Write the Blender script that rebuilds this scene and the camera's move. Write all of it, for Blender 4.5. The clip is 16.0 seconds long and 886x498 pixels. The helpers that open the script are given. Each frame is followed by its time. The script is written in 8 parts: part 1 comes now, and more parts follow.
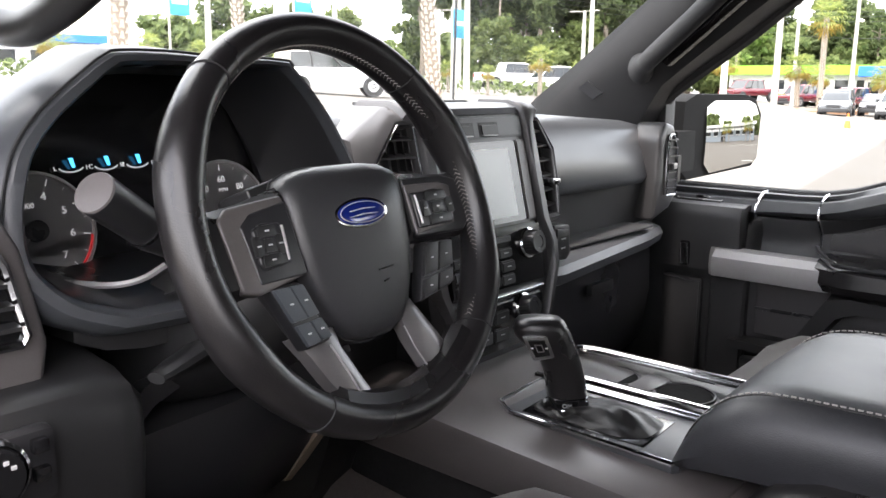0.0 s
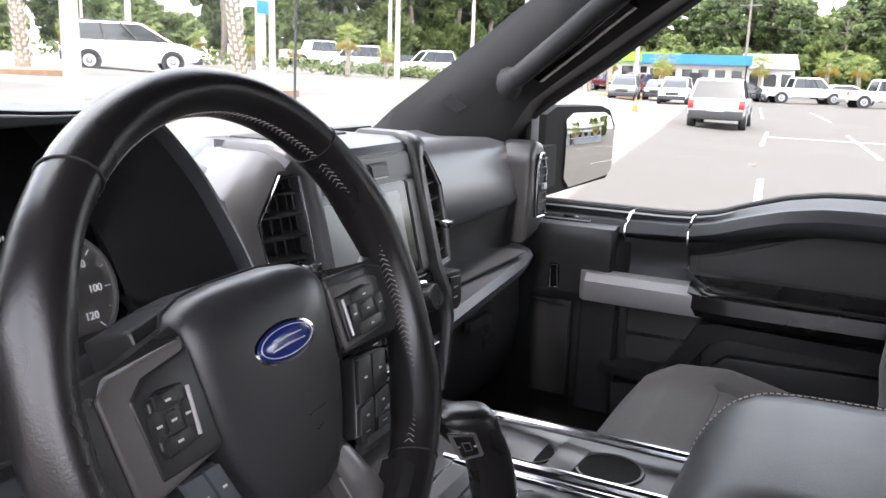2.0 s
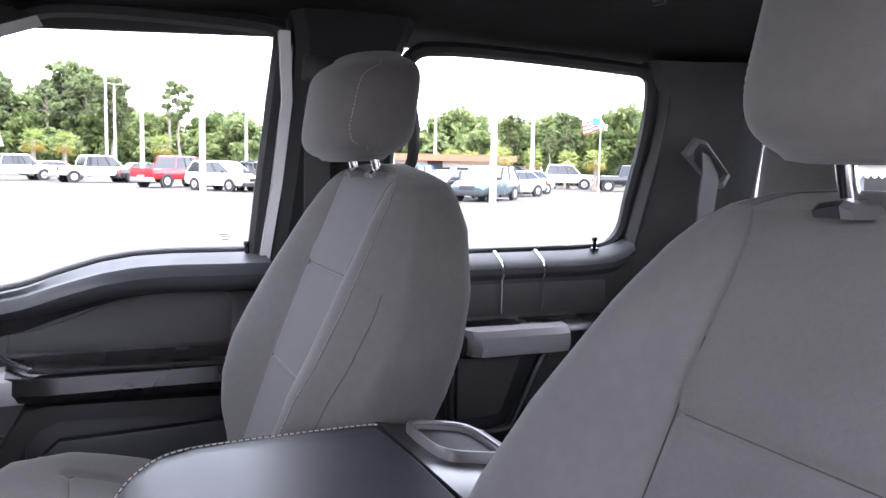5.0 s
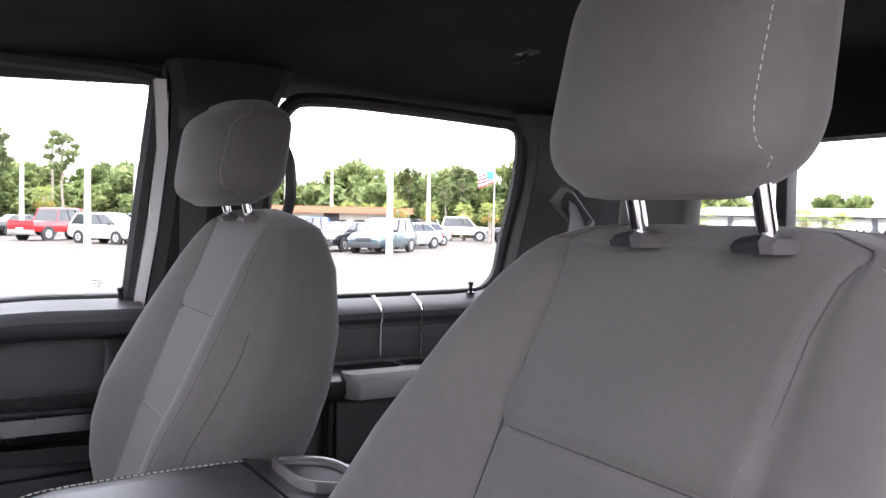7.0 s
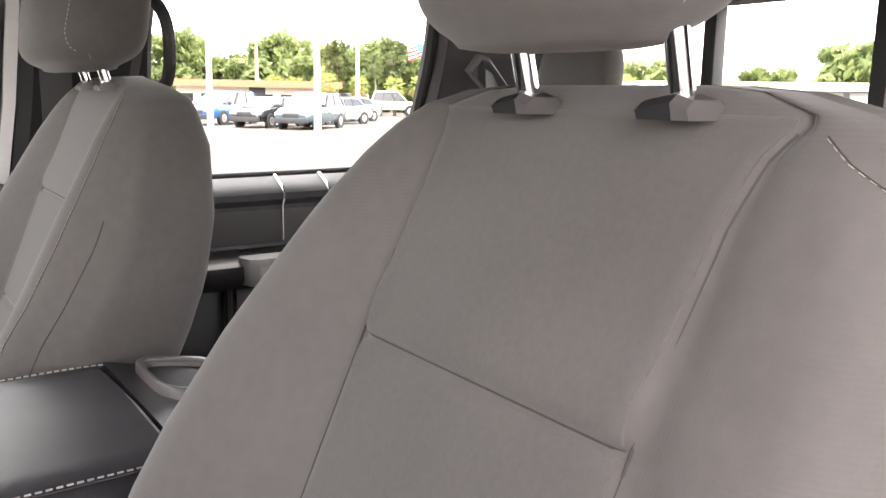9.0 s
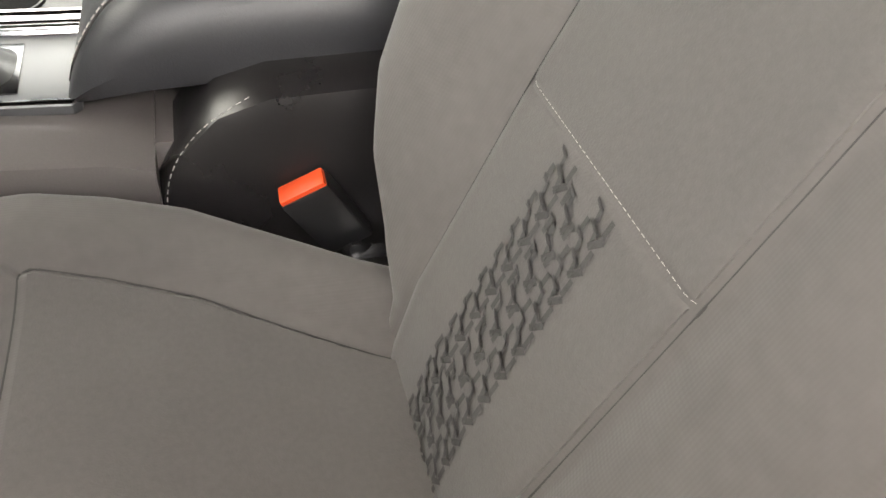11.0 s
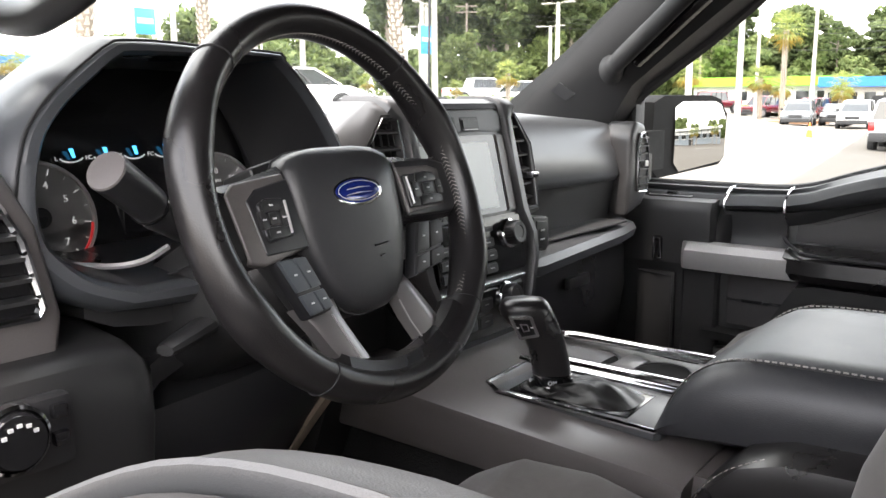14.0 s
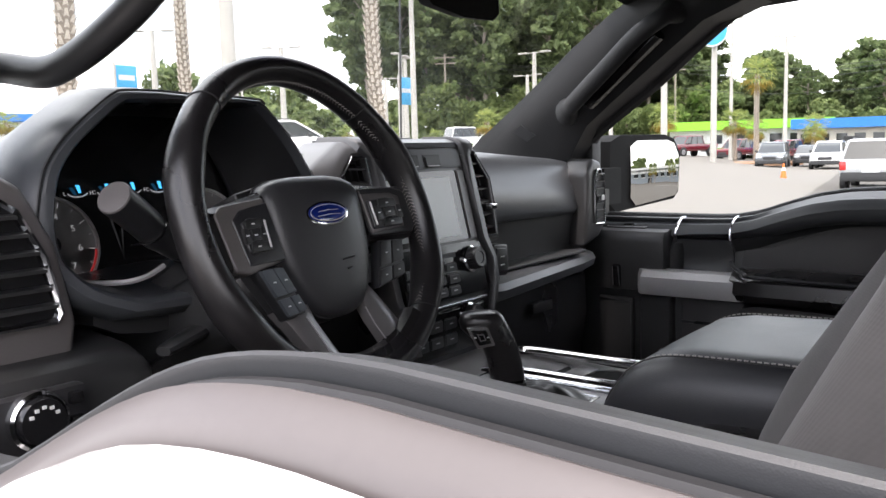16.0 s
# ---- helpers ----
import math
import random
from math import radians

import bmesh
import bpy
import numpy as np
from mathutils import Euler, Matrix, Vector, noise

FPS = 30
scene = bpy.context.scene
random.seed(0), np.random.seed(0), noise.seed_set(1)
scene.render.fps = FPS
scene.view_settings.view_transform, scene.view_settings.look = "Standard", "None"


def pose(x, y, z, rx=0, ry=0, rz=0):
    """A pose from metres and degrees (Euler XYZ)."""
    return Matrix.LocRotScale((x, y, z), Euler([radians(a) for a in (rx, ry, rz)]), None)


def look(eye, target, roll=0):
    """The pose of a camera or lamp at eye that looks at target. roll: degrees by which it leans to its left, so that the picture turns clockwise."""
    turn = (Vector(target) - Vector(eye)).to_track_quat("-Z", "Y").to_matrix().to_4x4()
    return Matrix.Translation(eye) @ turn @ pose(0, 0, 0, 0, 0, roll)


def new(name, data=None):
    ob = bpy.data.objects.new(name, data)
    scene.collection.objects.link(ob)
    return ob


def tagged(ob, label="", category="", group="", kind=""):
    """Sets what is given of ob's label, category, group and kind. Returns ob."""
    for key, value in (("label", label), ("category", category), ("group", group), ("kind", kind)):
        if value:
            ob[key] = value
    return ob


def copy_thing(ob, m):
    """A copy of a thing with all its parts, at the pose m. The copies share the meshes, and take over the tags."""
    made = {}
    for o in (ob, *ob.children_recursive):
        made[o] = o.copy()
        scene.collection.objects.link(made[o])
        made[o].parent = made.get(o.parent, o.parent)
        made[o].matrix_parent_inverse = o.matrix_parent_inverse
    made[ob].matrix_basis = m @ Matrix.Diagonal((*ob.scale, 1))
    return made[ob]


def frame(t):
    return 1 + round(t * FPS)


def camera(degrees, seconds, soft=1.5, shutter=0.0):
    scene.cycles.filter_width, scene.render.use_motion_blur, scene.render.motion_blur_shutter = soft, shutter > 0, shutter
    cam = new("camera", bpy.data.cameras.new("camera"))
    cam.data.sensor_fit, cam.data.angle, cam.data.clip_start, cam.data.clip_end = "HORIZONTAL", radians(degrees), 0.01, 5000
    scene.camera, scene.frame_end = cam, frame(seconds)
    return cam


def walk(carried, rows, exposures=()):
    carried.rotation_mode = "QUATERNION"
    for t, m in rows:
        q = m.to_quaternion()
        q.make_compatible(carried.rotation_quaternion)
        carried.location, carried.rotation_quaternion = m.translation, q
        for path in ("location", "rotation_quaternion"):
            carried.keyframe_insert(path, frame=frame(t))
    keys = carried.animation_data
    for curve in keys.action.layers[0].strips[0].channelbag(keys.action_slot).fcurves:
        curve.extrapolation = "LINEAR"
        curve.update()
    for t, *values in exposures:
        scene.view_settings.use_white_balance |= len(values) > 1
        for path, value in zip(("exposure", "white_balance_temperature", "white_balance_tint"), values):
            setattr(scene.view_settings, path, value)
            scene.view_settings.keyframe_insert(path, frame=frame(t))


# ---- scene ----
cam = camera(56.4, 16.0)


PATH = [
    (0, (-0.882, -0.478, 1.612), (0.617, 0.788, 1.228), 0.5),
    (0.5, (-0.886, -0.48, 1.612), (0.613, 0.787, 1.227), 0.8),
    (1, (-0.883, -0.472, 1.613), (0.628, 0.779, 1.225), 0.9),
    (1.5, (-0.86, -0.391, 1.637), (0.747, 0.729, 1.233), 0.4),
    (2, (-0.798, -0.295, 1.674), (0.947, 0.586, 1.249), 1.8),
    (2.5, (-0.721, -0.22, 1.694), (1.129, 0.4, 1.253), 3.3),
    (3, (-0.673, -0.156, 1.693), (1.246, 0.183, 1.241), 3.0),
    (3.5, (-0.645, -0.148, 1.673), (1.304, -0.11, 1.225), 2.0),
    (4, (-0.657, -0.163, 1.665), (1.283, -0.422, 1.256), 0.7),
    (4.5, (-0.696, -0.16, 1.654), (1.199, -0.716, 1.342), 0.7),
    (5, (-0.747, -0.153, 1.641), (1.074, -0.954, 1.44), 1.1),
    (5.2, (-0.767, -0.151, 1.637), (1.02, -1.033, 1.464), 1.2),
    (7.3, (-0.812, -0.168, 1.63), (0.884, -1.226, 1.576), 1.3),
    (7.5, (-0.809, -0.169, 1.63), (0.866, -1.26, 1.581), 1.3),
    (8, (-0.768, -0.234, 1.639), (0.889, -1.353, 1.578), 0.8),
    (8.5, (-0.747, -0.266, 1.641), (0.886, -1.413, 1.505), 0.1),
    (9, (-0.74, -0.269, 1.623), (0.859, -1.415, 1.258), 1.0),
    (9.3, (-0.727, -0.281, 1.608), (0.86, -1.369, 1.061), 0.6),
    (9.6, (-0.722, -0.283, 1.59), (0.841, -1.313, 0.886), 2.2),
    (10, (-0.72, -0.275, 1.575), (0.776, -1.223, 0.646), 3.2),
    (10.2, (-0.722, -0.272, 1.566), (0.746, -1.164, 0.542), 4.5),
    (12.3, (-0.857, -0.26, 1.565), (0.733, 0.034, 0.387), 0.1),
    (12.5, (-0.895, -0.267, 1.571), (0.747, 0.132, 0.501), -0.4),
    (13, (-0.944, -0.33, 1.584), (0.763, 0.382, 0.823), -1.2),
    (13.5, (-0.928, -0.435, 1.589), (0.705, 0.61, 1.097), -0.7),
    (14, (-0.926, -0.491, 1.585), (0.622, 0.726, 1.238), -0.3),
    (14.5, (-0.928, -0.5, 1.578), (0.605, 0.752, 1.291), 0.3),
    (15, (-0.929, -0.503, 1.579), (0.591, 0.772, 1.324), 0.0),
    (15.5, (-0.924, -0.527, 1.576), (0.593, 0.754, 1.337), -0.9),
    (16, (-1.008, -0.587, 1.569), (0.579, 0.608, 1.337), -1.5),
]
EXPOSURES = [(0, 2.5, 6800, 15), (1.3, 2.5, 6650, 16), (2.5, 2.2, 6450, 18), (4, 2.45, 6300, 19), (5, 2.8, 6100, 22), (8, 2.6, 6900, 20), (9.3, 3.2, 7500, 18), (10.2, 3.3, 7800, 13), (12.5, 3.7, 7500, 9), (13.0, 3.15, 7250, 11), (13.5, 2.8, 7100, 12), (14.5, 2.3, 6850, 14), (16, 1.7, 6650, 15)]
walk(cam, [(t, look(eye, target, roll)) for t, eye, target, roll in PATH], EXPOSURES)

# ---- world, sun and exposure ----
world = bpy.data.worlds.new("sky")
scene.world = world
world.use_nodes = True
wn, wl = world.node_tree.nodes, world.node_tree.links
sky = wn.new("ShaderNodeTexSky")
sky.sky_type = "NISHITA"
sky.sun_disc = False
sky.sun_elevation = radians(71)
sky.sun_rotation = radians(-101)
sky.air_density, sky.dust_density, sky.ozone_density = 1.0, 3.0, 1.0
cl_noise = wn.new("ShaderNodeTexNoise")
cl_noise.inputs["Scale"].default_value = 2.6
cl_noise.inputs["Detail"].default_value = 7.0
cl_map = wn.new("ShaderNodeMapping")
cl_map.inputs["Scale"].default_value = (1.0, 1.0, 2.6)
cl_co = wn.new("ShaderNodeTexCoord")
wl.new(cl_co.outputs["Generated"], cl_map.inputs[0])
wl.new(cl_map.outputs[0], cl_noise.inputs["Vector"])
cl_ramp = wn.new("ShaderNodeValToRGB")
cl_ramp.color_ramp.elements[0].position, cl_ramp.color_ramp.elements[1].position = 0.36, 0.62
cl_ramp.color_ramp.elements[0].color, cl_ramp.color_ramp.elements[1].color = (0.25, 0.25, 0.25, 1), (1, 1, 1, 1)
wl.new(cl_noise.outputs["Fac"], cl_ramp.inputs[0])
cl_mix = wn.new("ShaderNodeMixRGB")
wl.new(cl_ramp.outputs[0], cl_mix.inputs[0])
wl.new(sky.outputs[0], cl_mix.inputs[1])
cl_mix.inputs[2].default_value = (10.4, 10.5, 10.8, 1)
wl.new(cl_mix.outputs[0], wn["Background"].inputs[0])
wn["Background"].inputs[1].default_value = 0.15
sun = new("sun", bpy.data.lights.new("sun", "SUN"))
sun.data.energy, sun.data.angle, sun.data.color = 1.6, radians(9.0), (1.0, 0.95, 0.91)
sun.matrix_world = look((-3.2, -0.6, 9.45), (0, 0, 0))

# ---- materials ----


def mat(name, color, rough=0.5, metal=0.0, grain=0.0, scale=400.0, kind="noise", vary=0.12, coat=0.0, mottle=6.0, spec=0.5, sheen=0.0):
    """A surface with colour mottling at a large scale and fine relief at a small one."""
    m = bpy.data.materials.new(name)
    m.use_nodes = True
    n, l = m.node_tree.nodes, m.node_tree.links
    b = n["Principled BSDF"]
    b.inputs["Metallic"].default_value = metal
    b.inputs["Specular IOR Level"].default_value = spec
    b.inputs["Coat Weight"].default_value = coat
    b.inputs["Coat Roughness"].default_value = 0.08
    b.inputs["Sheen Weight"].default_value = sheen
    co = n.new("ShaderNodeTexCoord")
    big = n.new("ShaderNodeTexNoise")
    big.inputs["Scale"].default_value, big.inputs["Detail"].default_value = mottle, 6.0
    l.new(co.outputs["Object"], big.inputs["Vector"])
    fine = n.new("ShaderNodeTexNoise")
    fine.inputs["Scale"].default_value, fine.inputs["Detail"].default_value = scale * 0.35, 3.0
    l.new(co.outputs["Object"], fine.inputs["Vector"])
    add = n.new("ShaderNodeMath")
    add.operation = "MULTIPLY_ADD"
    l.new(fine.outputs["Fac"], add.inputs[0])
    add.inputs[1].default_value = 0.5
    l.new(big.outputs["Fac"], add.inputs[2])
    ramp = n.new("ShaderNodeMapRange")
    l.new(add.outputs[0], ramp.inputs["Value"])
    ramp.inputs["From Min"].default_value, ramp.inputs["From Max"].default_value = 0.45, 1.05
    ramp.inputs["To Min"].default_value, ramp.inputs["To Max"].default_value = 1 - vary, 1 + vary
    mul = n.new("ShaderNodeMixRGB")
    mul.blend_type = "MULTIPLY"
    mul.inputs[0].default_value = 1.0
    mul.inputs[1].default_value = (*color, 1)
    l.new(ramp.outputs[0], mul.inputs[2])
    l.new(mul.outputs[0], b.inputs["Base Color"])
    rr = n.new("ShaderNodeMapRange")
    l.new(big.outputs["Fac"], rr.inputs["Value"])
    rr.inputs["From Min"].default_value, rr.inputs["From Max"].default_value = 0.3, 0.7
    rr.inputs["To Min"].default_value, rr.inputs["To Max"].default_value = max(0.02, rough * 0.85), min(1, rough * 1.15)
    l.new(rr.outputs[0], b.inputs["Roughness"])
    if grain:
        bump = n.new("ShaderNodeBump")
        bump.inputs["Strength"].default_value = grain
        bump.inputs["Distance"].default_value = 0.0012
        if kind == "pebble":
            t = n.new("ShaderNodeTexVoronoi")
            t.feature = "SMOOTH_F1"
            t.inputs["Scale"].default_value = scale
            l.new(co.outputs["Object"], t.inputs["Vector"])
            l.new(t.outputs["Distance"], bump.inputs["Height"])
        elif kind == "weave":
            t = n.new("ShaderNodeTexWave")
            t.inputs["Scale"].default_value, t.inputs["Distortion"].default_value = scale * 0.5, 1.2
            t2 = n.new("ShaderNodeTexWave")
            t2.bands_direction = "Z"
            t2.inputs["Scale"].default_value, t2.inputs["Distortion"].default_value = scale * 0.5, 1.2
            l.new(co.outputs["Object"], t.inputs["Vector"])
            l.new(co.outputs["Object"], t2.inputs["Vector"])
            s = n.new("ShaderNodeMath")
            l.new(t.outputs["Fac"], s.inputs[0])
            l.new(t2.outputs["Fac"], s.inputs[1])
            l.new(s.outputs[0], bump.inputs["Height"])
        else:
            t = n.new("ShaderNodeTexNoise")
            t.inputs["Scale"].default_value, t.inputs["Detail"].default_value = scale, 4.0
            l.new(co.outputs["Object"], t.inputs["Vector"])
            l.new(t.outputs["Fac"], bump.inputs["Height"])
        l.new(bump.outputs[0], b.inputs["Normal"])
    return m


def glow(name, color, strength):
    m = bpy.data.materials.new(name)
    m.use_nodes = True
    b = m.node_tree.nodes["Principled BSDF"]
    b.inputs["Base Color"].default_value = (*color, 1)
    b.inputs["Emission Color"].default_value = (*color, 1)
    b.inputs["Emission Strength"].default_value = strength
    return m


def glassy(name, color=(1, 1, 1), rough=0.0):
    m = bpy.data.materials.new(name)
    m.use_nodes = True
    n, l = m.node_tree.nodes, m.node_tree.links
    n.remove(n["Principled BSDF"])
    tr, gl, fr, mx = (n.new("ShaderNodeBsdf" + k) for k in ("Transparent", "Glossy")), None, None, None
    tr, gl = tr
    fr, mx = n.new("ShaderNodeFresnel"), n.new("ShaderNodeMixShader")
    tr.inputs[0].default_value = (*color, 1)
    gl.inputs["Roughness"].default_value = rough
    fr.inputs[0].default_value = 1.35
    half = n.new("ShaderNodeMath")
    half.operation = "MULTIPLY"
    half.inputs[1].default_value = 0.15
    l.new(fr.outputs[0], half.inputs[0])
    l.new(half.outputs[0], mx.inputs[0])
    l.new(tr.outputs[0], mx.inputs[1])
    l.new(gl.outputs[0], mx.inputs[2])
    l.new(mx.outputs[0], n["Material Output"].inputs[0])
    return m


M = dict(
    dash=mat("soft_touch_dash", (0.0594, 0.0611, 0.0660), 0.36, grain=0.10, scale=1500, kind="pebble", mottle=4),
    dash_top=mat("dash_top_vinyl", (0.052, 0.055, 0.060), 0.33, grain=0.10, scale=1500, kind="pebble", mottle=4),
    plastic=mat("black_plastic", (0.0206, 0.0206, 0.0212), 0.38, grain=0.10, scale=1600, kind="pebble"),
    smooth=mat("satin_black_plastic", (0.0206, 0.0206, 0.0224), 0.30, grain=0.04, scale=900),
    gloss=mat("gloss_black_plastic", (0.008, 0.008, 0.009), 0.14, coat=0.25, vary=0.05),
    console=mat("charcoal_console_plastic", (0.098, 0.089, 0.087), 0.32, grain=0.06, scale=1600, kind="pebble"),
    leather=mat("black_leather", (0.0125, 0.0115, 0.012), 0.29, grain=0.14, scale=700, vary=0.15, spec=0.55),
    lid=mat("armrest_leather", (0.0264, 0.0268, 0.0300), 0.43, grain=0.14, scale=900, kind="pebble", vary=0.15),
    boot=mat("matt_boot_leather", (0.0120, 0.0115, 0.0115), 0.36, grain=0.12, scale=1500, kind="pebble"),
    hub=mat("airbag_vinyl", (0.030, 0.030, 0.032), 0.36, grain=0.12, scale=1500, kind="pebble"),
    button_grey=mat("blue_grey_button_plastic", (0.060, 0.068, 0.076), 0.45, grain=0.04, scale=900),
    silver=mat("dark_silver_paint", (0.20, 0.19, 0.19), 0.30, metal=0.6, vary=0.05),
    # vent paint with the passenger side's shade mixed into its colour
    vent_shaded=mat("shaded_vent_paint", (0.0560, 0.0552, 0.0568), 0.34, metal=0.3, vary=0.05),
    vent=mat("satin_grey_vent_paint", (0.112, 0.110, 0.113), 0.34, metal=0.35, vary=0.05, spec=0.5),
    pull=mat("satin_silver_paint", (0.40, 0.39, 0.39), 0.38, metal=0.35, vary=0.05),
    chrome=mat("chrome", (0.75, 0.76, 0.78), 0.12, metal=1.0, vary=0.03),
    fabric=mat("charcoal_seat_cloth", (0.094, 0.0875, 0.084), 0.9, grain=0.06, scale=270, kind="weave", vary=0.14, mottle=9, sheen=0.2, spec=0.2),
    fabric_in=mat("grey_insert_cloth", (0.089, 0.0835, 0.080), 0.92, grain=0.22, scale=700, vary=0.14, mottle=9, sheen=0.2, spec=0.2),
    print_=mat("tread_print", (0.048, 0.046, 0.045), 0.85, grain=0.3, scale=900),
    seam=mat("seam_shadow_thread", (0.0352, 0.0336, 0.0336), 0.9),
    thread=mat("pale_thread", (0.3648, 0.3420, 0.3192), 0.8),
    headliner=mat("black_headliner_felt", (0.0150, 0.0150, 0.0156), 0.95, grain=0.5, scale=900, spec=0.1),
    pillar_in=mat("dark_pillar_plastic", (0.022, 0.022, 0.023), 0.55, grain=0.15, scale=1500, kind="pebble", spec=0.2),
    housing=mat("textured_black_housing", (0.011, 0.011, 0.0115), 0.75, grain=0.2, scale=700, kind="pebble", spec=0.12),
    # dark pillar plastic, raised to grey for the light on the rear corners
    pillar_rear=mat("lit_pillar_plastic", (0.050, 0.049, 0.050), 0.6, grain=0.12, scale=1500, kind="pebble", spec=0.25),
    bezel=mat("mid_grey_bezel_plastic", (0.085, 0.083, 0.083), 0.5, grain=0.05, scale=1500),
    pillar=mat("pillar_trim_plastic", (0.022, 0.022, 0.023), 0.5, grain=0.10, scale=1500, kind="pebble", spec=0.2),
    door=mat("door_trim_plastic", (0.028, 0.028, 0.029), 0.46, grain=0.10, scale=1500, kind="pebble"),
    door_pad=mat("door_pad_vinyl", (0.044, 0.046, 0.049), 0.48, grain=0.10, scale=1500, kind="pebble"),
    door_in=mat("door_insert_cloth", (0.056, 0.053, 0.054), 0.65, grain=0.3, scale=1000),
    edge=mat("brown_grey_panel_edge", (0.3960, 0.3060, 0.2340), 0.6, grain=0.1, scale=900),
    carpet_g=mat("grey_side_carpet", (0.0924, 0.0816, 0.0755), 0.95, grain=0.8, scale=500, spec=0.1, vary=0.2),
    carpet=mat("black_carpet", (0.0210, 0.0210, 0.0210), 0.97, grain=1.0, scale=420, spec=0.05, vary=0.3),
    rubber=mat("black_rubber", (0.0210, 0.0210, 0.0225), 0.6, grain=0.1, scale=500),
    paper=mat("cream_kraft_paper", (0.78, 0.68, 0.52), 0.85, grain=0.1, scale=160, vary=0.06, mottle=12),
    ink=mat("brown_ink", (0.05, 0.035, 0.025), 0.8),
    white=mat("white_car_paint", (0.80, 0.80, 0.79), 0.22, coat=0.8, vary=0.02),
    sill=mat("satin_grey_belt_moulding", (0.095, 0.084, 0.082), 0.40, vary=0.06),
    buckle=mat("orange_red_button", (0.78, 0.075, 0.02), 0.4, vary=0.04),
    belt=mat("seat_belt_webbing", (0.0540, 0.0540, 0.0540), 0.8, grain=0.4, scale=700),
    # switched-off screen; the pale grey-teal reflection on it is its base colour
    screen=mat("screen_reflection_grey", (0.40, 0.43, 0.42), 0.16, coat=0.15, vary=0.02),
    badge=mat("blue_enamel", (0.008, 0.020, 0.16), 0.15, coat=1.0, vary=0.05),
    ivory=mat("white_print", (0.55, 0.55, 0.55), 0.5, vary=0.03),
    cyan=glow("cyan_gauge_light", (0.04, 0.36, 0.75), 0.6),
    red=glow("red_gauge_mark", (0.5, 0.03, 0.03), 0.08),
    digit=glow("gauge_digit_light", (0.75, 0.76, 0.78), 0.07),
    mirror=mat("mirror_glass", (0.58, 0.57, 0.55), 0.01, metal=1.0, vary=0.0),
    glass=glassy("clear_glass", (0.93, 0.95, 0.94)),
    cglass=mat("tinted_car_glass", (0.02, 0.024, 0.026), 0.08, coat=0.4, vary=0.05),
)

# ---- mesh helpers ----


def finish(bm, smooth=True, angle=35):
    bmesh.ops.recalc_face_normals(bm, faces=bm.faces)
    if smooth:
        for f in bm.faces:
            f.smooth = True
        for e in bm.edges:
            if len(e.link_faces) == 2 and e.calc_face_angle(0) > radians(angle):
                e.smooth = False
    return bm


def thing(name, loc, label, category, group="", kind=""):
    ob = new(name)
    ob.empty_display_size = 0.05
    ob.location = loc
    ob["at"] = [float(v) for v in loc]
    return tagged(ob, label, category, group, kind)


def origin_of(ob):
    return Vector(ob["at"]) if "at" in ob else Vector((0, 0, 0))


def part(name, bm, material, parent=None, label="", smooth=True, angle=35):
    """One mesh object, built in world metres, under a thing or a part."""
    finish(bm, smooth, angle)
    off = origin_of(parent) if parent else Vector((0, 0, 0))
    if parent:
        bmesh.ops.translate(bm, verts=bm.verts, vec=-off)
    me = bpy.data.meshes.new(name)
    bm.to_mesh(me)
    bm.free()
    for m in material if isinstance(material, (list, tuple)) else [material]:
        me.materials.append(m)
    ob = new(name, me)
    if parent:
        ob.parent = parent
        ob["at"] = [float(v) for v in off]
    if label:
        ob["label"] = label
    return ob


def solid(name, bm, material, label, category, kind="", group="", smooth=True, angle=35):
    ob = part(name, bm, material, None, label, smooth, angle)
    return tagged(ob, label, category, group, kind)


def box(x0, x1, y0, y1, z0, z1, b=0.0, seg=2, bm=None):
    t = bmesh.new()
    v = bmesh.ops.create_cube(t, size=1.0)["verts"]
    for p in v:
        p.co = Vector(((x0 + x1) / 2 + p.co.x * (x1 - x0), (y0 + y1) / 2 + p.co.y * (y1 - y0), (z0 + z1) / 2 + p.co.z * (z1 - z0)))
    if b:
        bmesh.ops.bevel(t, geom=t.edges[:], offset=b, segments=seg, affect="EDGES", profile=0.6)
    return merge(bm, t)


def merge(bm, t):
    if bm is None:
        return t
    me = bpy.data.meshes.new("tmp")
    t.to_mesh(me)
    t.free()
    bm.from_mesh(me)
    bpy.data.meshes.remove(me)
    return bm


def loft(rings, caps=True, closed=True, bm=None):
    t = bm or bmesh.new()
    vs = [[t.verts.new(p) for p in r] for r in rings]
    n = len(rings[0])
    for a, b in zip(vs, vs[1:]):
        for i in range(n if closed else n - 1):
            j = (i + 1) % n
            t.faces.new((a[i], a[j], b[j], b[i]))
    if caps and closed:
        t.faces.new(vs[0])
        t.faces.new(list(reversed(vs[-1])))
    return t


def prism(poly, axis, a, b, bevel=0.0, seg=2, bm=None):
    """A polygon given in the two other axes, in order, drawn out along one axis from a to b."""
    def put(p, c):
        return {"x": (c, p[0], p[1]), "y": (p[0], c, p[1]), "z": (p[0], p[1], c)}[axis]
    t = loft([[put(p, a) for p in poly], [put(p, b) for p in poly]])
    bmesh.ops.recalc_face_normals(t, faces=t.faces)
    if bevel:
        bmesh.ops.bevel(t, geom=t.edges[:], offset=bevel, segments=seg, affect="EDGES", profile=0.6)
    return merge(bm, t)


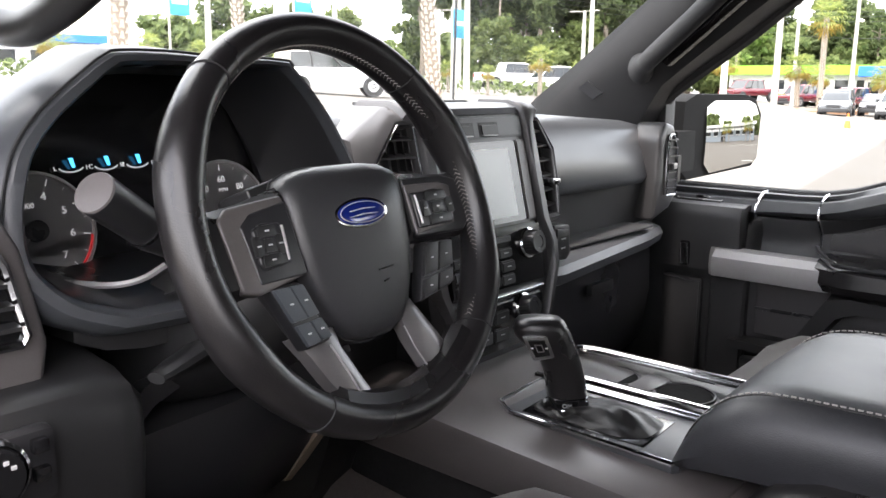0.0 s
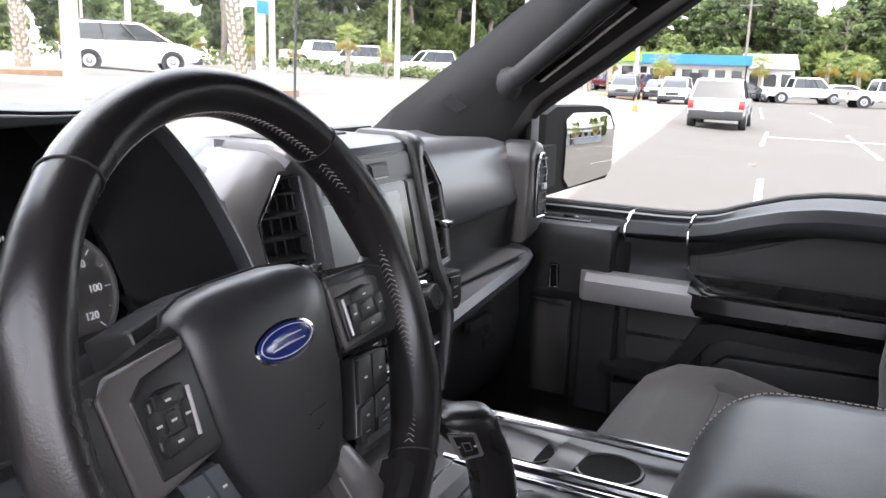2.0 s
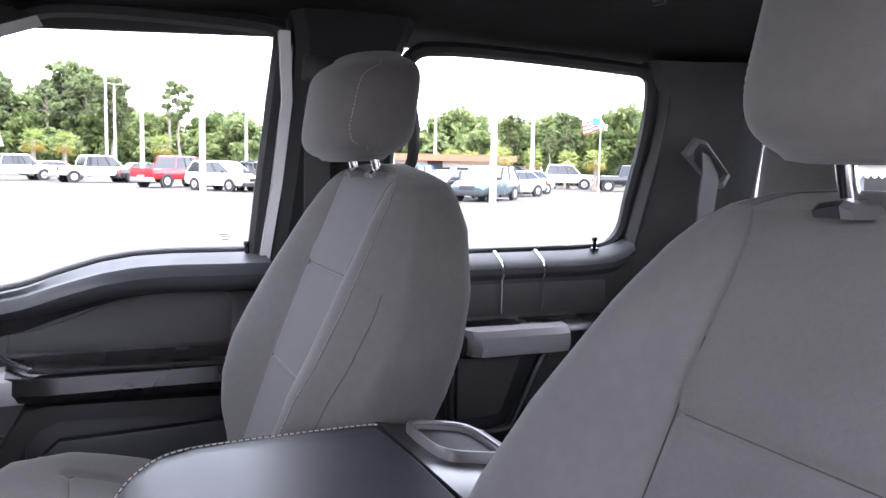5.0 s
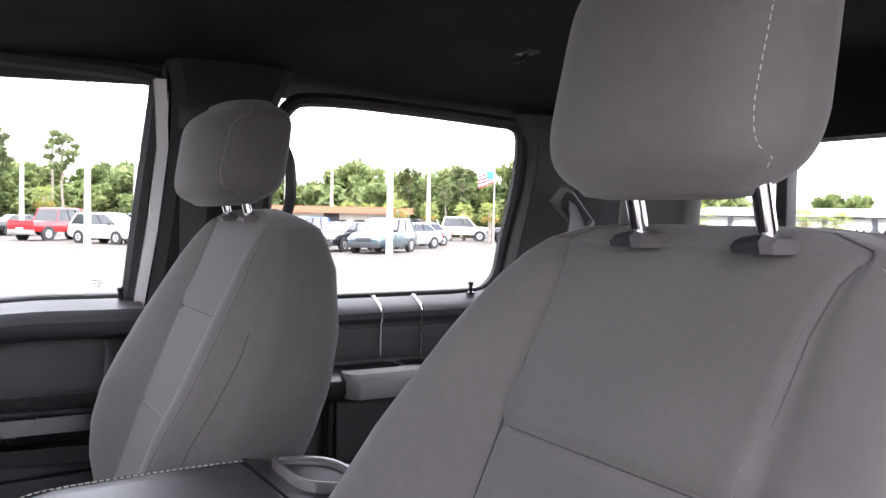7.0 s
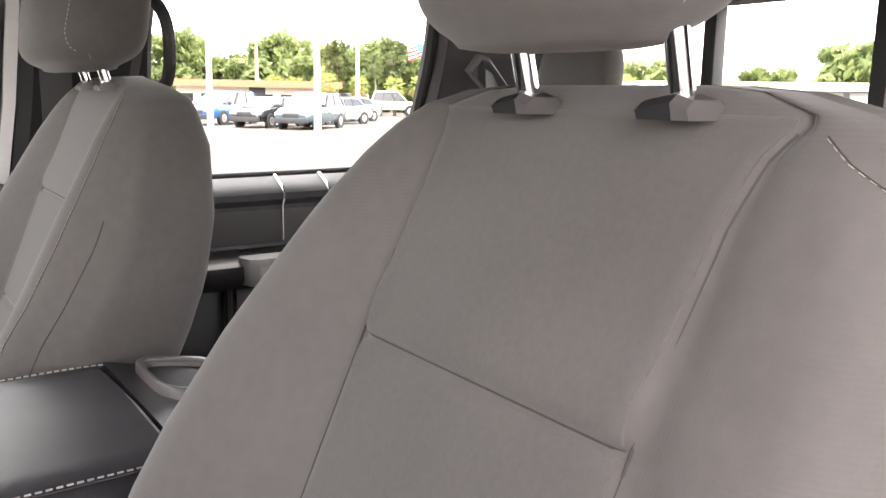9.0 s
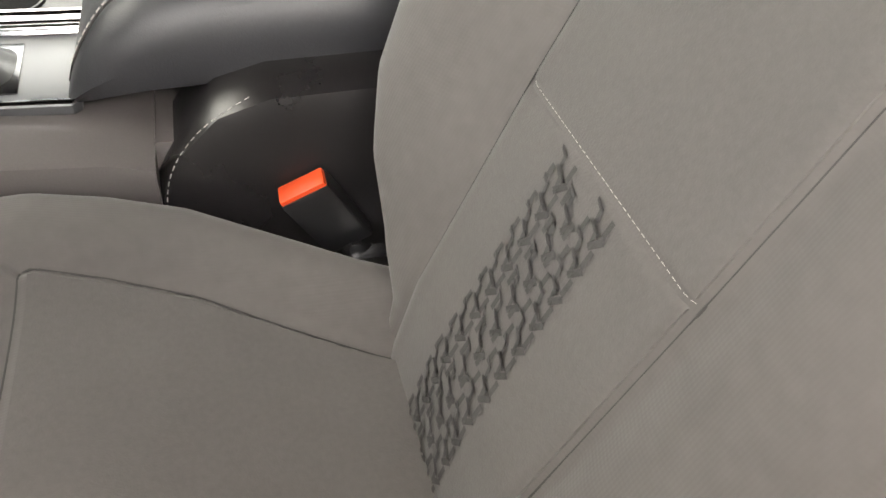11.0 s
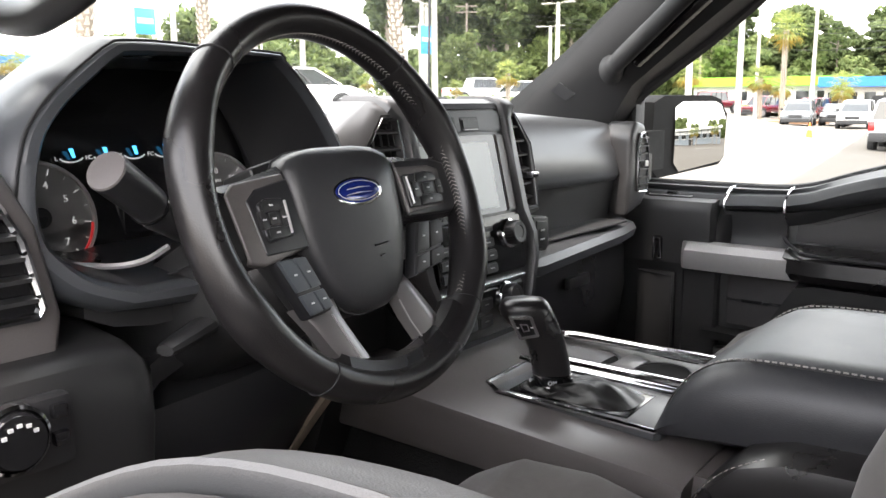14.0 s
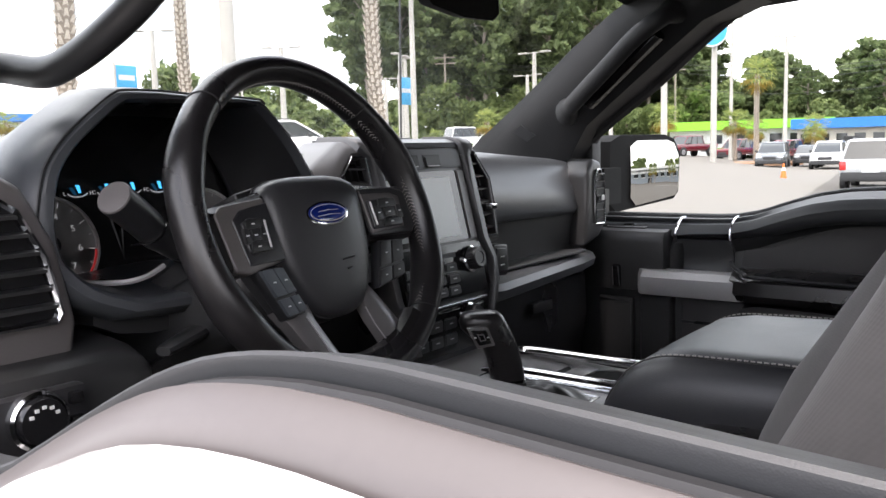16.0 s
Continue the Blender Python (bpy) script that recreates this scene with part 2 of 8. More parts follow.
def tube(pts, r, n=8, closed=False, bm=None, flat=1.0, up=(0, 0, 1)):
    """A swept round or flattened bar; r is one radius or one for each point."""
    pts = [Vector(p) for p in pts]
    k = len(pts)
    rs = r if isinstance(r, (list, tuple)) else [r] * k
    rings = []
    side = None
    for i, p in enumerate(pts):
        a = pts[i - 1] if (i or closed) else p
        b = pts[(i + 1) % k] if (i < k - 1 or closed) else p
        d = (b - a).normalized()
        if side is None:
            side = d.cross(Vector(up))
            if side.length < 1e-3:
                side = d.cross(Vector((1, 0, 0)))
        side = (side - d * side.dot(d)).normalized()
        u = side.cross(d)
        rings.append([p + side * math.cos(q) * rs[i] + u * math.sin(q) * rs[i] * flat for q in (2 * math.pi * j / n for j in range(n))])
    if closed:
        rings.append(rings[0])
        t = bm or bmesh.new()
        vs = [[t.verts.new(p) for p in ring] for ring in rings[:-1]]
        for i in range(k):
            a, b = vs[i], vs[(i + 1) % k]
            for j in range(n):
                t.faces.new((a[j], a[(j + 1) % n], b[(j + 1) % n], b[j]))
        return t
    return loft(rings, bm=bm)


def spline(pts, n=8):
    """A smooth line through the points."""
    pts = [Vector(p) for p in pts]
    out = []
    for i in range(len(pts) - 1):
        p0, p1, p2, p3 = pts[max(i - 1, 0)], pts[i], pts[i + 1], pts[min(i + 2, len(pts) - 1)]
        for j in range(n):
            t = j / n
            out.append(0.5 * ((2 * p1) + (p2 - p0) * t + (2 * p0 - 5 * p1 + 4 * p2 - p3) * t * t + (3 * p1 - p0 - 3 * p2 + p3) * t ** 3))
    return out + [pts[-1]]


def lathe(prof, centre, axis, n=24, bm=None):
    """A turned body; prof: (distance along the axis, radius)."""
    ax = Vector(axis).normalized()
    u = ax.orthogonal().normalized()
    w = ax.cross(u)
    c = Vector(centre)
    return loft([[c + ax * d + (u * math.cos(q) + w * math.sin(q)) * max(r, 1e-4) for q in (2 * math.pi * j / n for j in range(n))] for d, r in prof], bm=bm)


def interp(x, xs, ys):
    return float(np.interp(x, xs, ys))


def dashes(line, length, gap, r, bm=None):
    """A run of short stitches along a line of points."""
    bm = bm or bmesh.new()
    acc, on, seg = 0.0, True, [line[0]]
    for a, b in zip(line, line[1:]):
        d = (b - a).length
        pos = 0.0
        while d - pos > 1e-6:
            need = (length if on else gap) - acc
            step = min(need, d - pos)
            pos += step
            acc += step
            p = a + (b - a) * (pos / d)
            if acc >= (length if on else gap) - 1e-6:
                if on:
                    seg.append(p)
                    tube([seg[0], seg[-1]], r, 4, bm=bm)
                on, acc, seg = not on, 0.0, [p]
    return bm

# ---- the cab: floor, roof, pillars, glass, doors ----


def side_x(z):
    """Half width of the cab at the glass."""
    return interp(z, (0.7, 1.40, 1.86), (0.86, 0.85, 0.735))


solid("floor", box(-0.84, 0.84, -1.50, 0.55, 0.78, 0.83), M["carpet"], "black carpeted cab floor between the doors", "floor", "structure")
solid("firewall", prism([(0.55, 0.83), (0.72, 1.0), (0.72, 1.50), (0.68, 1.50), (0.66, 1.02), (0.50, 0.83)], "x", -0.80, 0.80), M["carpet"],
      "black carpeted firewall under the dashboard", "wall", "structure")
tun = [(-0.13, 0.83), (-0.11, 0.93), (-0.07, 0.965), (0.07, 0.965), (0.11, 0.93), (0.13, 0.83)]
solid("floor_tunnel", prism(tun, "y", 0.18, 0.66, 0.01), M["carpet"], "carpeted hump over the gearbox ahead of the console", "floor", "structure")
rear_wall = prism([(-0.80, 0.83), (0.80, 0.83), (0.80, 1.56), (-0.80, 1.56)], "y", -1.54, -1.47)
solid("wall_rear", rear_wall, M["pillar"], "black trimmed lower back wall of the cab", "wall", "structure")
hd = bmesh.new()
for sx in (-1, 1):
    loft([[(sx * xi, -1.54, z), (sx * 0.80, -1.54, z), (sx * 0.80, -1.465, z), (sx * xi, -1.465, z)] for z, xi in ((1.56, 0.690), (1.74, 0.652), (1.775, 0.640), (1.90, 0.60))], bm=hd)
box(-0.60, 0.60, -1.54, -1.465, 1.785, 1.90, bm=hd)
solid("wall_rear_frame", hd, M["headliner"], "black felt frame round the rear window", "wall", "structure")
rw = bmesh.new()
for x in (-0.115, 0.181):
    box(x - 0.013, x + 0.013, -1.51, -1.48, 1.562, 1.785, 0.004, bm=rw)
window_r = thing("window_rear", (0, -1.50, 1.56), "clear sliding rear window with two black uprights", "window", "", "structure")
part("window_frame", rw, M["rubber"], window_r)
pane = part("pane", box(-0.70, 0.70, -1.512, -1.506, 1.562, 1.79), M["glass"], window_r)
pane.visible_shadow = False

# headliner: a shallow shell with a soft edge
rings = []
for i in range(25):
    y = 0.16 - i * (0.16 + 1.54) / 24
    zc = interp(y, (-1.54, -1.40, -0.6, 0.0, 0.16), (1.875, 1.915, 1.94, 1.915, 1.885))
    hw = 0.80
    low = [(-hw, zc - 0.062), (-0.72, zc - 0.036), (-0.64, zc - 0.022), (-0.5, zc - 0.008), (0, zc), (0.5, zc - 0.008), (0.64, zc - 0.022), (0.72, zc - 0.036), (hw, zc - 0.062)]
    top = [(0.84, zc - 0.06), (0.6, zc + 0.05), (0, zc + 0.065), (-0.6, zc + 0.05), (-0.84, zc - 0.06)]
    rings.append([(x, y, z) for x, z in low + top])
solid("ceiling", loft(rings), [M["headliner"]], "black felt headliner under the roof", "ceiling", "structure")
rf = []
for i in range(13):
    y = 0.20 - i * 1.78 / 12
    zc = interp(y, (-1.58, -1.40, -0.6, 0.0, 0.2), (1.955, 1.985, 2.012, 1.985, 1.94))
    rf.append([(x, y, z) for x, z in ((-0.85, zc - 0.10), (-0.70, zc - 0.03), (0, zc), (0.70, zc - 0.03), (0.85, zc - 0.10), (0.70, zc - 0.012), (0, zc + 0.02), (-0.70, zc - 0.012))])
solid("roof", loft(rf), M["white"], "white painted pickup cab roof", "roof", "structure")

# windshield
ws = []
for i in range(13):
    u = -1 + i / 6
    bow = 0.14 * u * u
    ws.append([(0.76 * u, 0.78 - bow, 1.50), (0.64 * u, 0.21 - bow * 0.35, 1.885), (0.64 * u, 0.215 - bow * 0.35, 1.89), (0.76 * u, 0.785 - bow, 1.505)])
wind = solid("windshield", loft(ws), M["glass"], "clear curved windshield above the dashboard", "window", "structure")
wind.visible_shadow = False


def a_pillar(s):
    side = "right" if s > 0 else "left"
    col = thing("pillar_front_" + side, (s * 0.74, 0.3, 1.40), "black plastic windshield pillar with a moulded grab handle", "pillar", "", "structure")
    prof = [((0.72, 1.50), (0.40, 1.50)), ((0.66, 1.545), (0.36, 1.52)), ((0.60, 1.59), (0.315, 1.585)), ((0.50, 1.655), (0.285, 1.62)),
            ((0.40, 1.722), (0.21, 1.672)), ((0.30, 1.79), (0.10, 1.748)), ((0.20, 1.85), (0.0, 1.815)), ((0.12, 1.89), (-0.10, 1.85))]
    rings = []
    for (fy, fz), (ry, rz) in prof:
        z = (fz + rz) / 2
        xi = 0.745 - (z - 1.50) * 0.30
        xo = side_x(z) + 0.01
        ring = []
        for k in range(9):
            q = k / 8
            y, zz = fy + (ry - fy) * q, fz + (rz - fz) * q
            ring.append((s * (xi - 0.022 * math.sin(math.pi * q)), y, zz))
        ring += [(s * xo, ry - 0.005, rz), (s * (xo - 0.03), fy + 0.01, fz)]
        rings.append(ring)
    part("trim", loft(rings), M["pillar"], col)
    # sail panel and window post ahead of the door glass
    sail = prism([(0.46, 1.40), (0.320, 1.40), (0.320, 1.585), (0.335, 1.585), (0.46, 1.50)], "x", s * 0.795, s * 0.845, 0.006)
    part("sail_panel", sail, M["plastic"], col)
    part("window_post", box(min(s * 0.79, s * 0.835), max(s * 0.79, s * 0.835), 0.314, 0.332, 1.40, 1.60, 0.004), M["rubber"], col)
    if s > 0:
        bar = spline([(s * 0.672, 0.318, 1.652), (s * 0.640, 0.290, 1.664), (s * 0.622, 0.258, 1.684), (s * 0.606, 0.19, 1.735), (s * 0.594, 0.12, 1.790), (s * 0.600, 0.07, 1.822), (s * 0.63, 0.055, 1.838)], 6)
        rad = [0.026, 0.025, 0.023, 0.021, 0.019] + [0.0165] * (len(bar) - 10) + [0.018, 0.020, 0.022, 0.024, 0.026]
        part("handle_recess", tube([(s * 0.664, 0.262, 1.672), (s * 0.648, 0.20, 1.716), (s * 0.630, 0.12, 1.775), (s * 0.622, 0.085, 1.80)], 0.020, 10), M["gloss"], col, "dark slot behind the handle")
    else:
        bar = spline([(s * 0.66, 0.345, 1.645), (s * 0.62, 0.31, 1.668), (s * 0.597, 0.265, 1.664), (s * 0.592, 0.20, 1.655), (s * 0.592, 0.145, 1.662), (s * 0.592, 0.08, 1.682), (s * 0.592, 0.02, 1.708), (s * 0.60, -0.05, 1.745), (s * 0.64, -0.08, 1.80)], 6)
        rad = [0.0125] * len(bar)
    part("grab_handle", tube(bar, rad, 14, flat=1.25), M["plastic"] if s < 0 else M["pillar"], col)
    part("airbag_label", loft([[(s * (0.7215 - (z - 1.50) * 0.30 + dx), y, z) for y, z in ((0.472, 1.612), (0.438, 1.590), (0.412, 1.604), (0.446, 1.628))] for dx in (0.0, 0.012)]), M["smooth"], col, "small moulded label patch")
    return col


for s in (1, -1):
    a_pillar(s)


def b_pillar(s):
    side = "right" if s > 0 else "left"
    o = 0.0 if s > 0 else -0.16
    col = thing("pillar_middle_" + side, (s * 0.82, -0.56 + o, 0.83), "black door pillar with white body edge behind the front seat", "pillar", "", "structure")
    rings = []
    for z, fy, ry in ((z_, f_ + o, r_ + o) for z_, f_, r_ in ((0.83, -0.47, -0.66), (1.40, -0.475, -0.665), (1.60, -0.495, -0.68), (1.75, -0.505, -0.70), (1.84, -0.505, -0.70), (1.875, -0.50, -0.715), (1.915, -0.49, -0.73))):
        xo, xi = side_x(z) + 0.01, side_x(z) - 0.05
        rings.append([(s * xo, fy, z), (s * (xi + 0.015), fy, z), (s * xi, fy - 0.02, z), (s * xi, ry + 0.02, z), (s * (xi + 0.015), ry, z), (s * xo, ry, z)])
    part("trim", loft(rings), M["pillar_in"], col)
    edge = []
    for z in (0.85, 1.40, 1.86):
        x = side_x(z) + 0.012
        edge.append([(s * (x - 0.02), -0.468 + o, z), (s * (x + 0.03), -0.468 + o, z), (s * (x + 0.03), -0.655 + o, z), (s * (x - 0.02), -0.655 + o, z)])
    part("painted_edge", loft(edge), M["white"], col, "white painted body edge")
    strip = []
    for z, fy in ((1.44, -0.476), (1.60, -0.494), (1.75, -0.504), (1.868, -0.494)):
        x = side_x(z)
        strip.append([(s * (x - 0.036), fy + 0.020 + o, z), (s * (x - 0.012), fy + 0.020 + o, z), (s * (x - 0.012), fy + 0.001 + o, z), (s * (x - 0.036), fy + 0.001 + o, z)])
    part("painted_strip", loft(strip), M["white"], col, "white painted strip beside the window")
    bar = spline([(s * 0.71, -0.675 + o, 1.775), (s * 0.685, -0.70 + o, 1.765), (s * 0.675, -0.715 + o, 1.72), (s * 0.69, -0.715 + o, 1.64), (s * 0.735, -0.69 + o, 1.625)], 6)
    part("grab_handle", tube(bar, 0.011, 8), M["plastic"], col)
    strap = [Vector((s * 0.715, -0.545 + o, 1.80)), Vector((s * 0.735, -0.55 + o, 1.50)), Vector((s * 0.775, -0.555 + o, 1.10)), Vector((s * 0.78, -0.555 + o, 0.90))]
    sb = bmesh.new()
    loft([[p + Vector((0, -0.024, 0)), p + Vector((0, 0.024, 0)), p + Vector((s * -0.003, 0.024, 0)), p + Vector((s * -0.003, -0.024, 0))] for p in strap], bm=sb)
    belt = thing("seat_belt", (s * 0.75, -0.55 + o, 1.80), "black webbing seat belt hanging down the door pillar", "seat belt", "front seat belts")
    part("webbing", sb, M["belt"], belt)
    part("belt_guide", box(min(s * 0.69, s * 0.735), max(s * 0.69, s * 0.735), -0.58 + o, -0.515 + o, 1.785, 1.83, 0.006), M["plastic"], belt)
    return col


def c_pillar(s):
    side = "right" if s > 0 else "left"
    col = thing("pillar_rear_" + side, (s * 0.74, -1.38, 0.83), "dark plastic rear corner pillar trim, its colour lightened as lit", "pillar", "", "structure")
    rings, edge = [], []
    for z, fy in ((0.83, -1.34), (1.40, -1.29), (1.50, -1.30), (1.70, -1.315), (1.80, -1.312), (1.87, -1.26)):
        xo, xi = side_x(z) + 0.01, side_x(z) - 0.05
        xe = interp(z, (1.56, 1.74, 1.87), (0.690, 0.650, 0.615))
        curve = [(s * (xi + (xe - xi) * q ** 1.5), fy - 0.045 + (-1.463 - fy + 0.045) * q, z) for q in (0, 0.2, 0.4, 0.6, 0.8, 1)]
        rings.append([(s * xo, fy, z), (s * (xi + 0.03), fy, z), (s * (xi + 0.006), fy - 0.015, z)] + curve + [(s * xo, -1.463, z)])
        edge.append((s * (xi + 0.010), fy - 0.010, z))
    part("trim", loft(rings), M["pillar_rear"], col)
    part("trim_edge", tube(spline(edge[1:5], 5), 0.004, 6), M["rubber"], col)
    belt = thing("rear_seat_belt", (s * 0.66, -1.40, 1.66), "black webbing belt from a diamond-shaped slot in the rear pillar", "seat belt", "rear seat belts")
    out = [(-1.352, 1.676), (-1.374, 1.710), (-1.392, 1.704), (-1.440, 1.630), (-1.430, 1.606), (-1.412, 1.604)]
    cx_, cz_ = -1.398, 1.658
    sx_ = lambda y: interp(y, (-1.45, -1.40, -1.35), (0.650, 0.676, 0.702))
    frame_r = [[(s * (sx_(y) - h), cx_ + (y - cx_) * g, cz_ + (z - cz_) * g) for y, z in out] for g, h in ((1.05, 0.0), (1.0, 0.010), (0.80, 0.012), (0.66, 0.004))]
    part("belt_bezel", loft(frame_r), M["bezel"], belt, "grey diamond-shaped slot frame", angle=25)
    part("belt_slot", loft([[(s * (sx_(y) - h), cx_ + (y - cx_) * 0.68, cz_ + (z - cz_) * 0.68) for y, z in out] for h in (0.002, 0.006)]), M["rubber"], belt)
    p = [Vector((s * 0.672, -1.402, 1.672)), Vector((s * 0.655, -1.392, 1.630)), Vector((s * 0.640, -1.370, 1.560)), Vector((s * 0.60, -1.33, 1.40))]
    part("webbing", loft([[q + Vector((0, -0.021, -0.012)), q + Vector((0, 0.021, 0.008)), q + Vector((s * -0.004, 0.021, 0.008)), q + Vector((s * -0.004, -0.021, -0.012))] for q in p]), M["belt"], belt)


for s in (1, -1):
    b_pillar(s)
    c_pillar(s)


def mirrored(bm, s, dy=0.0, dz=0.0):
    if s < 0:
        for v in bm.verts:
            v.co.x, v.co.y, v.co.z = -v.co.x, v.co.y + dy, v.co.z + dz
        bmesh.ops.reverse_faces(bm, faces=bm.faces)
    return bm


def belt_z(y):
    """Height of the window line of the front door."""
    return interp(y, (-0.55, -0.30, -0.24, -0.18, -0.12, -0.06, -0.01, 0.04, 0.30), (1.466, 1.466, 1.463, 1.453, 1.435, 1.414, 1.404, 1.402, 1.402))


def driver_belt(y):
    """Height of the driver's window line, which falls more steeply towards the mirror."""
    return interp(y + 0.01, (-0.65, -0.45, -0.40, -0.36, -0.33, -0.31, -0.29, -0.27, -0.25, -0.226, -0.20, -0.17, -0.13, -0.10, -0.05, 0.05, 0.35), (1.482, 1.492, 1.4945, 1.4940, 1.4905, 1.4870, 1.482, 1.4750, 1.4665, 1.4545, 1.441, 1.4245, 1.404, 1.394, 1.388, 1.385, 1.382)) - 0.006


def front_door(s):
    side = "right" if s > 0 else "left"
    lab = "black moulded passenger door trim with silver pull, window shut" if s > 0 else "white driver door with black trim, window wound down"
    bz = belt_z if s > 0 else driver_belt
    d = thing("front_door_" + side, (s * 0.85, 0.33, 0.85), lab, "door")
    S = lambda b: mirrored(b, s, 0.01, 0.006)
    F = lambda b: mirrored(b, s, -0.17, 0.0)
    ys = [0.335 - i * (0.805 if s > 0 else 0.96) / 54 for i in range(55)]
    # upper pad that follows the stepped window line
    rings = []
    for y in ys:
        z = bz(y)
        flat = interp(y, (0.05, 0.12), (0, 1))
        xi = interp(y, (-0.40, -0.18, -0.05, 0.1), (0.735, 0.752, 0.780, 0.786))
        dz = 0.012 + 0.006 * flat
        th = interp(y, (-0.3, -0.12, 0.0), (0.046, 0.042, 0.026))
        if s < 0:
            xr = interp(y, (-0.28, -0.15), (0.794, 0.802))
            xe = 0.770
            ze = z - 0.004
            rings.append([(0.842, y, z - 0.045), (xr - 0.002, y, z - 0.034), (xr - 0.0010, y, z - 0.010), (xr + 0.0022, y, z - 0.003), (xr + 0.0020, y, z), (xr, y, z + 0.0015), (xr - 0.003, y, z), (xr - 0.005, y, z - 0.0008),
                          ((xr + xe) / 2 - 0.002, y, (z + ze) / 2 - 0.0004), (xe + 0.001, y, ze), (xe - 0.004, y, ze - 0.003), (xe - 0.009, y, ze - 0.011), (xe - 0.013, y, ze - 0.03), (xe - 0.012, y, ze - 0.06), (0.77, y, ze - 0.10), (0.842, y, ze - 0.10)])
            continue
        rings.append([(0.842, y, z), (0.835, y, z + 0.005), (0.815, y, z + 0.004), (xi + 0.035, y, z - dz * 0.35), (xi + 0.013, y, z - dz * 0.55), (xi + 0.003, y, z - dz * 0.85 - 0.006),
                      (xi, y, z - dz - 0.014), (xi + 0.003, y, z - dz - 0.5 * th), (xi + 0.012, y, z - dz - 0.8 * th), (xi + 0.03, y, z - dz - th), (0.842, y, z - dz - th)])
    part("upper_pad", S(loft(rings)), M["door_pad"], d)
    # inner seal of the window slot
    seal = [(0.846 if s > 0 else interp(y, (-0.28, -0.15), (0.794, 0.802)) + 0.0065, y, bz(y) + (0.006 if s > 0 else -0.0125)) for y in ys]
    part("window_seal", S(tube(seal, 0.005, 6)), M["rubber"], d)
    # main inner panel
    rings = []
    for y in ys:
        z = bz(y)
        rec = interp(y, (-0.462, -0.452, -0.435, -0.41, -0.03, 0.0, 0.10, 0.115), (0.0, 0.006, 0.034, 0.045, 0.045, 0.036, 0.036, 0.0))
        rings.append([(0.86, y, 0.85), (0.79, y, 0.86), (0.772, y, 1.00), (0.768, y, 1.22), (0.772 + 0.4 * rec, y, 1.262), (0.774 + rec, y, 1.300), (0.776 + rec, y, z - 0.070), (0.790 + 0.3 * rec, y, z - 0.050), (0.80, y, z - 0.042), (0.86, y, z - 0.03)])
    part("inner_panel", S(loft(rings)), M["door"], d)
    # recessed upper insert with a soft edge
    ins = [(-0.030, 1.305), (-0.395, 1.305), (-0.408, 1.315), (-0.412, 1.380), (-0.402, 1.398), (-0.38, 1.404), (-0.26, 1.402), (-0.21, 1.392), (-0.14, 1.365), (-0.08, 1.345), (-0.035, 1.338)]
    part("upper_insert", S(prism(ins, "x", 0.8165, 0.835, 0.004)), M["door_in"], d, "dark woven insert")
    # armrest roll, shelf and lower bolster
    arm = []
    for y in [-0.035 - i * 0.435 / 16 for i in range(17)]:
        k = interp(y, (-0.09, -0.035), (1, 0.75))
        arm.append([(0.79, y, 1.305), (0.79 - 0.075 * k, y, 1.300), (0.79 - 0.098 * k, y, 1.288), (0.79 - 0.102 * k, y, 1.262), (0.79 - 0.09 * k, y, 1.246), (0.79, y, 1.236)])
    part("armrest", S(loft(arm)), M["leather"], d, "soft black padded armrest")
    ridge = spline([(0.770, -0.022, 1.318), (0.735, -0.040, 1.312), (0.708, -0.07, 1.304), (0.700, -0.11, 1.2975), (0.697, -0.46, 1.294)], 6)
    part("armrest_piping", S(tube(ridge, 0.004, 6)), M["smooth"], d)
    # silver pull handle
    pull = []
    for y, k in ((0.180, 0.0), (0.172, 0.6), (0.160, 0.95), (0.10, 1.0), (-0.02, 1.0), (-0.058, 0.97), (-0.066, 0.7)):
        x0 = 0.755
        pull.append([(x0 + 0.01, y, 1.297), (x0 - 0.028 * k, y, 1.296), (x0 - 0.045 * k, y, 1.283), (x0 - 0.047 * k, y, 1.262), (x0 - 0.04 * k, y, 1.243), (x0 + 0.01, y, 1.240)])
    part("pull_handle", S(loft(pull)), M["pull"], d, "satin silver pull handle")
    # block ahead of the pull with a flat shelf for the switch
    blk = []
    for y, k in ((0.118, 0.0), (0.121, 0.8), (0.127, 1.0), (0.30, 1.0), (0.325, 1.0)):
        blk.append([(0.80, y, 1.383), (0.775 - 0.004 * k, y, 1.383), (0.762 - 0.008 * k, y, 1.379), (0.757 - 0.011 * k, y, 1.370), (0.755 - 0.012 * k, y, 1.355), (0.756 - 0.010 * k, y, 1.30), (0.757 - 0.008 * k, y, 1.245), (0.80, y, 1.235)])
    part("switch_block", S(loft(blk)), M["door"], d)
    part("front_column", S(box(0.748, 0.80, 0.100, 0.178, 1.00, 1.240, 0.014, 3)), M["door"], d)
    # two bright joint strips across the pad
    for y0 in (0.103, -0.018):
        pts = []
        for x, dz in ((0.843, 0.004), (0.815, 0.003), (0.797, -0.008), (0.785, -0.022), (0.783, -0.034), (0.790, -0.046)):
            pts.append((x, y0 + (0.842 - x) * 0.05, bz(y0) + dz + 0.002))
        if y0 < 0:
            pts += [(0.806, y0, 1.340), (0.806, y0 - 0.001, 1.312)]
        part("chrome_strip", S(tube(pts, 0.0028, 6)), M["chrome"], d, "thin bright strip")
    # switch panel, lock button
    part("switch_plate", S(box(0.780, 0.824, 0.178, 0.276, 1.376, 1.3865, 0.004)), M["smooth"], d)
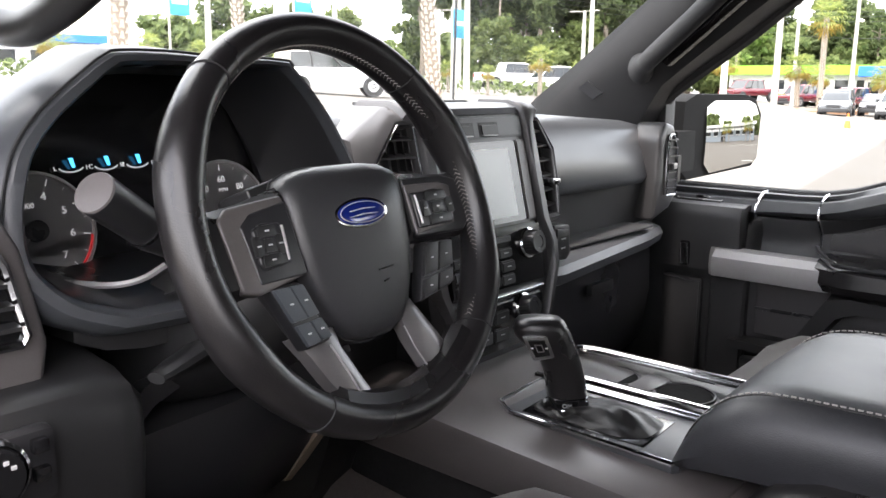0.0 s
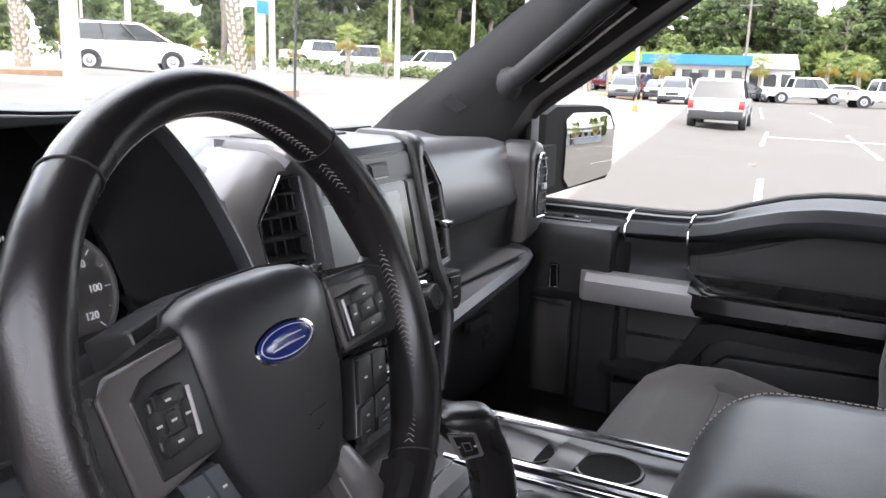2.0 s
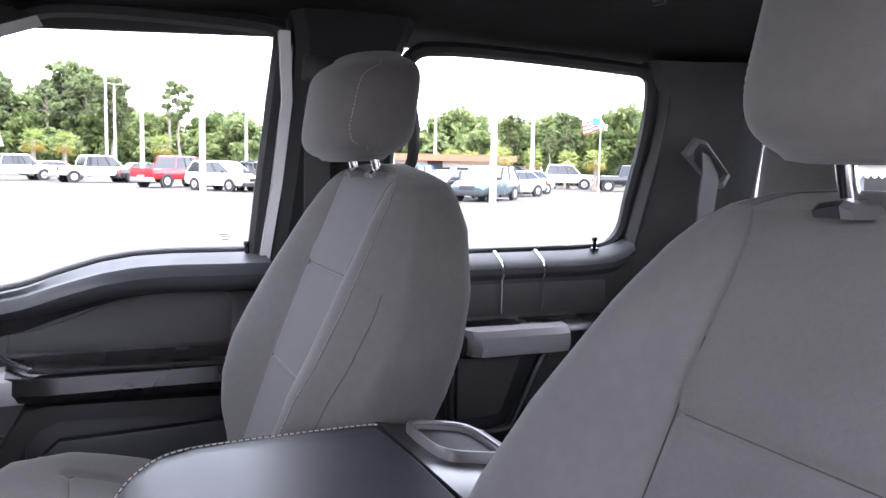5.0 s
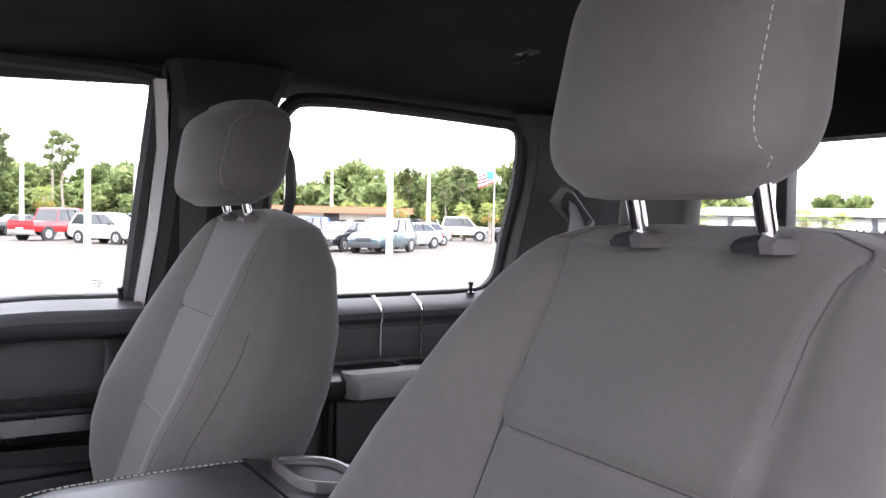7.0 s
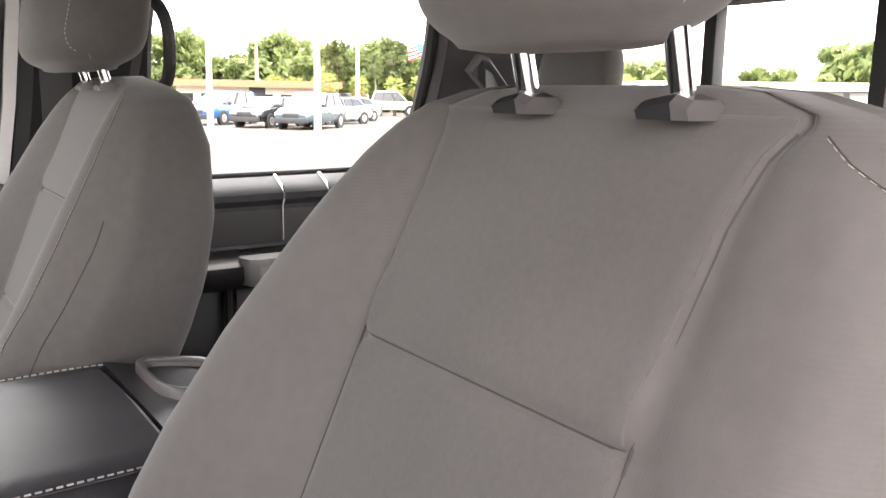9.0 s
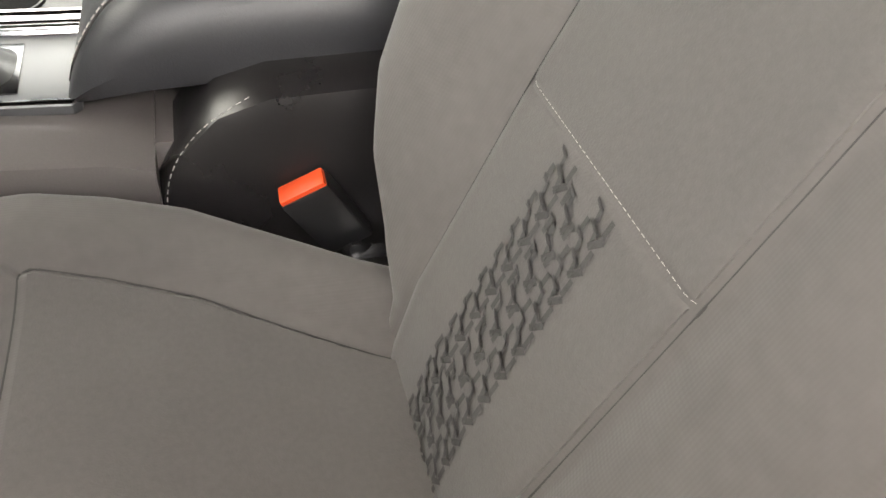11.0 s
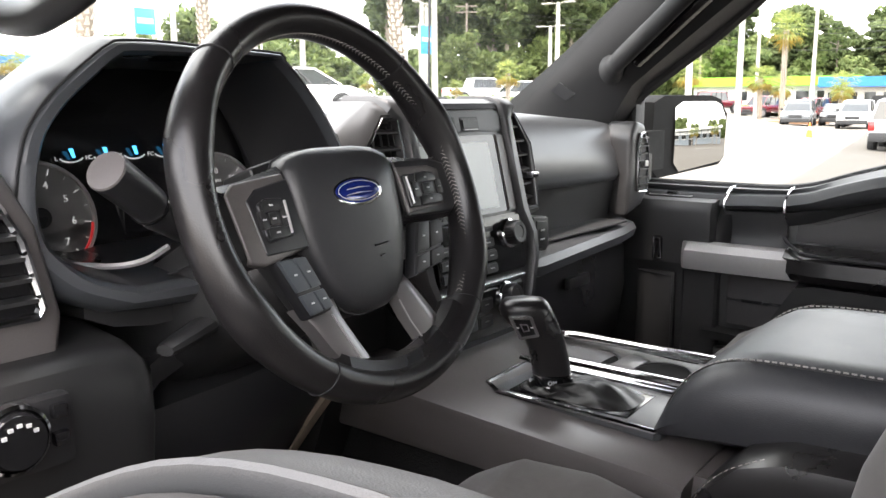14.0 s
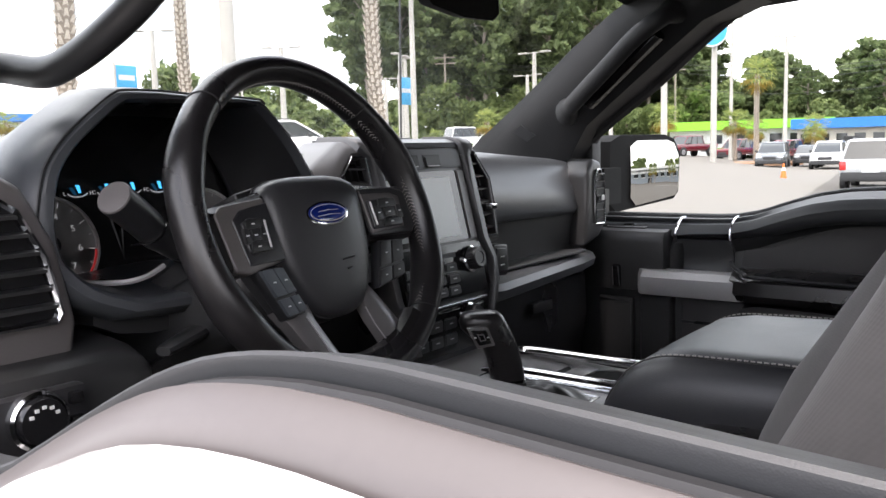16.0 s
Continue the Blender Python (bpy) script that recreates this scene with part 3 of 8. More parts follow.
    part("plate_edge", S(tube([(x, y, 1.3868) for x, y in ((0.782, 0.184), (0.782, 0.270), (0.788, 0.275), (0.816, 0.275), (0.822, 0.270), (0.822, 0.184), (0.816, 0.179), (0.788, 0.179))], 0.0009, 5, True)), M["pull"], d)
    part("window_switch", S(box(0.795, 0.811, 0.213, 0.238, 1.379, 1.393, 0.003)), M["gloss"], d)
    part("switch_tip", S(box(0.797, 0.810, 0.206, 0.214, 1.384, 1.392, 0.002)), M["chrome"], d)
    part("door_release", S(box(0.740, 0.756, 0.222, 0.244, 1.250, 1.302, 0.006)), M["gloss"], d)
    part("release_lever", S(tube([(0.7395, 0.222, 1.254), (0.7395, 0.226, 1.298), (0.7395, 0.240, 1.298), (0.7395, 0.238, 1.254)], 0.0016, 6, True)), M["chrome"], d)
    # flat panel ahead of the handle and the map pocket
    part("speaker_cover", S(box(0.756, 0.772, 0.195, 0.285, 1.02, 1.225, 0.008)), M["door"], d)
    part("cover_outline", S(tube([(0.755, 0.20, 1.03), (0.755, 0.20, 1.215), (0.755, 0.28, 1.222)], 0.0016, 5)), M["smooth"], d)
    box_l = prism([(0.08, 1.235), (-0.06, 1.235), (-0.06, 1.13), (0.08, 1.13)], "x", 0.752, 0.77, 0.005)
    part("lower_insert", S(box_l), M["door_in"], d)
    part("insert_rib", S(box(0.748, 0.756, -0.06, 0.08, 1.180, 1.186, 0.002)), M["smooth"], d)
    dg = bmesh.new()
    loft([[(0.765, 0.125, 1.118), (0.73, 0.125, 1.115), (0.73, 0.125, 1.098), (0.765, 0.125, 1.09)], [(0.765, 0.02, 1.118), (0.722, 0.02, 1.115), (0.722, 0.02, 1.098), (0.765, 0.02, 1.09)],
          [(0.765, 0.0, 1.132), (0.715, 0.0, 1.128), (0.715, -0.012, 1.104), (0.765, -0.012, 1.096)], [(0.765, -0.062, 1.238), (0.71, -0.062, 1.230), (0.71, -0.082, 1.198), (0.765, -0.082, 1.19)],
          [(0.765, -0.095, 1.244), (0.71, -0.095, 1.238), (0.71, -0.115, 1.212), (0.765, -0.115, 1.206)], [(0.765, -0.46, 1.236), (0.71, -0.46, 1.228), (0.71, -0.46, 1.20), (0.765, -0.46, 1.195)]], bm=dg)
    part("pocket_rim", S(dg), M["plastic"], d)
    part("map_pocket", S(prism([(0.09, 0.90), (0.10, 1.08), (-0.02, 1.09), (-0.11, 1.17), (-0.45, 1.18), (-0.45, 0.90)], "x", 0.735, 0.76, 0.008)), M["door"], d)
    part("lock_pin", F(lathe([(0, 0.010), (0.004, 0.010), (0.006, 0.0045), (0.020, 0.0045), (0.022, 0.0065), (0.028, 0.0065), (0.030, 0.003)], (0.818, -0.438, 1.464), (0, 0, 1), 10)), M["gloss"], d)
    # window frame of the door
    fr = []
    for z in (1.40, 1.50, 1.60, 1.70, 1.80, 1.875):
        fr.append((side_x(z) - 0.008, interp(z, (1.40, 1.60, 1.875), (-0.452, -0.465, -0.488)), z))
    part("rear_frame", F(tube(fr, 0.018, 8)), M["rubber"], d)
    top = spline([(side_x(1.60) - 0.01, 0.318, 1.595), (side_x(1.64) - 0.01, 0.262, 1.635), (0.775, 0.15, 1.712), (0.752, 0.04, 1.792), (0.738, -0.05, 1.850), (0.732, -0.14, 1.882), (0.732, -0.40, 1.882), (0.733, -0.488 if s > 0 else -0.66, 1.872)], 6)
    part("top_frame", S(tube(top, 0.017, 8)), M["rubber"], d)
    # outer skin
    skin = []
    for y in [0.36 - i * (0.845 if s > 0 else 0.99) / 40 for i in range(41)]:
        z = bz(y)
        xw = 0.845 if s > 0 else 0.796 + 0.030
        dn = 0.0 if s > 0 else 0.010
        z -= 0.9 * dn
        skin.append([(xw + dn, y, z - 0.006 - dn), (xw + 0.020 + dn, y, z - 0.007 - dn), (0.893, y, z - 0.05), (0.915, y, z - 0.13), (0.93, y, 1.16), (0.925, y, 0.95), (0.90, y, 0.72), (0.86, y, 0.72), (0.85, y, 1.0)])
    part("outer_skin", S(loft(skin)), M["white"], d, "white painted steel skin")
    mold = []
    for y in ys:
        z = bz(y)
        if s < 0:
            z -= 0.008
            xr = interp(y, (-0.28, -0.15), (0.794, 0.802)) + 0.012
            mold.append([(xr, y, z - 0.012), (xr + 0.0008, y, z - 0.004), (xr + 0.003, y, z - 0.0005), (xr + 0.007, y, z + 0.0008), (xr + 0.010, y, z - 0.0008), (xr + 0.014, y, z - 0.0045), (xr + 0.019, y, z - 0.009), (xr + 0.024, y, z - 0.015), (xr + 0.025, y, z - 0.021), (xr + 0.01, y, z - 0.026)])
            continue
        mold.append([(0.852, y, z + 0.002), (0.853, y, z + 0.011), (0.860, y, z + 0.013), (0.874, y, z + 0.006), (0.879, y, z - 0.012), (0.870, y, z - 0.016)])
    part("belt_moulding", S(loft(mold)), M["rubber"] if s > 0 else M["sill"], d, "satin outer belt moulding")
    if s > 0:
        g = []
        for y in (0.320, 0.262, 0.15, 0.04, -0.05, -0.2, -0.46):
            zt = interp(y, (-0.46, -0.2, -0.05, 0.04, 0.15, 0.262, 0.32), (1.885, 1.885, 1.852, 1.792, 1.712, 1.635, 1.595))
            zb = bz(y) - 0.01
            g.append([(side_x(zb) + 0.0, y, zb), (side_x(zt) - 0.0, y, zt), (side_x(zt) + 0.004, y, zt), (side_x(zb) + 0.004, y, zb)])
        gl = part("pane", loft(g), M["glass"], d)
        gl.visible_shadow = False
        bs = bmesh.new()
        for k in range(3):
            box(0.8345, 0.8350, -0.408 - 0.004 * (k % 2), -0.394 + 0.003 * k, 1.494 + k * 0.005, 1.4955 + k * 0.005, bm=bs)
        part("glass_mark", bs, M["ivory"], d, "faint etched mark on the glass")
    return d


for s in (1, -1):
    front_door(s)


def rear_door(s):
    side = "right" if s > 0 else "left"
    d = thing("rear_door_" + side, (s * 0.85, -0.70, 0.85), "black rear door trim with a silver pull handle, window shut", "door")
    S = lambda b: mirrored(b, s, -0.16, 0.0)
    ys = [-0.665 - i * 0.635 / 30 for i in range(31)]
    zb = lambda y: interp(y, (-1.30, -1.275, -1.24, -1.17, -0.6), (1.488, 1.470, 1.460, 1.456, 1.452))
    rings = []
    for y in ys:
        z = zb(y)
        rings.append([(0.842, y, z), (0.825, y, z + 0.002), (0.800, y, z - 0.010), (0.785, y, z - 0.017), (0.777, y, z - 0.027), (0.778, y, z - 0.040), (0.790, y, z - 0.052), (0.842, y, z - 0.055)])
    part("upper_pad", S(loft(rings)), M["door_pad"], d)
    rings = []
    for y in ys:
        z = zb(y)
        rings.append([(0.86, y, 0.85), (0.79, y, 0.86), (0.772, y, 1.0), (0.768, y, 1.26), (0.79, y, 1.31), (0.79, y, z - 0.05), (0.86, y, z - 0.04)])
    part("inner_panel", S(loft(rings)), M["door"], d)
    part("upper_insert", S(box(0.7885, 0.81, -1.23, -0.70, 1.325, 1.395, 0.006)), M["door_in"], d)
    arm = []
    for y in [-0.68 - i * 0.55 / 12 for i in range(13)]:
        arm.append([(0.79, y, 1.320), (0.71, y, 1.316), (0.692, y, 1.305), (0.69, y, 1.28), (0.70, y, 1.262), (0.79, y, 1.25)])
    part("armrest", S(loft(arm)), M["leather"], d)
    pull = []
    for y, k in ((-0.840, 0.0), (-0.847, 0.7), (-0.860, 1), (-1.045, 1), (-1.060, 0.9), (-1.067, 0.5)):
        pull.append([(0.71, y, 1.322), (0.70 - 0.03 * k, y, 1.320), (0.70 - 0.042 * k, y, 1.308), (0.70 - 0.044 * k, y, 1.285), (0.70 - 0.036 * k, y, 1.270), (0.71, y, 1.268)])
    part("pull_handle", S(loft(pull)), M["pull"], d, "satin silver pull handle")
    for y0 in (-0.968, -1.068):
        pts = [(x, y0 + (0.842 - x) * 0.06, zb(y0) + dz + 0.002) for x, dz in ((0.842, 0.001), (0.825, 0.002), (0.800, -0.010), (0.785, -0.017), (0.776, -0.028), (0.778, -0.042), (0.786, -0.056), (0.786, -0.125))]
        part("chrome_strip", S(tube(pts, 0.0026, 6)), M["chrome"], d, "thin bright strip")
    part("lower_insert", S(prism([(-0.85, 1.25), (-1.0, 1.25), (-0.95, 1.12), (-0.85, 1.12)], "x", 0.752, 0.77, 0.005)), M["door_in"], d)
    rim = spline([(0.745, -0.83, 1.255), (0.742, -0.832, 1.12), (0.735, -0.86, 1.10), (0.73, -0.95, 1.10), (0.728, -0.975, 1.13), (0.73, -1.03, 1.24), (0.74, -1.06, 1.255)], 5)
    part("pocket_rim", S(tube(rim, 0.009, 8)), M["plastic"], d)
    part("lock_pin", S(lathe([(0, 0.010), (0.004, 0.010), (0.006, 0.0045), (0.020, 0.0045), (0.022, 0.0065), (0.028, 0.0065), (0.030, 0.003)], (0.818, -1.215, 1.458), (0, 0, 1), 10)), M["gloss"], d)
    fr = spline([(side_x(1.44) - 0.008, -0.69, 1.43), (side_x(1.6) - 0.006, -0.700, 1.60), (0.765, -0.705, 1.76), (0.748, -0.735, 1.845), (0.738, -0.80, 1.864), (0.735, -1.0, 1.862), (0.735, -1.20, 1.854),
                 (0.738, -1.275, 1.847), (0.748, -1.300, 1.808), (0.775, -1.306, 1.70), (0.81, -1.300, 1.58), (0.83, -1.296, 1.505), (0.840, -1.270, 1.470), (0.843, -1.21, 1.463), (0.845, -1.00, 1.460), (0.845, -0.70, 1.457)], 5)
    part("window_frame", S(tube(fr, [0.015] * (len(fr) - 18) + [0.015 - 0.009 * min(1, k / 6) for k in range(18)], 8)), M["rubber"], d)
    g = []
    for y in (-0.69, -0.72, -0.76, -0.9, -1.1, -1.25, -1.285, -1.303):
        zt = interp(y, (-1.303, -1.285, -1.25, -0.76, -0.72, -0.69), (1.76, 1.84, 1.858, 1.862, 1.83, 1.75))
        zl = zb(y) - 0.01
        g.append([(side_x(zl), y, zl), (side_x(zt), y, zt), (side_x(zt) + 0.004, y, zt), (side_x(zl) + 0.004, y, zl)])
    gl = part("pane", S(loft(g)), M["glass"], d)
    gl.visible_shadow = False
    skin = []
    for y in (-0.50, -0.7, -0.9, -1.1, -1.30):
        z = zb(y)
        skin.append([(0.848, y, z - 0.01), (0.872, y, z - 0.012), (0.893, y, z - 0.05), (0.915, y, z - 0.13), (0.93, y, 1.16), (0.925, y, 0.95), (0.90, y, 0.72), (0.865, y, 0.72), (0.865, y, 1.0)])
    part("outer_skin", S(loft(skin)), M["white"], d, "white painted steel skin")
    return d


for s in (1, -1):
    rear_door(s)

# ---- dashboard ----
dash = thing("dashboard", (0, 0.5, 1.30), "black soft-touch dashboard with silver vent surrounds", "dashboard")
# long upper body, drawn across the cab
rings = []
for i in range(111):
    x = -0.825 + i * 1.65 / 110
    f = interp(x, (-0.825, -0.72, -0.66, -0.63, -0.285, -0.27, -0.17, 0.17, 0.22, 0.30, 0.66, 0.75, 0.825), (0.26, 0.20, 0.20, 0.38, 0.38, 0.25, 0.262, 0.262, 0.268, 0.277, 0.312, 0.318, 0.33))
    zt = interp(x, (-0.825, -0.7, -0.2, 0.0, 0.2, 0.68, 0.825), (1.53, 1.555, 1.578, 1.582, 1.575, 1.548, 1.525))
    bow = 0.14 * (x / 0.8) ** 2
    zlow = interp(x, (-0.3, -0.15, 0.15, 0.20, 0.60), (1.44, 1.42, 1.42, 1.438, 1.424))
    rings.append([(x, 0.76 - bow, 1.515), (x, 0.60 - bow * 0.6, 1.55), (x, 0.47, zt - 0.004), (x, f + 0.05, zt), (x, f + 0.018, zt - 0.006), (x, f + 0.004, zt - 0.022), (x, f - 0.004, zt - 0.05),
                  (x, f - 0.012, (zt + zlow) / 2), (x, f - 0.026, zlow + 0.015), (x, f - 0.018, zlow + 0.002), (x, f + 0.02, zlow), (x, 0.66, 1.40)])
part("upper_pad", loft(rings), M["dash_top"], dash, angle=60)
# a crease in the pad beside the instrument hood
part("pad_crease", tube(spline([(-0.262, 0.30, 1.592), (-0.258, 0.265, 1.588), (-0.262, 0.25, 1.565), (-0.268, 0.242, 1.53)], 5), 0.006, 8), M["dash_top"], dash)
# defroster strip at the windshield
part("defroster_vent", box(-0.55, 0.55, 0.545, 0.575, 1.556, 1.566, 0.003), M["smooth"], dash)
# lower body under the pad
rings = []
for i in range(21):
    x = -0.80 + i * 1.60 / 20
    f = interp(x, (-0.8, -0.64, -0.62, -0.29, -0.275, -0.2, 0.2, 0.25, 0.8), (0.17, 0.17, 0.30, 0.30, 0.20, 0.22, 0.22, 0.29, 0.30))
    rings.append([(x, f, 1.43), (x, f + 0.01, 1.34), (x, f + 0.03, 1.20), (x, f + 0.09, 1.05), (x, f + 0.15, 1.0), (x, 0.66, 1.0), (x, 0.66, 1.42)])
part("lower_body", loft(rings), M["plastic"], dash)
# shelf and closed glovebox on the passenger side
shelf = []
for x, y0 in ((0.195, 0.205), (0.22, 0.198), (0.40, 0.218), (0.60, 0.240), (0.70, 0.262), (0.735, 0.30)):
    shelf.append([(x, 0.36, 1.346), (x, y0 + 0.03, 1.340), (x, y0 + 0.008, 1.334), (x, y0, 1.322), (x, y0 + 0.006, 1.305), (x, y0 + 0.03, 1.295), (x, 0.36, 1.295)])
part("shelf", loft(shelf), M["dash"], dash)
part("shelf_mat", box(0.24, 0.62, 0.245, 0.34, 1.344, 1.349, 0.003), M["rubber"], dash)
gb = []
for x, y0 in ((0.225, 0.275), (0.70, 0.29)):
    gb.append([(x, y0, 1.285), (x, y0 - 0.004, 1.20), (x, y0 + 0.012, 1.10), (x, y0 + 0.04, 1.06), (x, y0 + 0.06, 1.06), (x, y0 + 0.06, 1.285)])
part("glovebox_door", loft(gb), M["smooth"], dash)
part("glovebox_latch", box(0.42, 0.50, 0.262, 0.276, 1.235, 1.258, 0.004), M["plastic"], dash)


def slats(parent, x0, x1, y, zs, depth=0.018, tilt=0.0, mt="smooth"):
    for z in zs:
        b = bmesh.new()
        loft([[(x, y, z - 0.0012), (x, y, z + 0.0012), (x, y + depth, z + 0.0012 + tilt), (x, y + depth, z - 0.0012 + tilt)] for x in (x0, x1)], bm=b)
        part("slat", b, M[mt], parent)


# passenger end pod with its own vent
pod = thing("side_vent", (0.70, 0.28, 1.36), "silver end pod with a black slatted air vent", "air vent", "air vents")
pp = [(0.650, 1.350), (0.722, 1.368), (0.750, 1.392), (0.748, 1.49), (0.728, 1.540), (0.690, 1.548), (0.664, 1.515), (0.660, 1.43)]
# darker copy of the vent paint stands in for shade at this end
part("surround", prism(pp, "y", 0.262, 0.33, 0.012, 3), M["vent_shaded"], pod, "satin silver surround")
hole = [(0.690, 1.400), (0.732, 1.398), (0.738, 1.41), (0.733, 1.49), (0.716, 1.522), (0.700, 1.522), (0.690, 1.500)]
part("vent_box", prism(hole, "y", 0.2595, 0.268, 0.0), M["rubber"], pod)
part("vent_rim", tube([(x, 0.2575, z) for x, z in hole], 0.0028, 6, True), M["chrome"], pod, "thin chrome rim")
slats(pod, 0.693, 0.732, 0.2545, [1.412 + k * 0.0165 for k in range(7)], 0.006, 0.002, "plastic")
part("vent_tab", box(0.706, 0.722, 0.249, 0.256, 1.452, 1.464, 0.002), M["pull"], pod)

# centre stack
stack = thing("centre_stack", (0, 0.2, 1.25), "black centre stack with blank touchscreen and control knobs", "dashboard panel")


def sy(z):
    """How far forward the stack's face stands at a height."""
    return interp(z, (1.24, 1.33, 1.4315, 1.59), (0.158, 0.160, 0.180, 0.218))


rings = []
for z, w in ((1.24, 0.120), (1.30, 0.128), (1.345, 0.135), (1.42, 0.128), (1.50, 0.126), (1.56, 0.126), (1.582, 0.124)):
    y = sy(z)
    rings.append([(-w, y + 0.012, z), (-w + 0.012, y, z), (w - 0.012, y, z), (w, y + 0.012, z), (w, 0.32, z), (-w, 0.32, z)])
part("panel", loft(rings), M["smooth"], stack)
top = []
for x, dy in ((-0.104, 0.004), (-0.09, 0.0), (0.0, -0.003), (0.09, 0.0), (0.104, 0.004)):
    top.append([(x, 0.212 + dy, 1.577), (x, 0.216 + dy, 1.585), (x, 0.232 + dy, 1.591), (x, 0.34, 1.592), (x, 0.34, 1.57)])
part("top_cap", loft(top), M["dash_top"], stack)
part("top_tray", box(-0.075, 0.075, 0.285, 0.345, 1.586, 1.5945, 0.003), M["rubber"], stack, "ribbed tray on top")


def stack_plate(name, x0, x1, z0, z1, mt, proud=0.004, b=0.002, parent=stack, label=""):
    t = bmesh.new()
    rr = []
    for x in (x0, x1):
        rr.append([(x, sy(z0) + 0.01, z0), (x, sy(z0) - proud, z0), (x, sy(z1) - proud, z1), (x, sy(z1) + 0.01, z1)])
    loft(rr, bm=t)
    bmesh.ops.recalc_face_normals(t, faces=t.faces)
    bmesh.ops.bevel(t, geom=t.edges[:], offset=b, segments=2, affect="EDGES")
    return part(name, t, M[mt], parent, label)


stack_plate("screen_bezel", -0.112, 0.078, 1.430, 1.540, "gloss", 0.003)
stack_plate("screen", -0.102, 0.058, 1.438, 1.530, "screen", 0.0045, 0.001, label="blank touchscreen with a pale reflection in its colour")
stack_plate("side_bezel", 0.080, 0.102, 1.430, 1.540, "console", 0.004, label="dark satin strip beside the screen")
stack_plate("upper_strip", -0.10, 0.10, 1.545, 1.574, "dash", 0.004)
for x0, x1 in ((-0.060, -0.014), (0.002, 0.040)):
    k = stack_plate("button", x0, x1, 1.549, 1.564, "plastic", 0.007)
    stack_plate("button_edge", x0 + 0.003, x1 - 0.003, 1.5480, 1.5495, "pull", 0.0078, 0.0005, k)
    stack_plate("button_frame", x0 - 0.003, x1 + 0.003, 1.5465, 1.5670, "rubber", 0.0045, 0.001, k)
# audio panel
stack_plate("audio_panel", -0.108, 0.104, 1.345, 1.426, "gloss", 0.005, 0.003)
slot = stack_plate("disc_slot", -0.075, 0.030, 1.405, 1.416, "plastic", 0.0065)
stack_plate("slot_line", -0.070, 0.026, 1.4100, 1.4112, "rubber", 0.0072, 0.0003, slot)
for r, (z0, z1) in enumerate(((1.386, 1.399), (1.368, 1.382), (1.350, 1.364))):
    for c in range(4):
        x0 = -0.100 + c * 0.0325
        k = stack_plate("button", x0, x0 + 0.030, z0, z1, "plastic" if (r, c) != (1, 3) else "smooth", 0.0075 if (r, c) != (1, 3) else 0.010)
        stack_plate("marking", x0 + 0.010, x0 + 0.019, (z0 + z1) / 2 - 0.0007, (z0 + z1) / 2 + 0.0007, "ivory", 0.0083 if (r, c) != (1, 3) else 0.0108, 0.0003, k)


def knob(name, x, z, r, parent, y=None, lab="black knob with a chrome ring"):
    y = (sy(z) if y is None else y)
    ax = (0, -1, 0.2)
    t = lathe([(0.0, r * 1.18), (0.006, r * 1.18), (0.007, r), (0.024, r * 0.95), (0.027, r * 0.86), (0.0268, r * 0.55), (0.0255, r * 0.5), (0.0254, r * 0.1)], (x, y, z), ax, 32)
    k = part(name, t, M["smooth"], parent, lab)
    part("knob_ring", lathe([(0.004, r * 1.24), (0.009, r * 1.22), (0.0105, r * 1.04), (0.009, r * 1.0)], (x, y, z), ax, 32), M["chrome"], k)
    grip = bmesh.new()
    d = Vector(ax).normalized()
    u = d.orthogonal().normalized()
    w = d.cross(u)
    for j in range(24):
        a = 2 * math.pi * j / 24
        e = u * math.cos(a) + w * math.sin(a)
        tube([Vector((x, y, z)) + e * r * 0.99 + d * 0.010, Vector((x, y, z)) + e * r * 0.95 + d * 0.023], 0.0007, 4, bm=grip)
    part("knob_ribs", grip, M["plastic"], k)
    return k


knob("volume_knob", 0.066, 1.398, 0.0175, stack)
stack_plate("climate_panel", -0.106, 0.090, 1.262, 1.330, "gloss", 0.005, 0.003)
for r in range(2):
    for c in range(3):
        x0, z0 = -0.098 + c * 0.036, 1.276 + r * 0.024
        k = stack_plate("button", x0, x0 + 0.033, z0, z0 + 0.018, "plastic", 0.0075)
        stack_plate("marking", x0 + 0.012, x0 + 0.021, z0 + 0.0085, z0 + 0.0097, "ivory", 0.0083, 0.0003, k)
knob("fan_knob", 0.040, 1.312, 0.0165, stack)
stack_plate("lower_trim", -0.11, 0.095, 1.335, 1.338, "chrome", 0.006, 0.001, label="thin bright trim line")
stack_plate("lower_trim", -0.11, 0.085, 1.250, 1.253, "chrome", 0.005, 0.001, label="thin bright trim line")
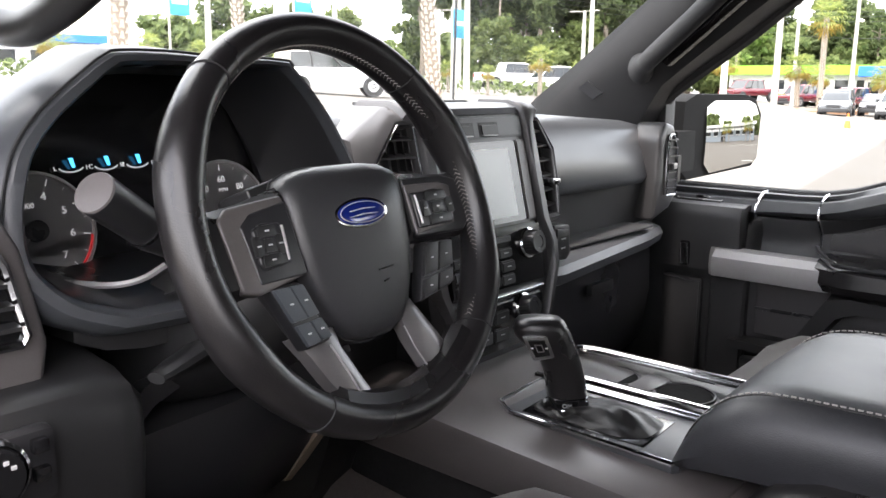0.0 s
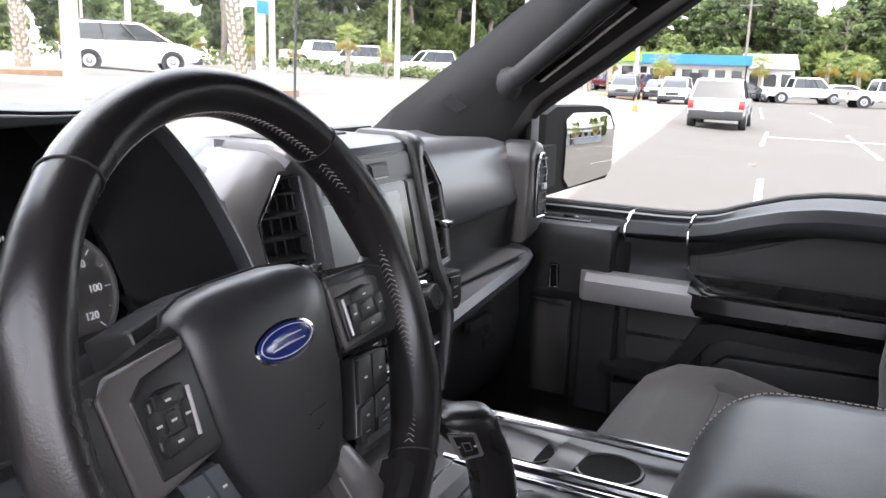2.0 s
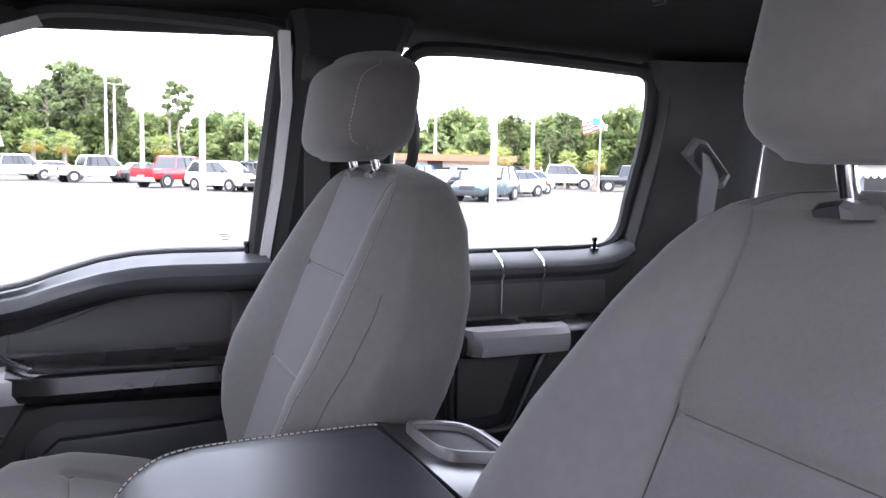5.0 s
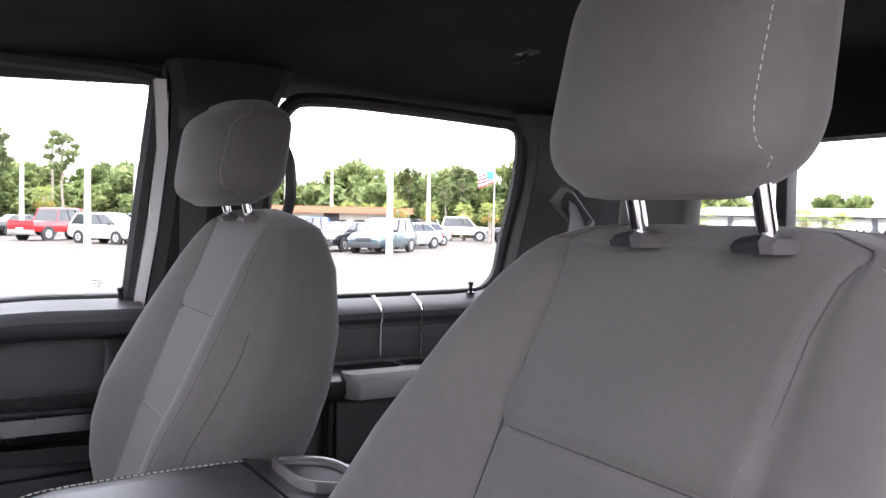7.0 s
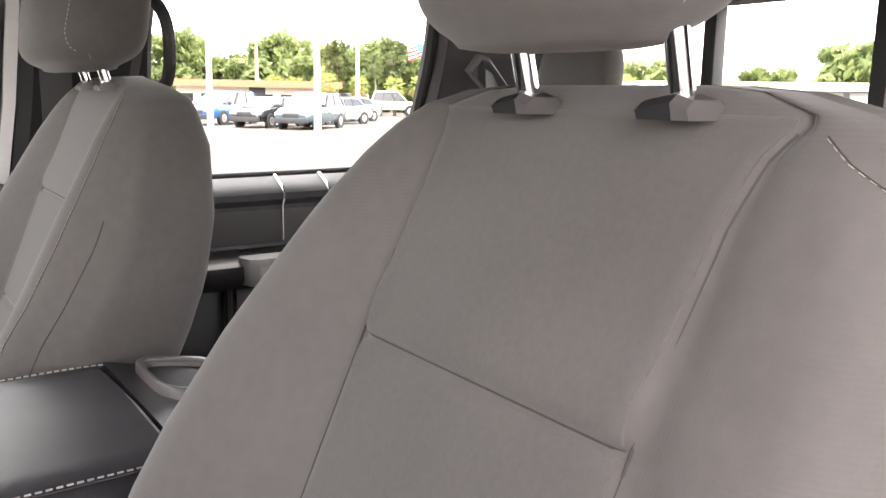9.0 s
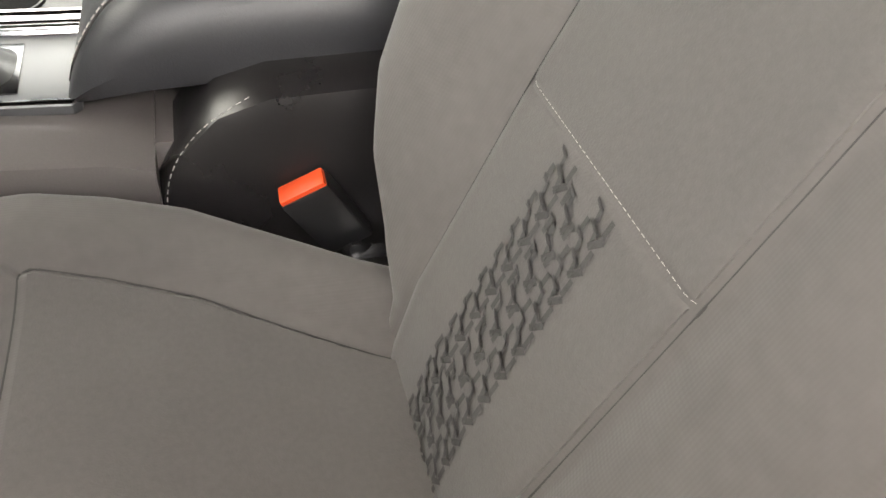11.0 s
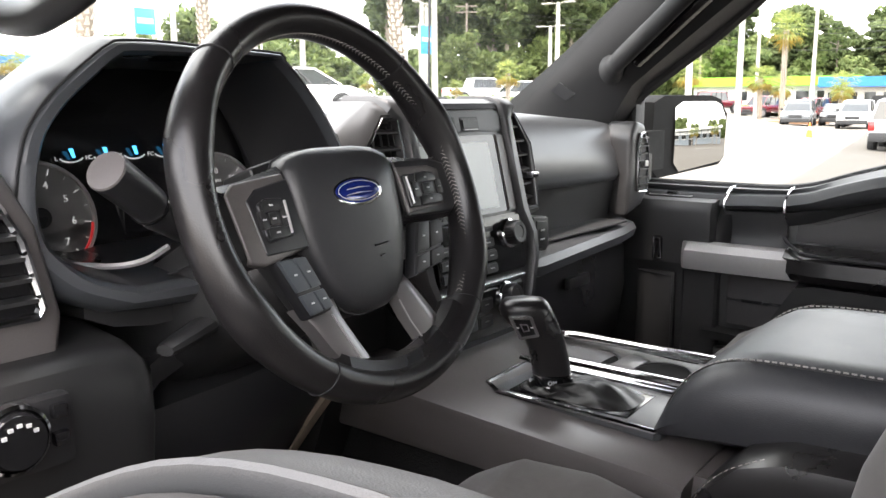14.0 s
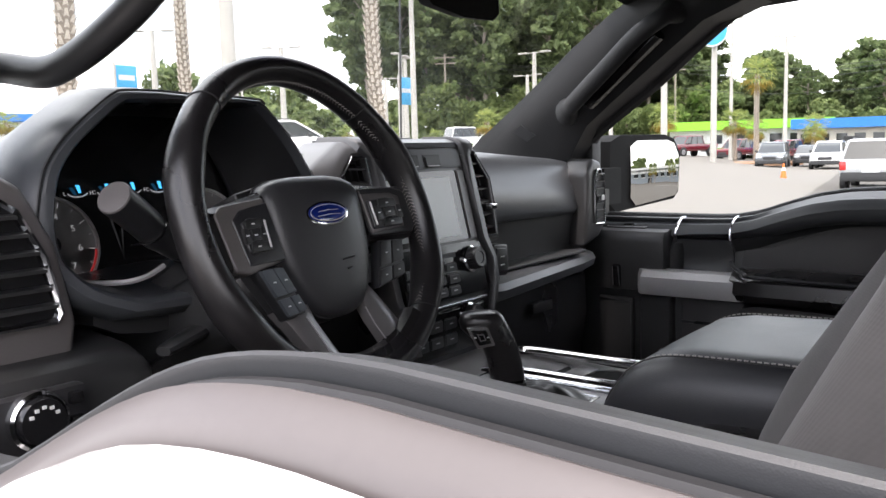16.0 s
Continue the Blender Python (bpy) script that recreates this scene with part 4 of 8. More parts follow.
# satin posts beside the screen, folded back over the top
for s in (-1, 1):
    rr = []
    for z, xa, xb in ((1.275, 0.086, 0.100), (1.31, 0.098, 0.113), (1.36, 0.118, 0.135), (1.395, 0.121, 0.138), (1.43, 0.105, 0.124), (1.50, 0.104, 0.123), (1.565, 0.104, 0.123)):
        y = sy(z) - 0.012
        rr.append([(s * xa, y + 0.03, z), (s * xa, y + 0.004, z), (s * (xa + 0.003), y, z), (s * (xb - 0.003), y + 0.001, z), (s * xb, y + 0.006, z), (s * xb, y + 0.03, z)])
    for y, z in ((0.206, 1.582), (0.215, 1.590), (0.235, 1.595), (0.29, 1.596)):
        rr.append([(s * 0.104, y + 0.02, z - 0.022), (s * 0.104, y, z - 0.004), (s * 0.107, y, z), (s * 0.138, y + 0.003, z), (s * 0.141, y + 0.004, z - 0.004), (s * 0.141, y + 0.02, z - 0.022)])
    # the right post takes the darker copy, shade put into its paint
    part("post", loft(rr), M["vent"] if s < 0 else M["vent_shaded"], stack, "satin grey post beside the screen", angle=50)
# switch block under the passenger vent
swb = part("switch_block", prism([(0.140, 1.360), (0.180, 1.356), (0.190, 1.365), (0.186, 1.410), (0.142, 1.414)], "y", 0.172, 0.26, 0.004), M["smooth"], stack)
part("switch_face", prism([(0.146, 1.367), (0.178, 1.364), (0.182, 1.369), (0.179, 1.404), (0.148, 1.407)], "y", 0.1695, 0.175, 0.002), M["plastic"], swb)
for z in (1.376, 1.390):
    part("marking", box(0.158, 0.170, 0.1688, 0.1702, z, z + 0.0022), M["ivory"], swb)


def stack_vent(s):
    v = thing("centre_vent", (s * 0.16, 0.2, 1.42), "black slatted air vent in a satin silver surround", "air vent", "air vents")
    S = lambda b: mirrored(b, s)
    vy = lambda x, z: sy(z) + 0.20 * (x - 0.125)
    inner = [(x, vy(x, z), z) for x, z in ((0.1255, 1.566), (0.150, 1.566), (0.188, 1.521), (0.174, 1.428), (0.1245, 1.430))]
    if s < 0:
        outer = [(0.123, 0.240, 1.588), (0.150, 0.250, 1.588), (0.222, 0.232, 1.552), (0.226, 0.206, 1.476), (0.196, 0.182, 1.392), (0.123, 0.176, 1.392)]
        front = [(0.1245, 0.216, 1.578), (0.154, 0.222, 1.577), (0.200, 0.211, 1.530), (0.200, 0.196, 1.470), (0.184, 0.184, 1.412), (0.1235, 0.176, 1.414)]
    else:
        outer = [(0.123, 0.240, 1.585), (0.150, 0.246, 1.582), (0.196, 0.236, 1.530), (0.196, 0.222, 1.480), (0.186, 0.205, 1.415), (0.123, 0.185, 1.415)]
        front = [(0.1245, 0.214, 1.576), (0.153, 0.220, 1.574), (0.193, 0.212, 1.526), (0.193, 0.201, 1.480), (0.181, 0.188, 1.420), (0.1235, 0.177, 1.420)]
    inner = inner[:3] + [(0.183, vy(0.183, 1.470), 1.470)] + inner[3:]
    rear = [(x, y + 0.06, z) for x, y, z in outer]
    edge = [tuple(Vector(a).lerp(Vector(b), 0.12) + Vector((0, -0.006, 0))) for a, b in zip(outer, front)]
    lip = [tuple(Vector(a).lerp(Vector(b), 0.55) + Vector((0, -0.004, 0))) for a, b in zip(front, inner)]
    deep = [(x, y + 0.014, z) for x, y, z in inner]
    # right surround is the same silver, coloured darker for its shaded side
    part("surround", S(loft([rear, outer, edge, front, lip, inner, deep], caps=False)), M["vent"] if s < 0 else M["vent_shaded"], v, "satin silver surround", angle=40)
    back = bmesh.new()
    back.faces.new([back.verts.new((x, y + 0.020, z)) for x, y, z in inner])
    bx = bmesh.ops.extrude_face_region(back, geom=back.faces[:])
    bmesh.ops.translate(back, verts=[e for e in bx["geom"] if isinstance(e, bmesh.types.BMVert)], vec=(0, 0.02, 0))
    part("vent_box", S(back), M["rubber"], v)
    part("vent_rim", S(tube([(x, y - 0.002, z) for x, y, z in inner], 0.0016, 6, True)), M["chrome"] if s < 0 else M["vent"], v, "thin bright rim")
    for k in range(6):
        z = 1.441 + k * 0.0215
        x0 = 0.127
        x1 = interp(z, (1.428, 1.521, 1.566), (0.174, 0.187, 0.150)) - 0.002
        t = bmesh.new()
        loft([[(x, vy(x, z) + 0.001, z - 0.0012), (x, vy(x, z) + 0.001, z + 0.0012), (x, vy(x, z) + 0.017, z + 0.0045), (x, vy(x, z) + 0.017, z + 0.0020)] for x in (x0, x1)], bm=t)
        part("slat", S(t), M["smooth"], v)
    for k in range(4):
        x = 0.1355 + k * 0.0125
        rr = [[(x - 0.0008, vy(x, z) + 0.010, z), (x + 0.0008, vy(x, z) + 0.010, z), (x + 0.0008, vy(x, z) + 0.021, z), (x - 0.0008, vy(x, z) + 0.021, z)] for z in (1.434, 1.556 - 0.012 * max(0, k - 1))]
        part("vane", S(loft(rr)), M["plastic"], v)
    part("vent_tab", S(box(0.138, 0.155, 0.172, 0.196, 1.4735, 1.4825, 0.002)), M["chrome"], v, "silver thumb tab")
    return v


for s in (-1, 1):
    stack_vent(s)

# ---- instrument cluster ----
clus = thing("instrument_cluster", (-0.43, 0.28, 1.43), "dark instrument cluster under a black hood with cyan gauges", "gauges")
hood_in = [(-0.560, 1.437), (-0.600, 1.452), (-0.623, 1.474), (-0.629, 1.492), (-0.626, 1.518), (-0.617, 1.544), (-0.606, 1.564), (-0.583, 1.587), (-0.551, 1.610), (-0.528, 1.6250), (-0.512, 1.629), (-0.448, 1.6305), (-0.362, 1.6305), (-0.346, 1.625), (-0.322, 1.590), (-0.308, 1.556), (-0.298, 1.52), (-0.292, 1.47), (-0.302, 1.44)]
cx, cz = -0.44, 1.53
hood_in = [(p.x, p.y) for p in spline([(x, z, 0) for x, z in hood_in + hood_in[:1]], 5)][:-1]


def hood_ring(grow, y0, up=0.0):
    out = []
    for x, z in hood_in:
        d = Vector((x - cx, z - cz))
        k = grow / d.length * (0.42 + 0.58 * max(0.0, -d.x / d.length) + 0.5 * max(0.0, -d.y / d.length))
        yy = y0 + interp(z, (1.44, 1.63), (-0.035, 0.035))
        out.append((x + d.x * k, yy, z + d.y * k + (up if z > 1.5 else 0)))
    return out


t = loft([hood_ring(-0.016, 0.29), hood_ring(-0.004, 0.175), hood_ring(0.0, 0.142), hood_ring(0.004, 0.136), hood_ring(0.012, 0.137), hood_ring(0.020, 0.145), hood_ring(0.025, 0.165), hood_ring(0.027, 0.22), hood_ring(0.020, 0.42, -0.055)], caps=False)
part("hood", t, M["dash_top"], clus, "black padded hood")
part("hood_lining", loft([hood_ring(-0.002, 0.15), hood_ring(-0.0175, 0.288)], caps=False), M["smooth"], clus)
part("hood_seam", tube([tuple(Vector(p) + Vector((0, -0.001, 0.001))) for p in hood_ring(0.0165, 0.1405)[8:66]], 0.0014, 6), M["rubber"], clus)
face = bmesh.new()
fr = [(x, interp(z, (1.42, 1.64), (0.272, 0.325)), z) for x, _, z in hood_ring(-0.012, 0.3)]
face.faces.new([face.verts.new(p) for p in fr])
ext = bmesh.ops.extrude_face_region(face, geom=face.faces[:])
bmesh.ops.translate(face, verts=[e for e in ext["geom"] if isinstance(e, bmesh.types.BMVert)], vec=(0, 0.02, 0))
part("face", face, M["gloss"], clus)


def fy(z):
    return interp(z, (1.42, 1.64), (0.272, 0.325)) - 0.003


def text(name, body, size, at, material, parent, rot=(90, 0, 0), label="", extrude=0.0004):
    cu = bpy.data.curves.new(name, "FONT")
    cu.body, cu.size, cu.extrude, cu.align_x, cu.align_y = body, size, extrude, "CENTER", "CENTER"
    tmp = bpy.data.objects.new("tmp", cu)
    scene.collection.objects.link(tmp)
    bpy.context.view_layer.update()
    me = bpy.data.meshes.new_from_object(tmp.evaluated_get(bpy.context.evaluated_depsgraph_get()))
    bpy.data.objects.remove(tmp)
    bm = bmesh.new()
    bm.from_mesh(me)
    bpy.data.meshes.remove(me)
    bmesh.ops.transform(bm, matrix=pose(*at, *rot), verts=bm.verts)
    return part(name, bm, material, parent, label, smooth=False)


def dial(x, z, r, labels, a0, a1, red_from=None, sub=2):
    tilt = 14
    g = part("gauge_ring", lathe([(0, r * 1.06), (0.004, r * 1.06), (0.004, r * 1.01), (0, r * 1.01)], (x, fy(z), z), (0, -1, 0.25), 40), M["pull"], clus, "thin silver gauge ring")
    ax = Vector((0, math.sin(radians(tilt)), math.cos(radians(tilt))))
    def at(a, q):
        return Vector((x, fy(z) - 0.001, z)) + Vector((math.cos(a), 0, 0)) * q + ax * math.sin(a) * q
    n = len(labels)
    for i in range((n - 1) * sub + 1):
        a = radians(a0 + (a1 - a0) * i / ((n - 1) * sub))
        big = i % sub == 0
        part("tick", tube([at(a, r * (0.84 if big else 0.90)), at(a, r * 0.96)], 0.0006 if big else 0.0004, 4), M["digit"], g)
    for i, s in enumerate(labels):
        a = radians(a0 + (a1 - a0) * i / (n - 1))
        p = at(a, r * 0.64)
        text("number", s, r * 0.19, p, M["digit"], g, (90 - tilt, 0, 0))
    if red_from is not None:
        pts = [at(radians(red_from + (a1 - red_from) * k / 8), r * 0.99) for k in range(9)]
        part("red_band", tube(pts, 0.0013, 4), M["red"], g, "red limit band")
    a = radians(a0 - 4)
    part("needle", tube([at(a, r * 0.1), at(a, r * 0.75)], 0.0012, 4), M["ivory"], g)
    part("needle_hub", lathe([(0, r * 0.2), (0.005, r * 0.19), (0.006, r * 0.1)], (x, fy(z), z), (0, -1, 0.25), 20), M["smooth"], g)
    return g


tach = dial(-0.555, 1.480, 0.052, ["0", "1", "2", "3", "4", "5", "6", "7"], 225, -48, -10)
text("caption", "x1000", 0.0070, (-0.562, fy(1.503) - 0.002, 1.503), M["digit"], tach, (76, 0, 0))
speed = dial(-0.350, 1.480, 0.050, ["0", "20", "40", "60", "80", "100", "120"], 225, -45)
text("caption", "MPH", 0.0055, (-0.350, fy(1.50) - 0.002, 1.50), M["digit"], speed, (76, 0, 0))
for k, (x, lo, hi) in enumerate(((-0.512, "L", "H"), (-0.477, "C", "H"), (-0.444, "E", "F"), (-0.408, "C", "H"))):
    z = 1.538
    arc = [(x + 0.0125 * math.cos(radians(a)), fy(z) - 0.001, z - 0.002 + 0.006 * math.sin(radians(a))) for a in range(200, 341, 20)]
    g = part("small_gauge", tube(arc, 0.0008, 4), M["digit"], clus, "small arc gauge")
    part("gauge_pointer", prism([(x - 0.0030, z + 0.0055), (x + 0.0010, z + 0.0055), (x + 0.0030, z - 0.0035), (x + 0.0002, z - 0.0035)], "y", fy(z) - 0.0035, fy(z) - 0.002), M["cyan"], g, "lit cyan pointer")
    text("letter", lo, 0.006, (x - 0.016, fy(z) - 0.002, z - 0.004), M["digit"], g, (76, 0, 0))
    text("letter", hi, 0.006, (x + 0.016, fy(z) - 0.002, z - 0.004), M["digit"], g, (76, 0, 0))
info = box(-0.47, -0.415, fy(1.47) - 0.001, fy(1.47) + 0.002, 1.455, 1.515)
disp = part("info_display", info, M["gloss"], clus, "dark message display")
for z in (1.470, 1.485, 1.50):
    part("text_bar", box(-0.462, -0.435, fy(z) - 0.004, fy(z) - 0.002, z, z + 0.002), M["smooth"], disp)
# lower sill of the cluster
sill = []
for x, dz in ((-0.60, 0.012), (-0.575, 0.0), (-0.54, -0.006), (-0.32, -0.006), (-0.30, 0.0)):
    sill.append([(x, 0.27, 1.452 + dz), (x, 0.15, 1.442 + dz), (x, 0.128, 1.432 + dz), (x, 0.13, 1.405 + dz), (x, 0.27, 1.40 + dz)])
part("sill", loft(sill), M["plastic"], clus)
part("sill_trim", tube(spline([(-0.575, 0.20, 1.449), (-0.55, 0.165, 1.448), (-0.53, 0.15, 1.452), (-0.51, 0.145, 1.462)], 5), 0.003, 6), M["pull"], clus)

# ---- driver's end of the dash ----
dv = thing("driver_side_vent", (-0.70, 0.12, 1.42), "black slatted air vent in a silver frame at the dash end", "air vent", "air vents")
vh = [(-0.745, 1.434), (-0.650, 1.434), (-0.646, 1.44), (-0.657, 1.49), (-0.678, 1.53), (-0.70, 1.545), (-0.745, 1.545)]
part("surround", prism([(-0.775, 1.405), (-0.635, 1.395), (-0.628, 1.43), (-0.642, 1.50), (-0.668, 1.55), (-0.70, 1.57), (-0.775, 1.57)], "y", 0.104, 0.22, 0.010, 3), M["console"], dv, "dark satin surround")
part("vent_box", prism(vh, "y", 0.1015, 0.112), M["gloss"], dv)
part("vent_rim", tube([(x, 0.0995, z) for x, z in vh], 0.0032, 6, True), M["chrome"], dv, "chrome rim")
for k in range(6):
    z = 1.448 + k * 0.0155
    x1 = interp(z, (1.44, 1.49, 1.53, 1.545), (-0.648, -0.659, -0.68, -0.70))
    b = bmesh.new()
    loft([[(x, 0.090, z - 0.0015), (x, 0.090, z + 0.0015), (x, 0.103, z + 0.003), (x, 0.103, z)] for x in (-0.743, x1 - 0.003)], bm=b)
    part("slat", b, M["plastic"], dv)
kb = thing("knee_panel", (-0.63, 0.1, 1.20), "black grained knee panel under the vent", "dashboard panel")
rings = []
for x, k in ((-0.79, 0.0), (-0.60, 0.0), (-0.583, 0.004), (-0.574, 0.014)):
    rings.append([(x, 0.18, 1.412 - k), (x, 0.10 + k, 1.404 - k), (x, 0.078 + k, 1.396 - k), (x, 0.068 + k, 1.380), (x, 0.066 + k, 1.34), (x, 0.085 + k, 1.20), (x, 0.13, 1.12), (x, 0.22, 1.12), (x, 0.22, 1.40)])
part("body", loft(rings), M["plastic"], kb)
part("panel_seam", tube([(-0.79, 0.0755, 1.27), (-0.60, 0.0755, 1.27), (-0.586, 0.0785, 1.27)], 0.0016, 6), M["rubber"], kb)
part("lower_pad", loft([[(x, 0.078, 1.255), (x, 0.070, 1.245), (x, 0.084, 1.145), (x, 0.10, 1.13), (x, 0.12, 1.14)] for x in (-0.785, -0.60)]), M["smooth"], kb, "smooth lower pad")
hp = thing("headlight_switch", (-0.69, 0.06, 1.35), "round chrome-ringed headlight switch on a black plate", "switch")
part("plate", box(-0.745, -0.650, 0.058, 0.076, 1.335, 1.387, 0.006), M["smooth"], hp)
hk = part("dial", lathe([(0, 0.021), (0.010, 0.020), (0.014, 0.018), (0.0142, 0.002)], (-0.695, 0.058, 1.366), (0, -1, 0.05), 30), M["gloss"], hp)
part("dial_ring", lathe([(0, 0.0245), (0.007, 0.0240), (0.009, 0.0215), (0.006, 0.0205)], (-0.695, 0.058, 1.366), (0, -1, 0.05), 30), M["chrome"], hp, "chrome ring")
for k in range(5):
    a = radians(150 - k * 30)
    part("marking", box(-0.695 + 0.012 * math.cos(a) - 0.0016, -0.695 + 0.012 * math.cos(a) + 0.0016, 0.0425, 0.0438, 1.3655 + 0.012 * math.sin(a), 1.368 + 0.012 * math.sin(a)), M["ivory"], hk)
for z in (1.352, 1.372):
    part("dimmer_wheel", box(-0.668, -0.657, 0.052, 0.060, z, z + 0.010, 0.002), M["gloss"], hp)

# ---- steering column ----
col = thing("steering_column", (-0.41, 0.2, 1.36), "black plastic steering column shroud with turn signal stalk", "steering column")
WC = Vector((-0.4177, 0.0084, 1.5044))
wy, wt = radians(2.95), radians(20.1)
WU = Vector((math.cos(wy), math.sin(wy), 0))
WV = Vector((-math.sin(wy) * math.sin(wt), math.cos(wy) * math.sin(wt), math.cos(wt)))
WN = WU.cross(WV)


def W(u, v, h=0.0):
    """A place on the steering wheel: across, up, towards the driver."""
    return WC + WU * u + WV * v + WN * h


rings = []
for h, wx, vt, vb in ((-0.035, 0.055, 0.035, -0.055), (-0.05, 0.072, 0.04, -0.075), (-0.10, 0.085, 0.035, -0.095), (-0.17, 0.10, 0.02, -0.11), (-0.24, 0.11, 0.0, -0.12)):
    ring = []
    for k in range(20):
        a = 2 * math.pi * k / 20
        c, s_ = math.cos(a), math.sin(a)
        r = 1 / (abs(c) ** 3 + abs(s_) ** 3) ** (1 / 3)
        v = (vt + vb) / 2 + (vt - vb) / 2 * s_ * r
        ring.append(W(wx * c * r, v, h))
    rings.append(ring)
part("shroud", loft(rings), M["plastic"], col)
part("shroud_seam", tube([W(-0.0735, -0.012, -0.05), W(-0.0865, -0.014, -0.10), W(-0.1015, -0.018, -0.17)], 0.0016, 6), M["rubber"], col)
st = [Vector((-0.478, 0.135, 1.462)), Vector((-0.535, 0.110, 1.492)), Vector((-0.562, 0.097, 1.512)), Vector((-0.599, 0.082, 1.537))]
stalk = part("turn_signal_stalk", tube([st[0], st[0].lerp(st[1], 0.5), st[1], st[1].lerp(st[2], 0.3), st[2], st[3]], [0.010, 0.0115, 0.0125, 0.0155, 0.016, 0.0165], 20), M["smooth"], col, "black turn signal stalk with grey end cap")
d = (st[3] - st[2]).normalized()
part("stalk_cap", lathe([(0, 0.0163), (0.0015, 0.0155), (0.002, 0.002)], st[3], d, 24), M["console"], stalk, "satin grey end cap")
part("stalk_ring", lathe([(0, 0.0168), (0.003, 0.0168)], st[2].lerp(st[1], 0.4), d, 24), M["gloss"], stalk)
part("tilt_lever", tube(spline([Vector((-0.475, 0.115, 1.400)), Vector((-0.53, 0.09, 1.395)), Vector((-0.565, 0.075, 1.392))], 4), [0.012, 0.013, 0.013, 0.013, 0.012, 0.012, 0.011, 0.010, 0.008], 10, flat=0.6), M["plastic"], col, "black tilt lever")
rings = []
for k in range(9):
    a = math.pi * k / 8
    rings.append([(-0.46 + 0.125 * math.cos(a), 0.17, 1.30 + 0.07 * math.sin(a)), (-0.46 + 0.115 * math.cos(a), 0.135, 1.31 + 0.075 * math.sin(a)), (-0.46 + 0.10 * math.cos(a), 0.14, 1.30 + 0.06 * math.sin(a)), (-0.46 + 0.11 * math.cos(a), 0.17, 1.29 + 0.06 * math.sin(a))])
part("lower_surround", loft(rings), M["smooth"], col)
kp = []
for x, k in ((-0.57, 0.0), (-0.45, 0.25), (-0.268, 1.0)):
    kp.append([(x, 0.17 + 0.01 * k, 1.33), (x, 0.135 + 0.040 * k, 1.32), (x, 0.13 + 0.053 * k, 1.28), (x, 0.17 + 0.075 * k, 1.16 + 0.035 * k), (x, 0.24 + 0.055 * k, 1.10 + 0.028 * k), (x, 0.28 + 0.03 * k, 1.12 + 0.015 * k), (x, 0.25 + 0.05 * k, 1.33)])
part("knee_cover", loft(kp), M["smooth"], col)
part("cover_edge", tube([(-0.262, 0.185, 1.268), (-0.262, 0.245, 1.195), (-0.262, 0.30, 1.125)], 0.012, 8, flat=0.5), M["edge"], col, "brown-grey raw panel edge")

# ---- steering wheel ----
sw = thing("steering_wheel", WC, "black leather four-spoke steering wheel with silver lower spokes", "steering wheel")
R = 0.1616
N = 96
rim_pts = [W(R * math.cos(2 * math.pi * k / N), R * math.sin(2 * math.pi * k / N)) for k in range(N)]
radii = []
for k in range(N):
    a = 360 * k / N
    grip = sum(math.exp(-((a - q) / 11) ** 2) for q in (24, 158, 209, 331))
    radii.append(0.0143 + 0.0018 * min(grip, 1))
rim = part("rim", tube(rim_pts, radii, 20, True, flat=1.32, up=tuple(WN)), M["leather"], sw, "black leather rim, worn shiny in places", angle=80)
for a in (49, 132, 236, 314):
    q = radians(a)
    c = W(R * math.cos(q), R * math.sin(q))
    er = WU * math.cos(q) + WV * math.sin(q)
    pts = [c + er * math.cos(b) * 0.0147 + WN * math.sin(b) * 0.0193 for b in (2 * math.pi * j / 20 for j in range(20))]
    part("rim_seam", tube(pts, 0.0007, 5, True), M["rubber"], rim)
stit = bmesh.new()
for a0, a1, side in ((-44, 12, 1.1), (12, 48, 0.85), (50, 131, 0.7), (133, 150, 0.8), (212, 234, 0.8)):
    for j in range(int((a1 - a0) / 1.6)):
        q = radians(a0 + j * 1.6)
        er = WU * math.cos(q) + WV * math.sin(q)
        et = -WU * math.sin(q) + WV * math.cos(q)
        c = WC + er * (R - 0.0143) + WN * 0.004
        tube([c - et * 0.0014 * side + WN * 0.004 * side + er * 0.0004, c + et * 0.0014 + WN * 0.0005, c - et * 0.0014 * side - WN * 0.004 * side], 0.00032, 4, bm=stit)
tagged(part("stitching", stit, M["thread"], rim), "fine pale stitching round the inside", kind="stuff")


def wheel_plate(name, poly, h0, h1, mt, parent=sw, label="", bev=0.003, seg=3):
    bm = loft([[W(u, v, h0) for u, v in poly], [W(u, v, h1) for u, v in poly]])
    bmesh.ops.recalc_face_normals(bm, faces=bm.faces)
    if bev:
        bmesh.ops.bevel(bm, geom=bm.edges[:], offset=bev, segments=seg, affect="EDGES", profile=0.6)
    return part(name, bm, M[mt], parent, label)


def inset(poly, d):
    """A polygon drawn in towards its middle by about d metres."""
    cu, cv = sum(p[0] for p in poly) / len(poly), sum(p[1] for p in poly) / len(poly)
    out = []
    for u, v in poly:
        r = math.hypot(u - cu, v - cv)
        out.append((u + (cu - u) * d / r, v + (cv - v) * d / r))
    return out


half = [(0.0, 0.0505), (0.025, 0.0505), (0.048, 0.048), (0.063, 0.042), (0.0695, 0.032), (0.0695, 0.012), (0.0675, -0.010), (0.0645, -0.032), (0.056, -0.055), (0.044, -0.077), (0.030, -0.091), (0.015, -0.0965), (0.0, -0.0970)]
hub = half + [(-u, v) for u, v in reversed(half[1:-1])]
rings = []
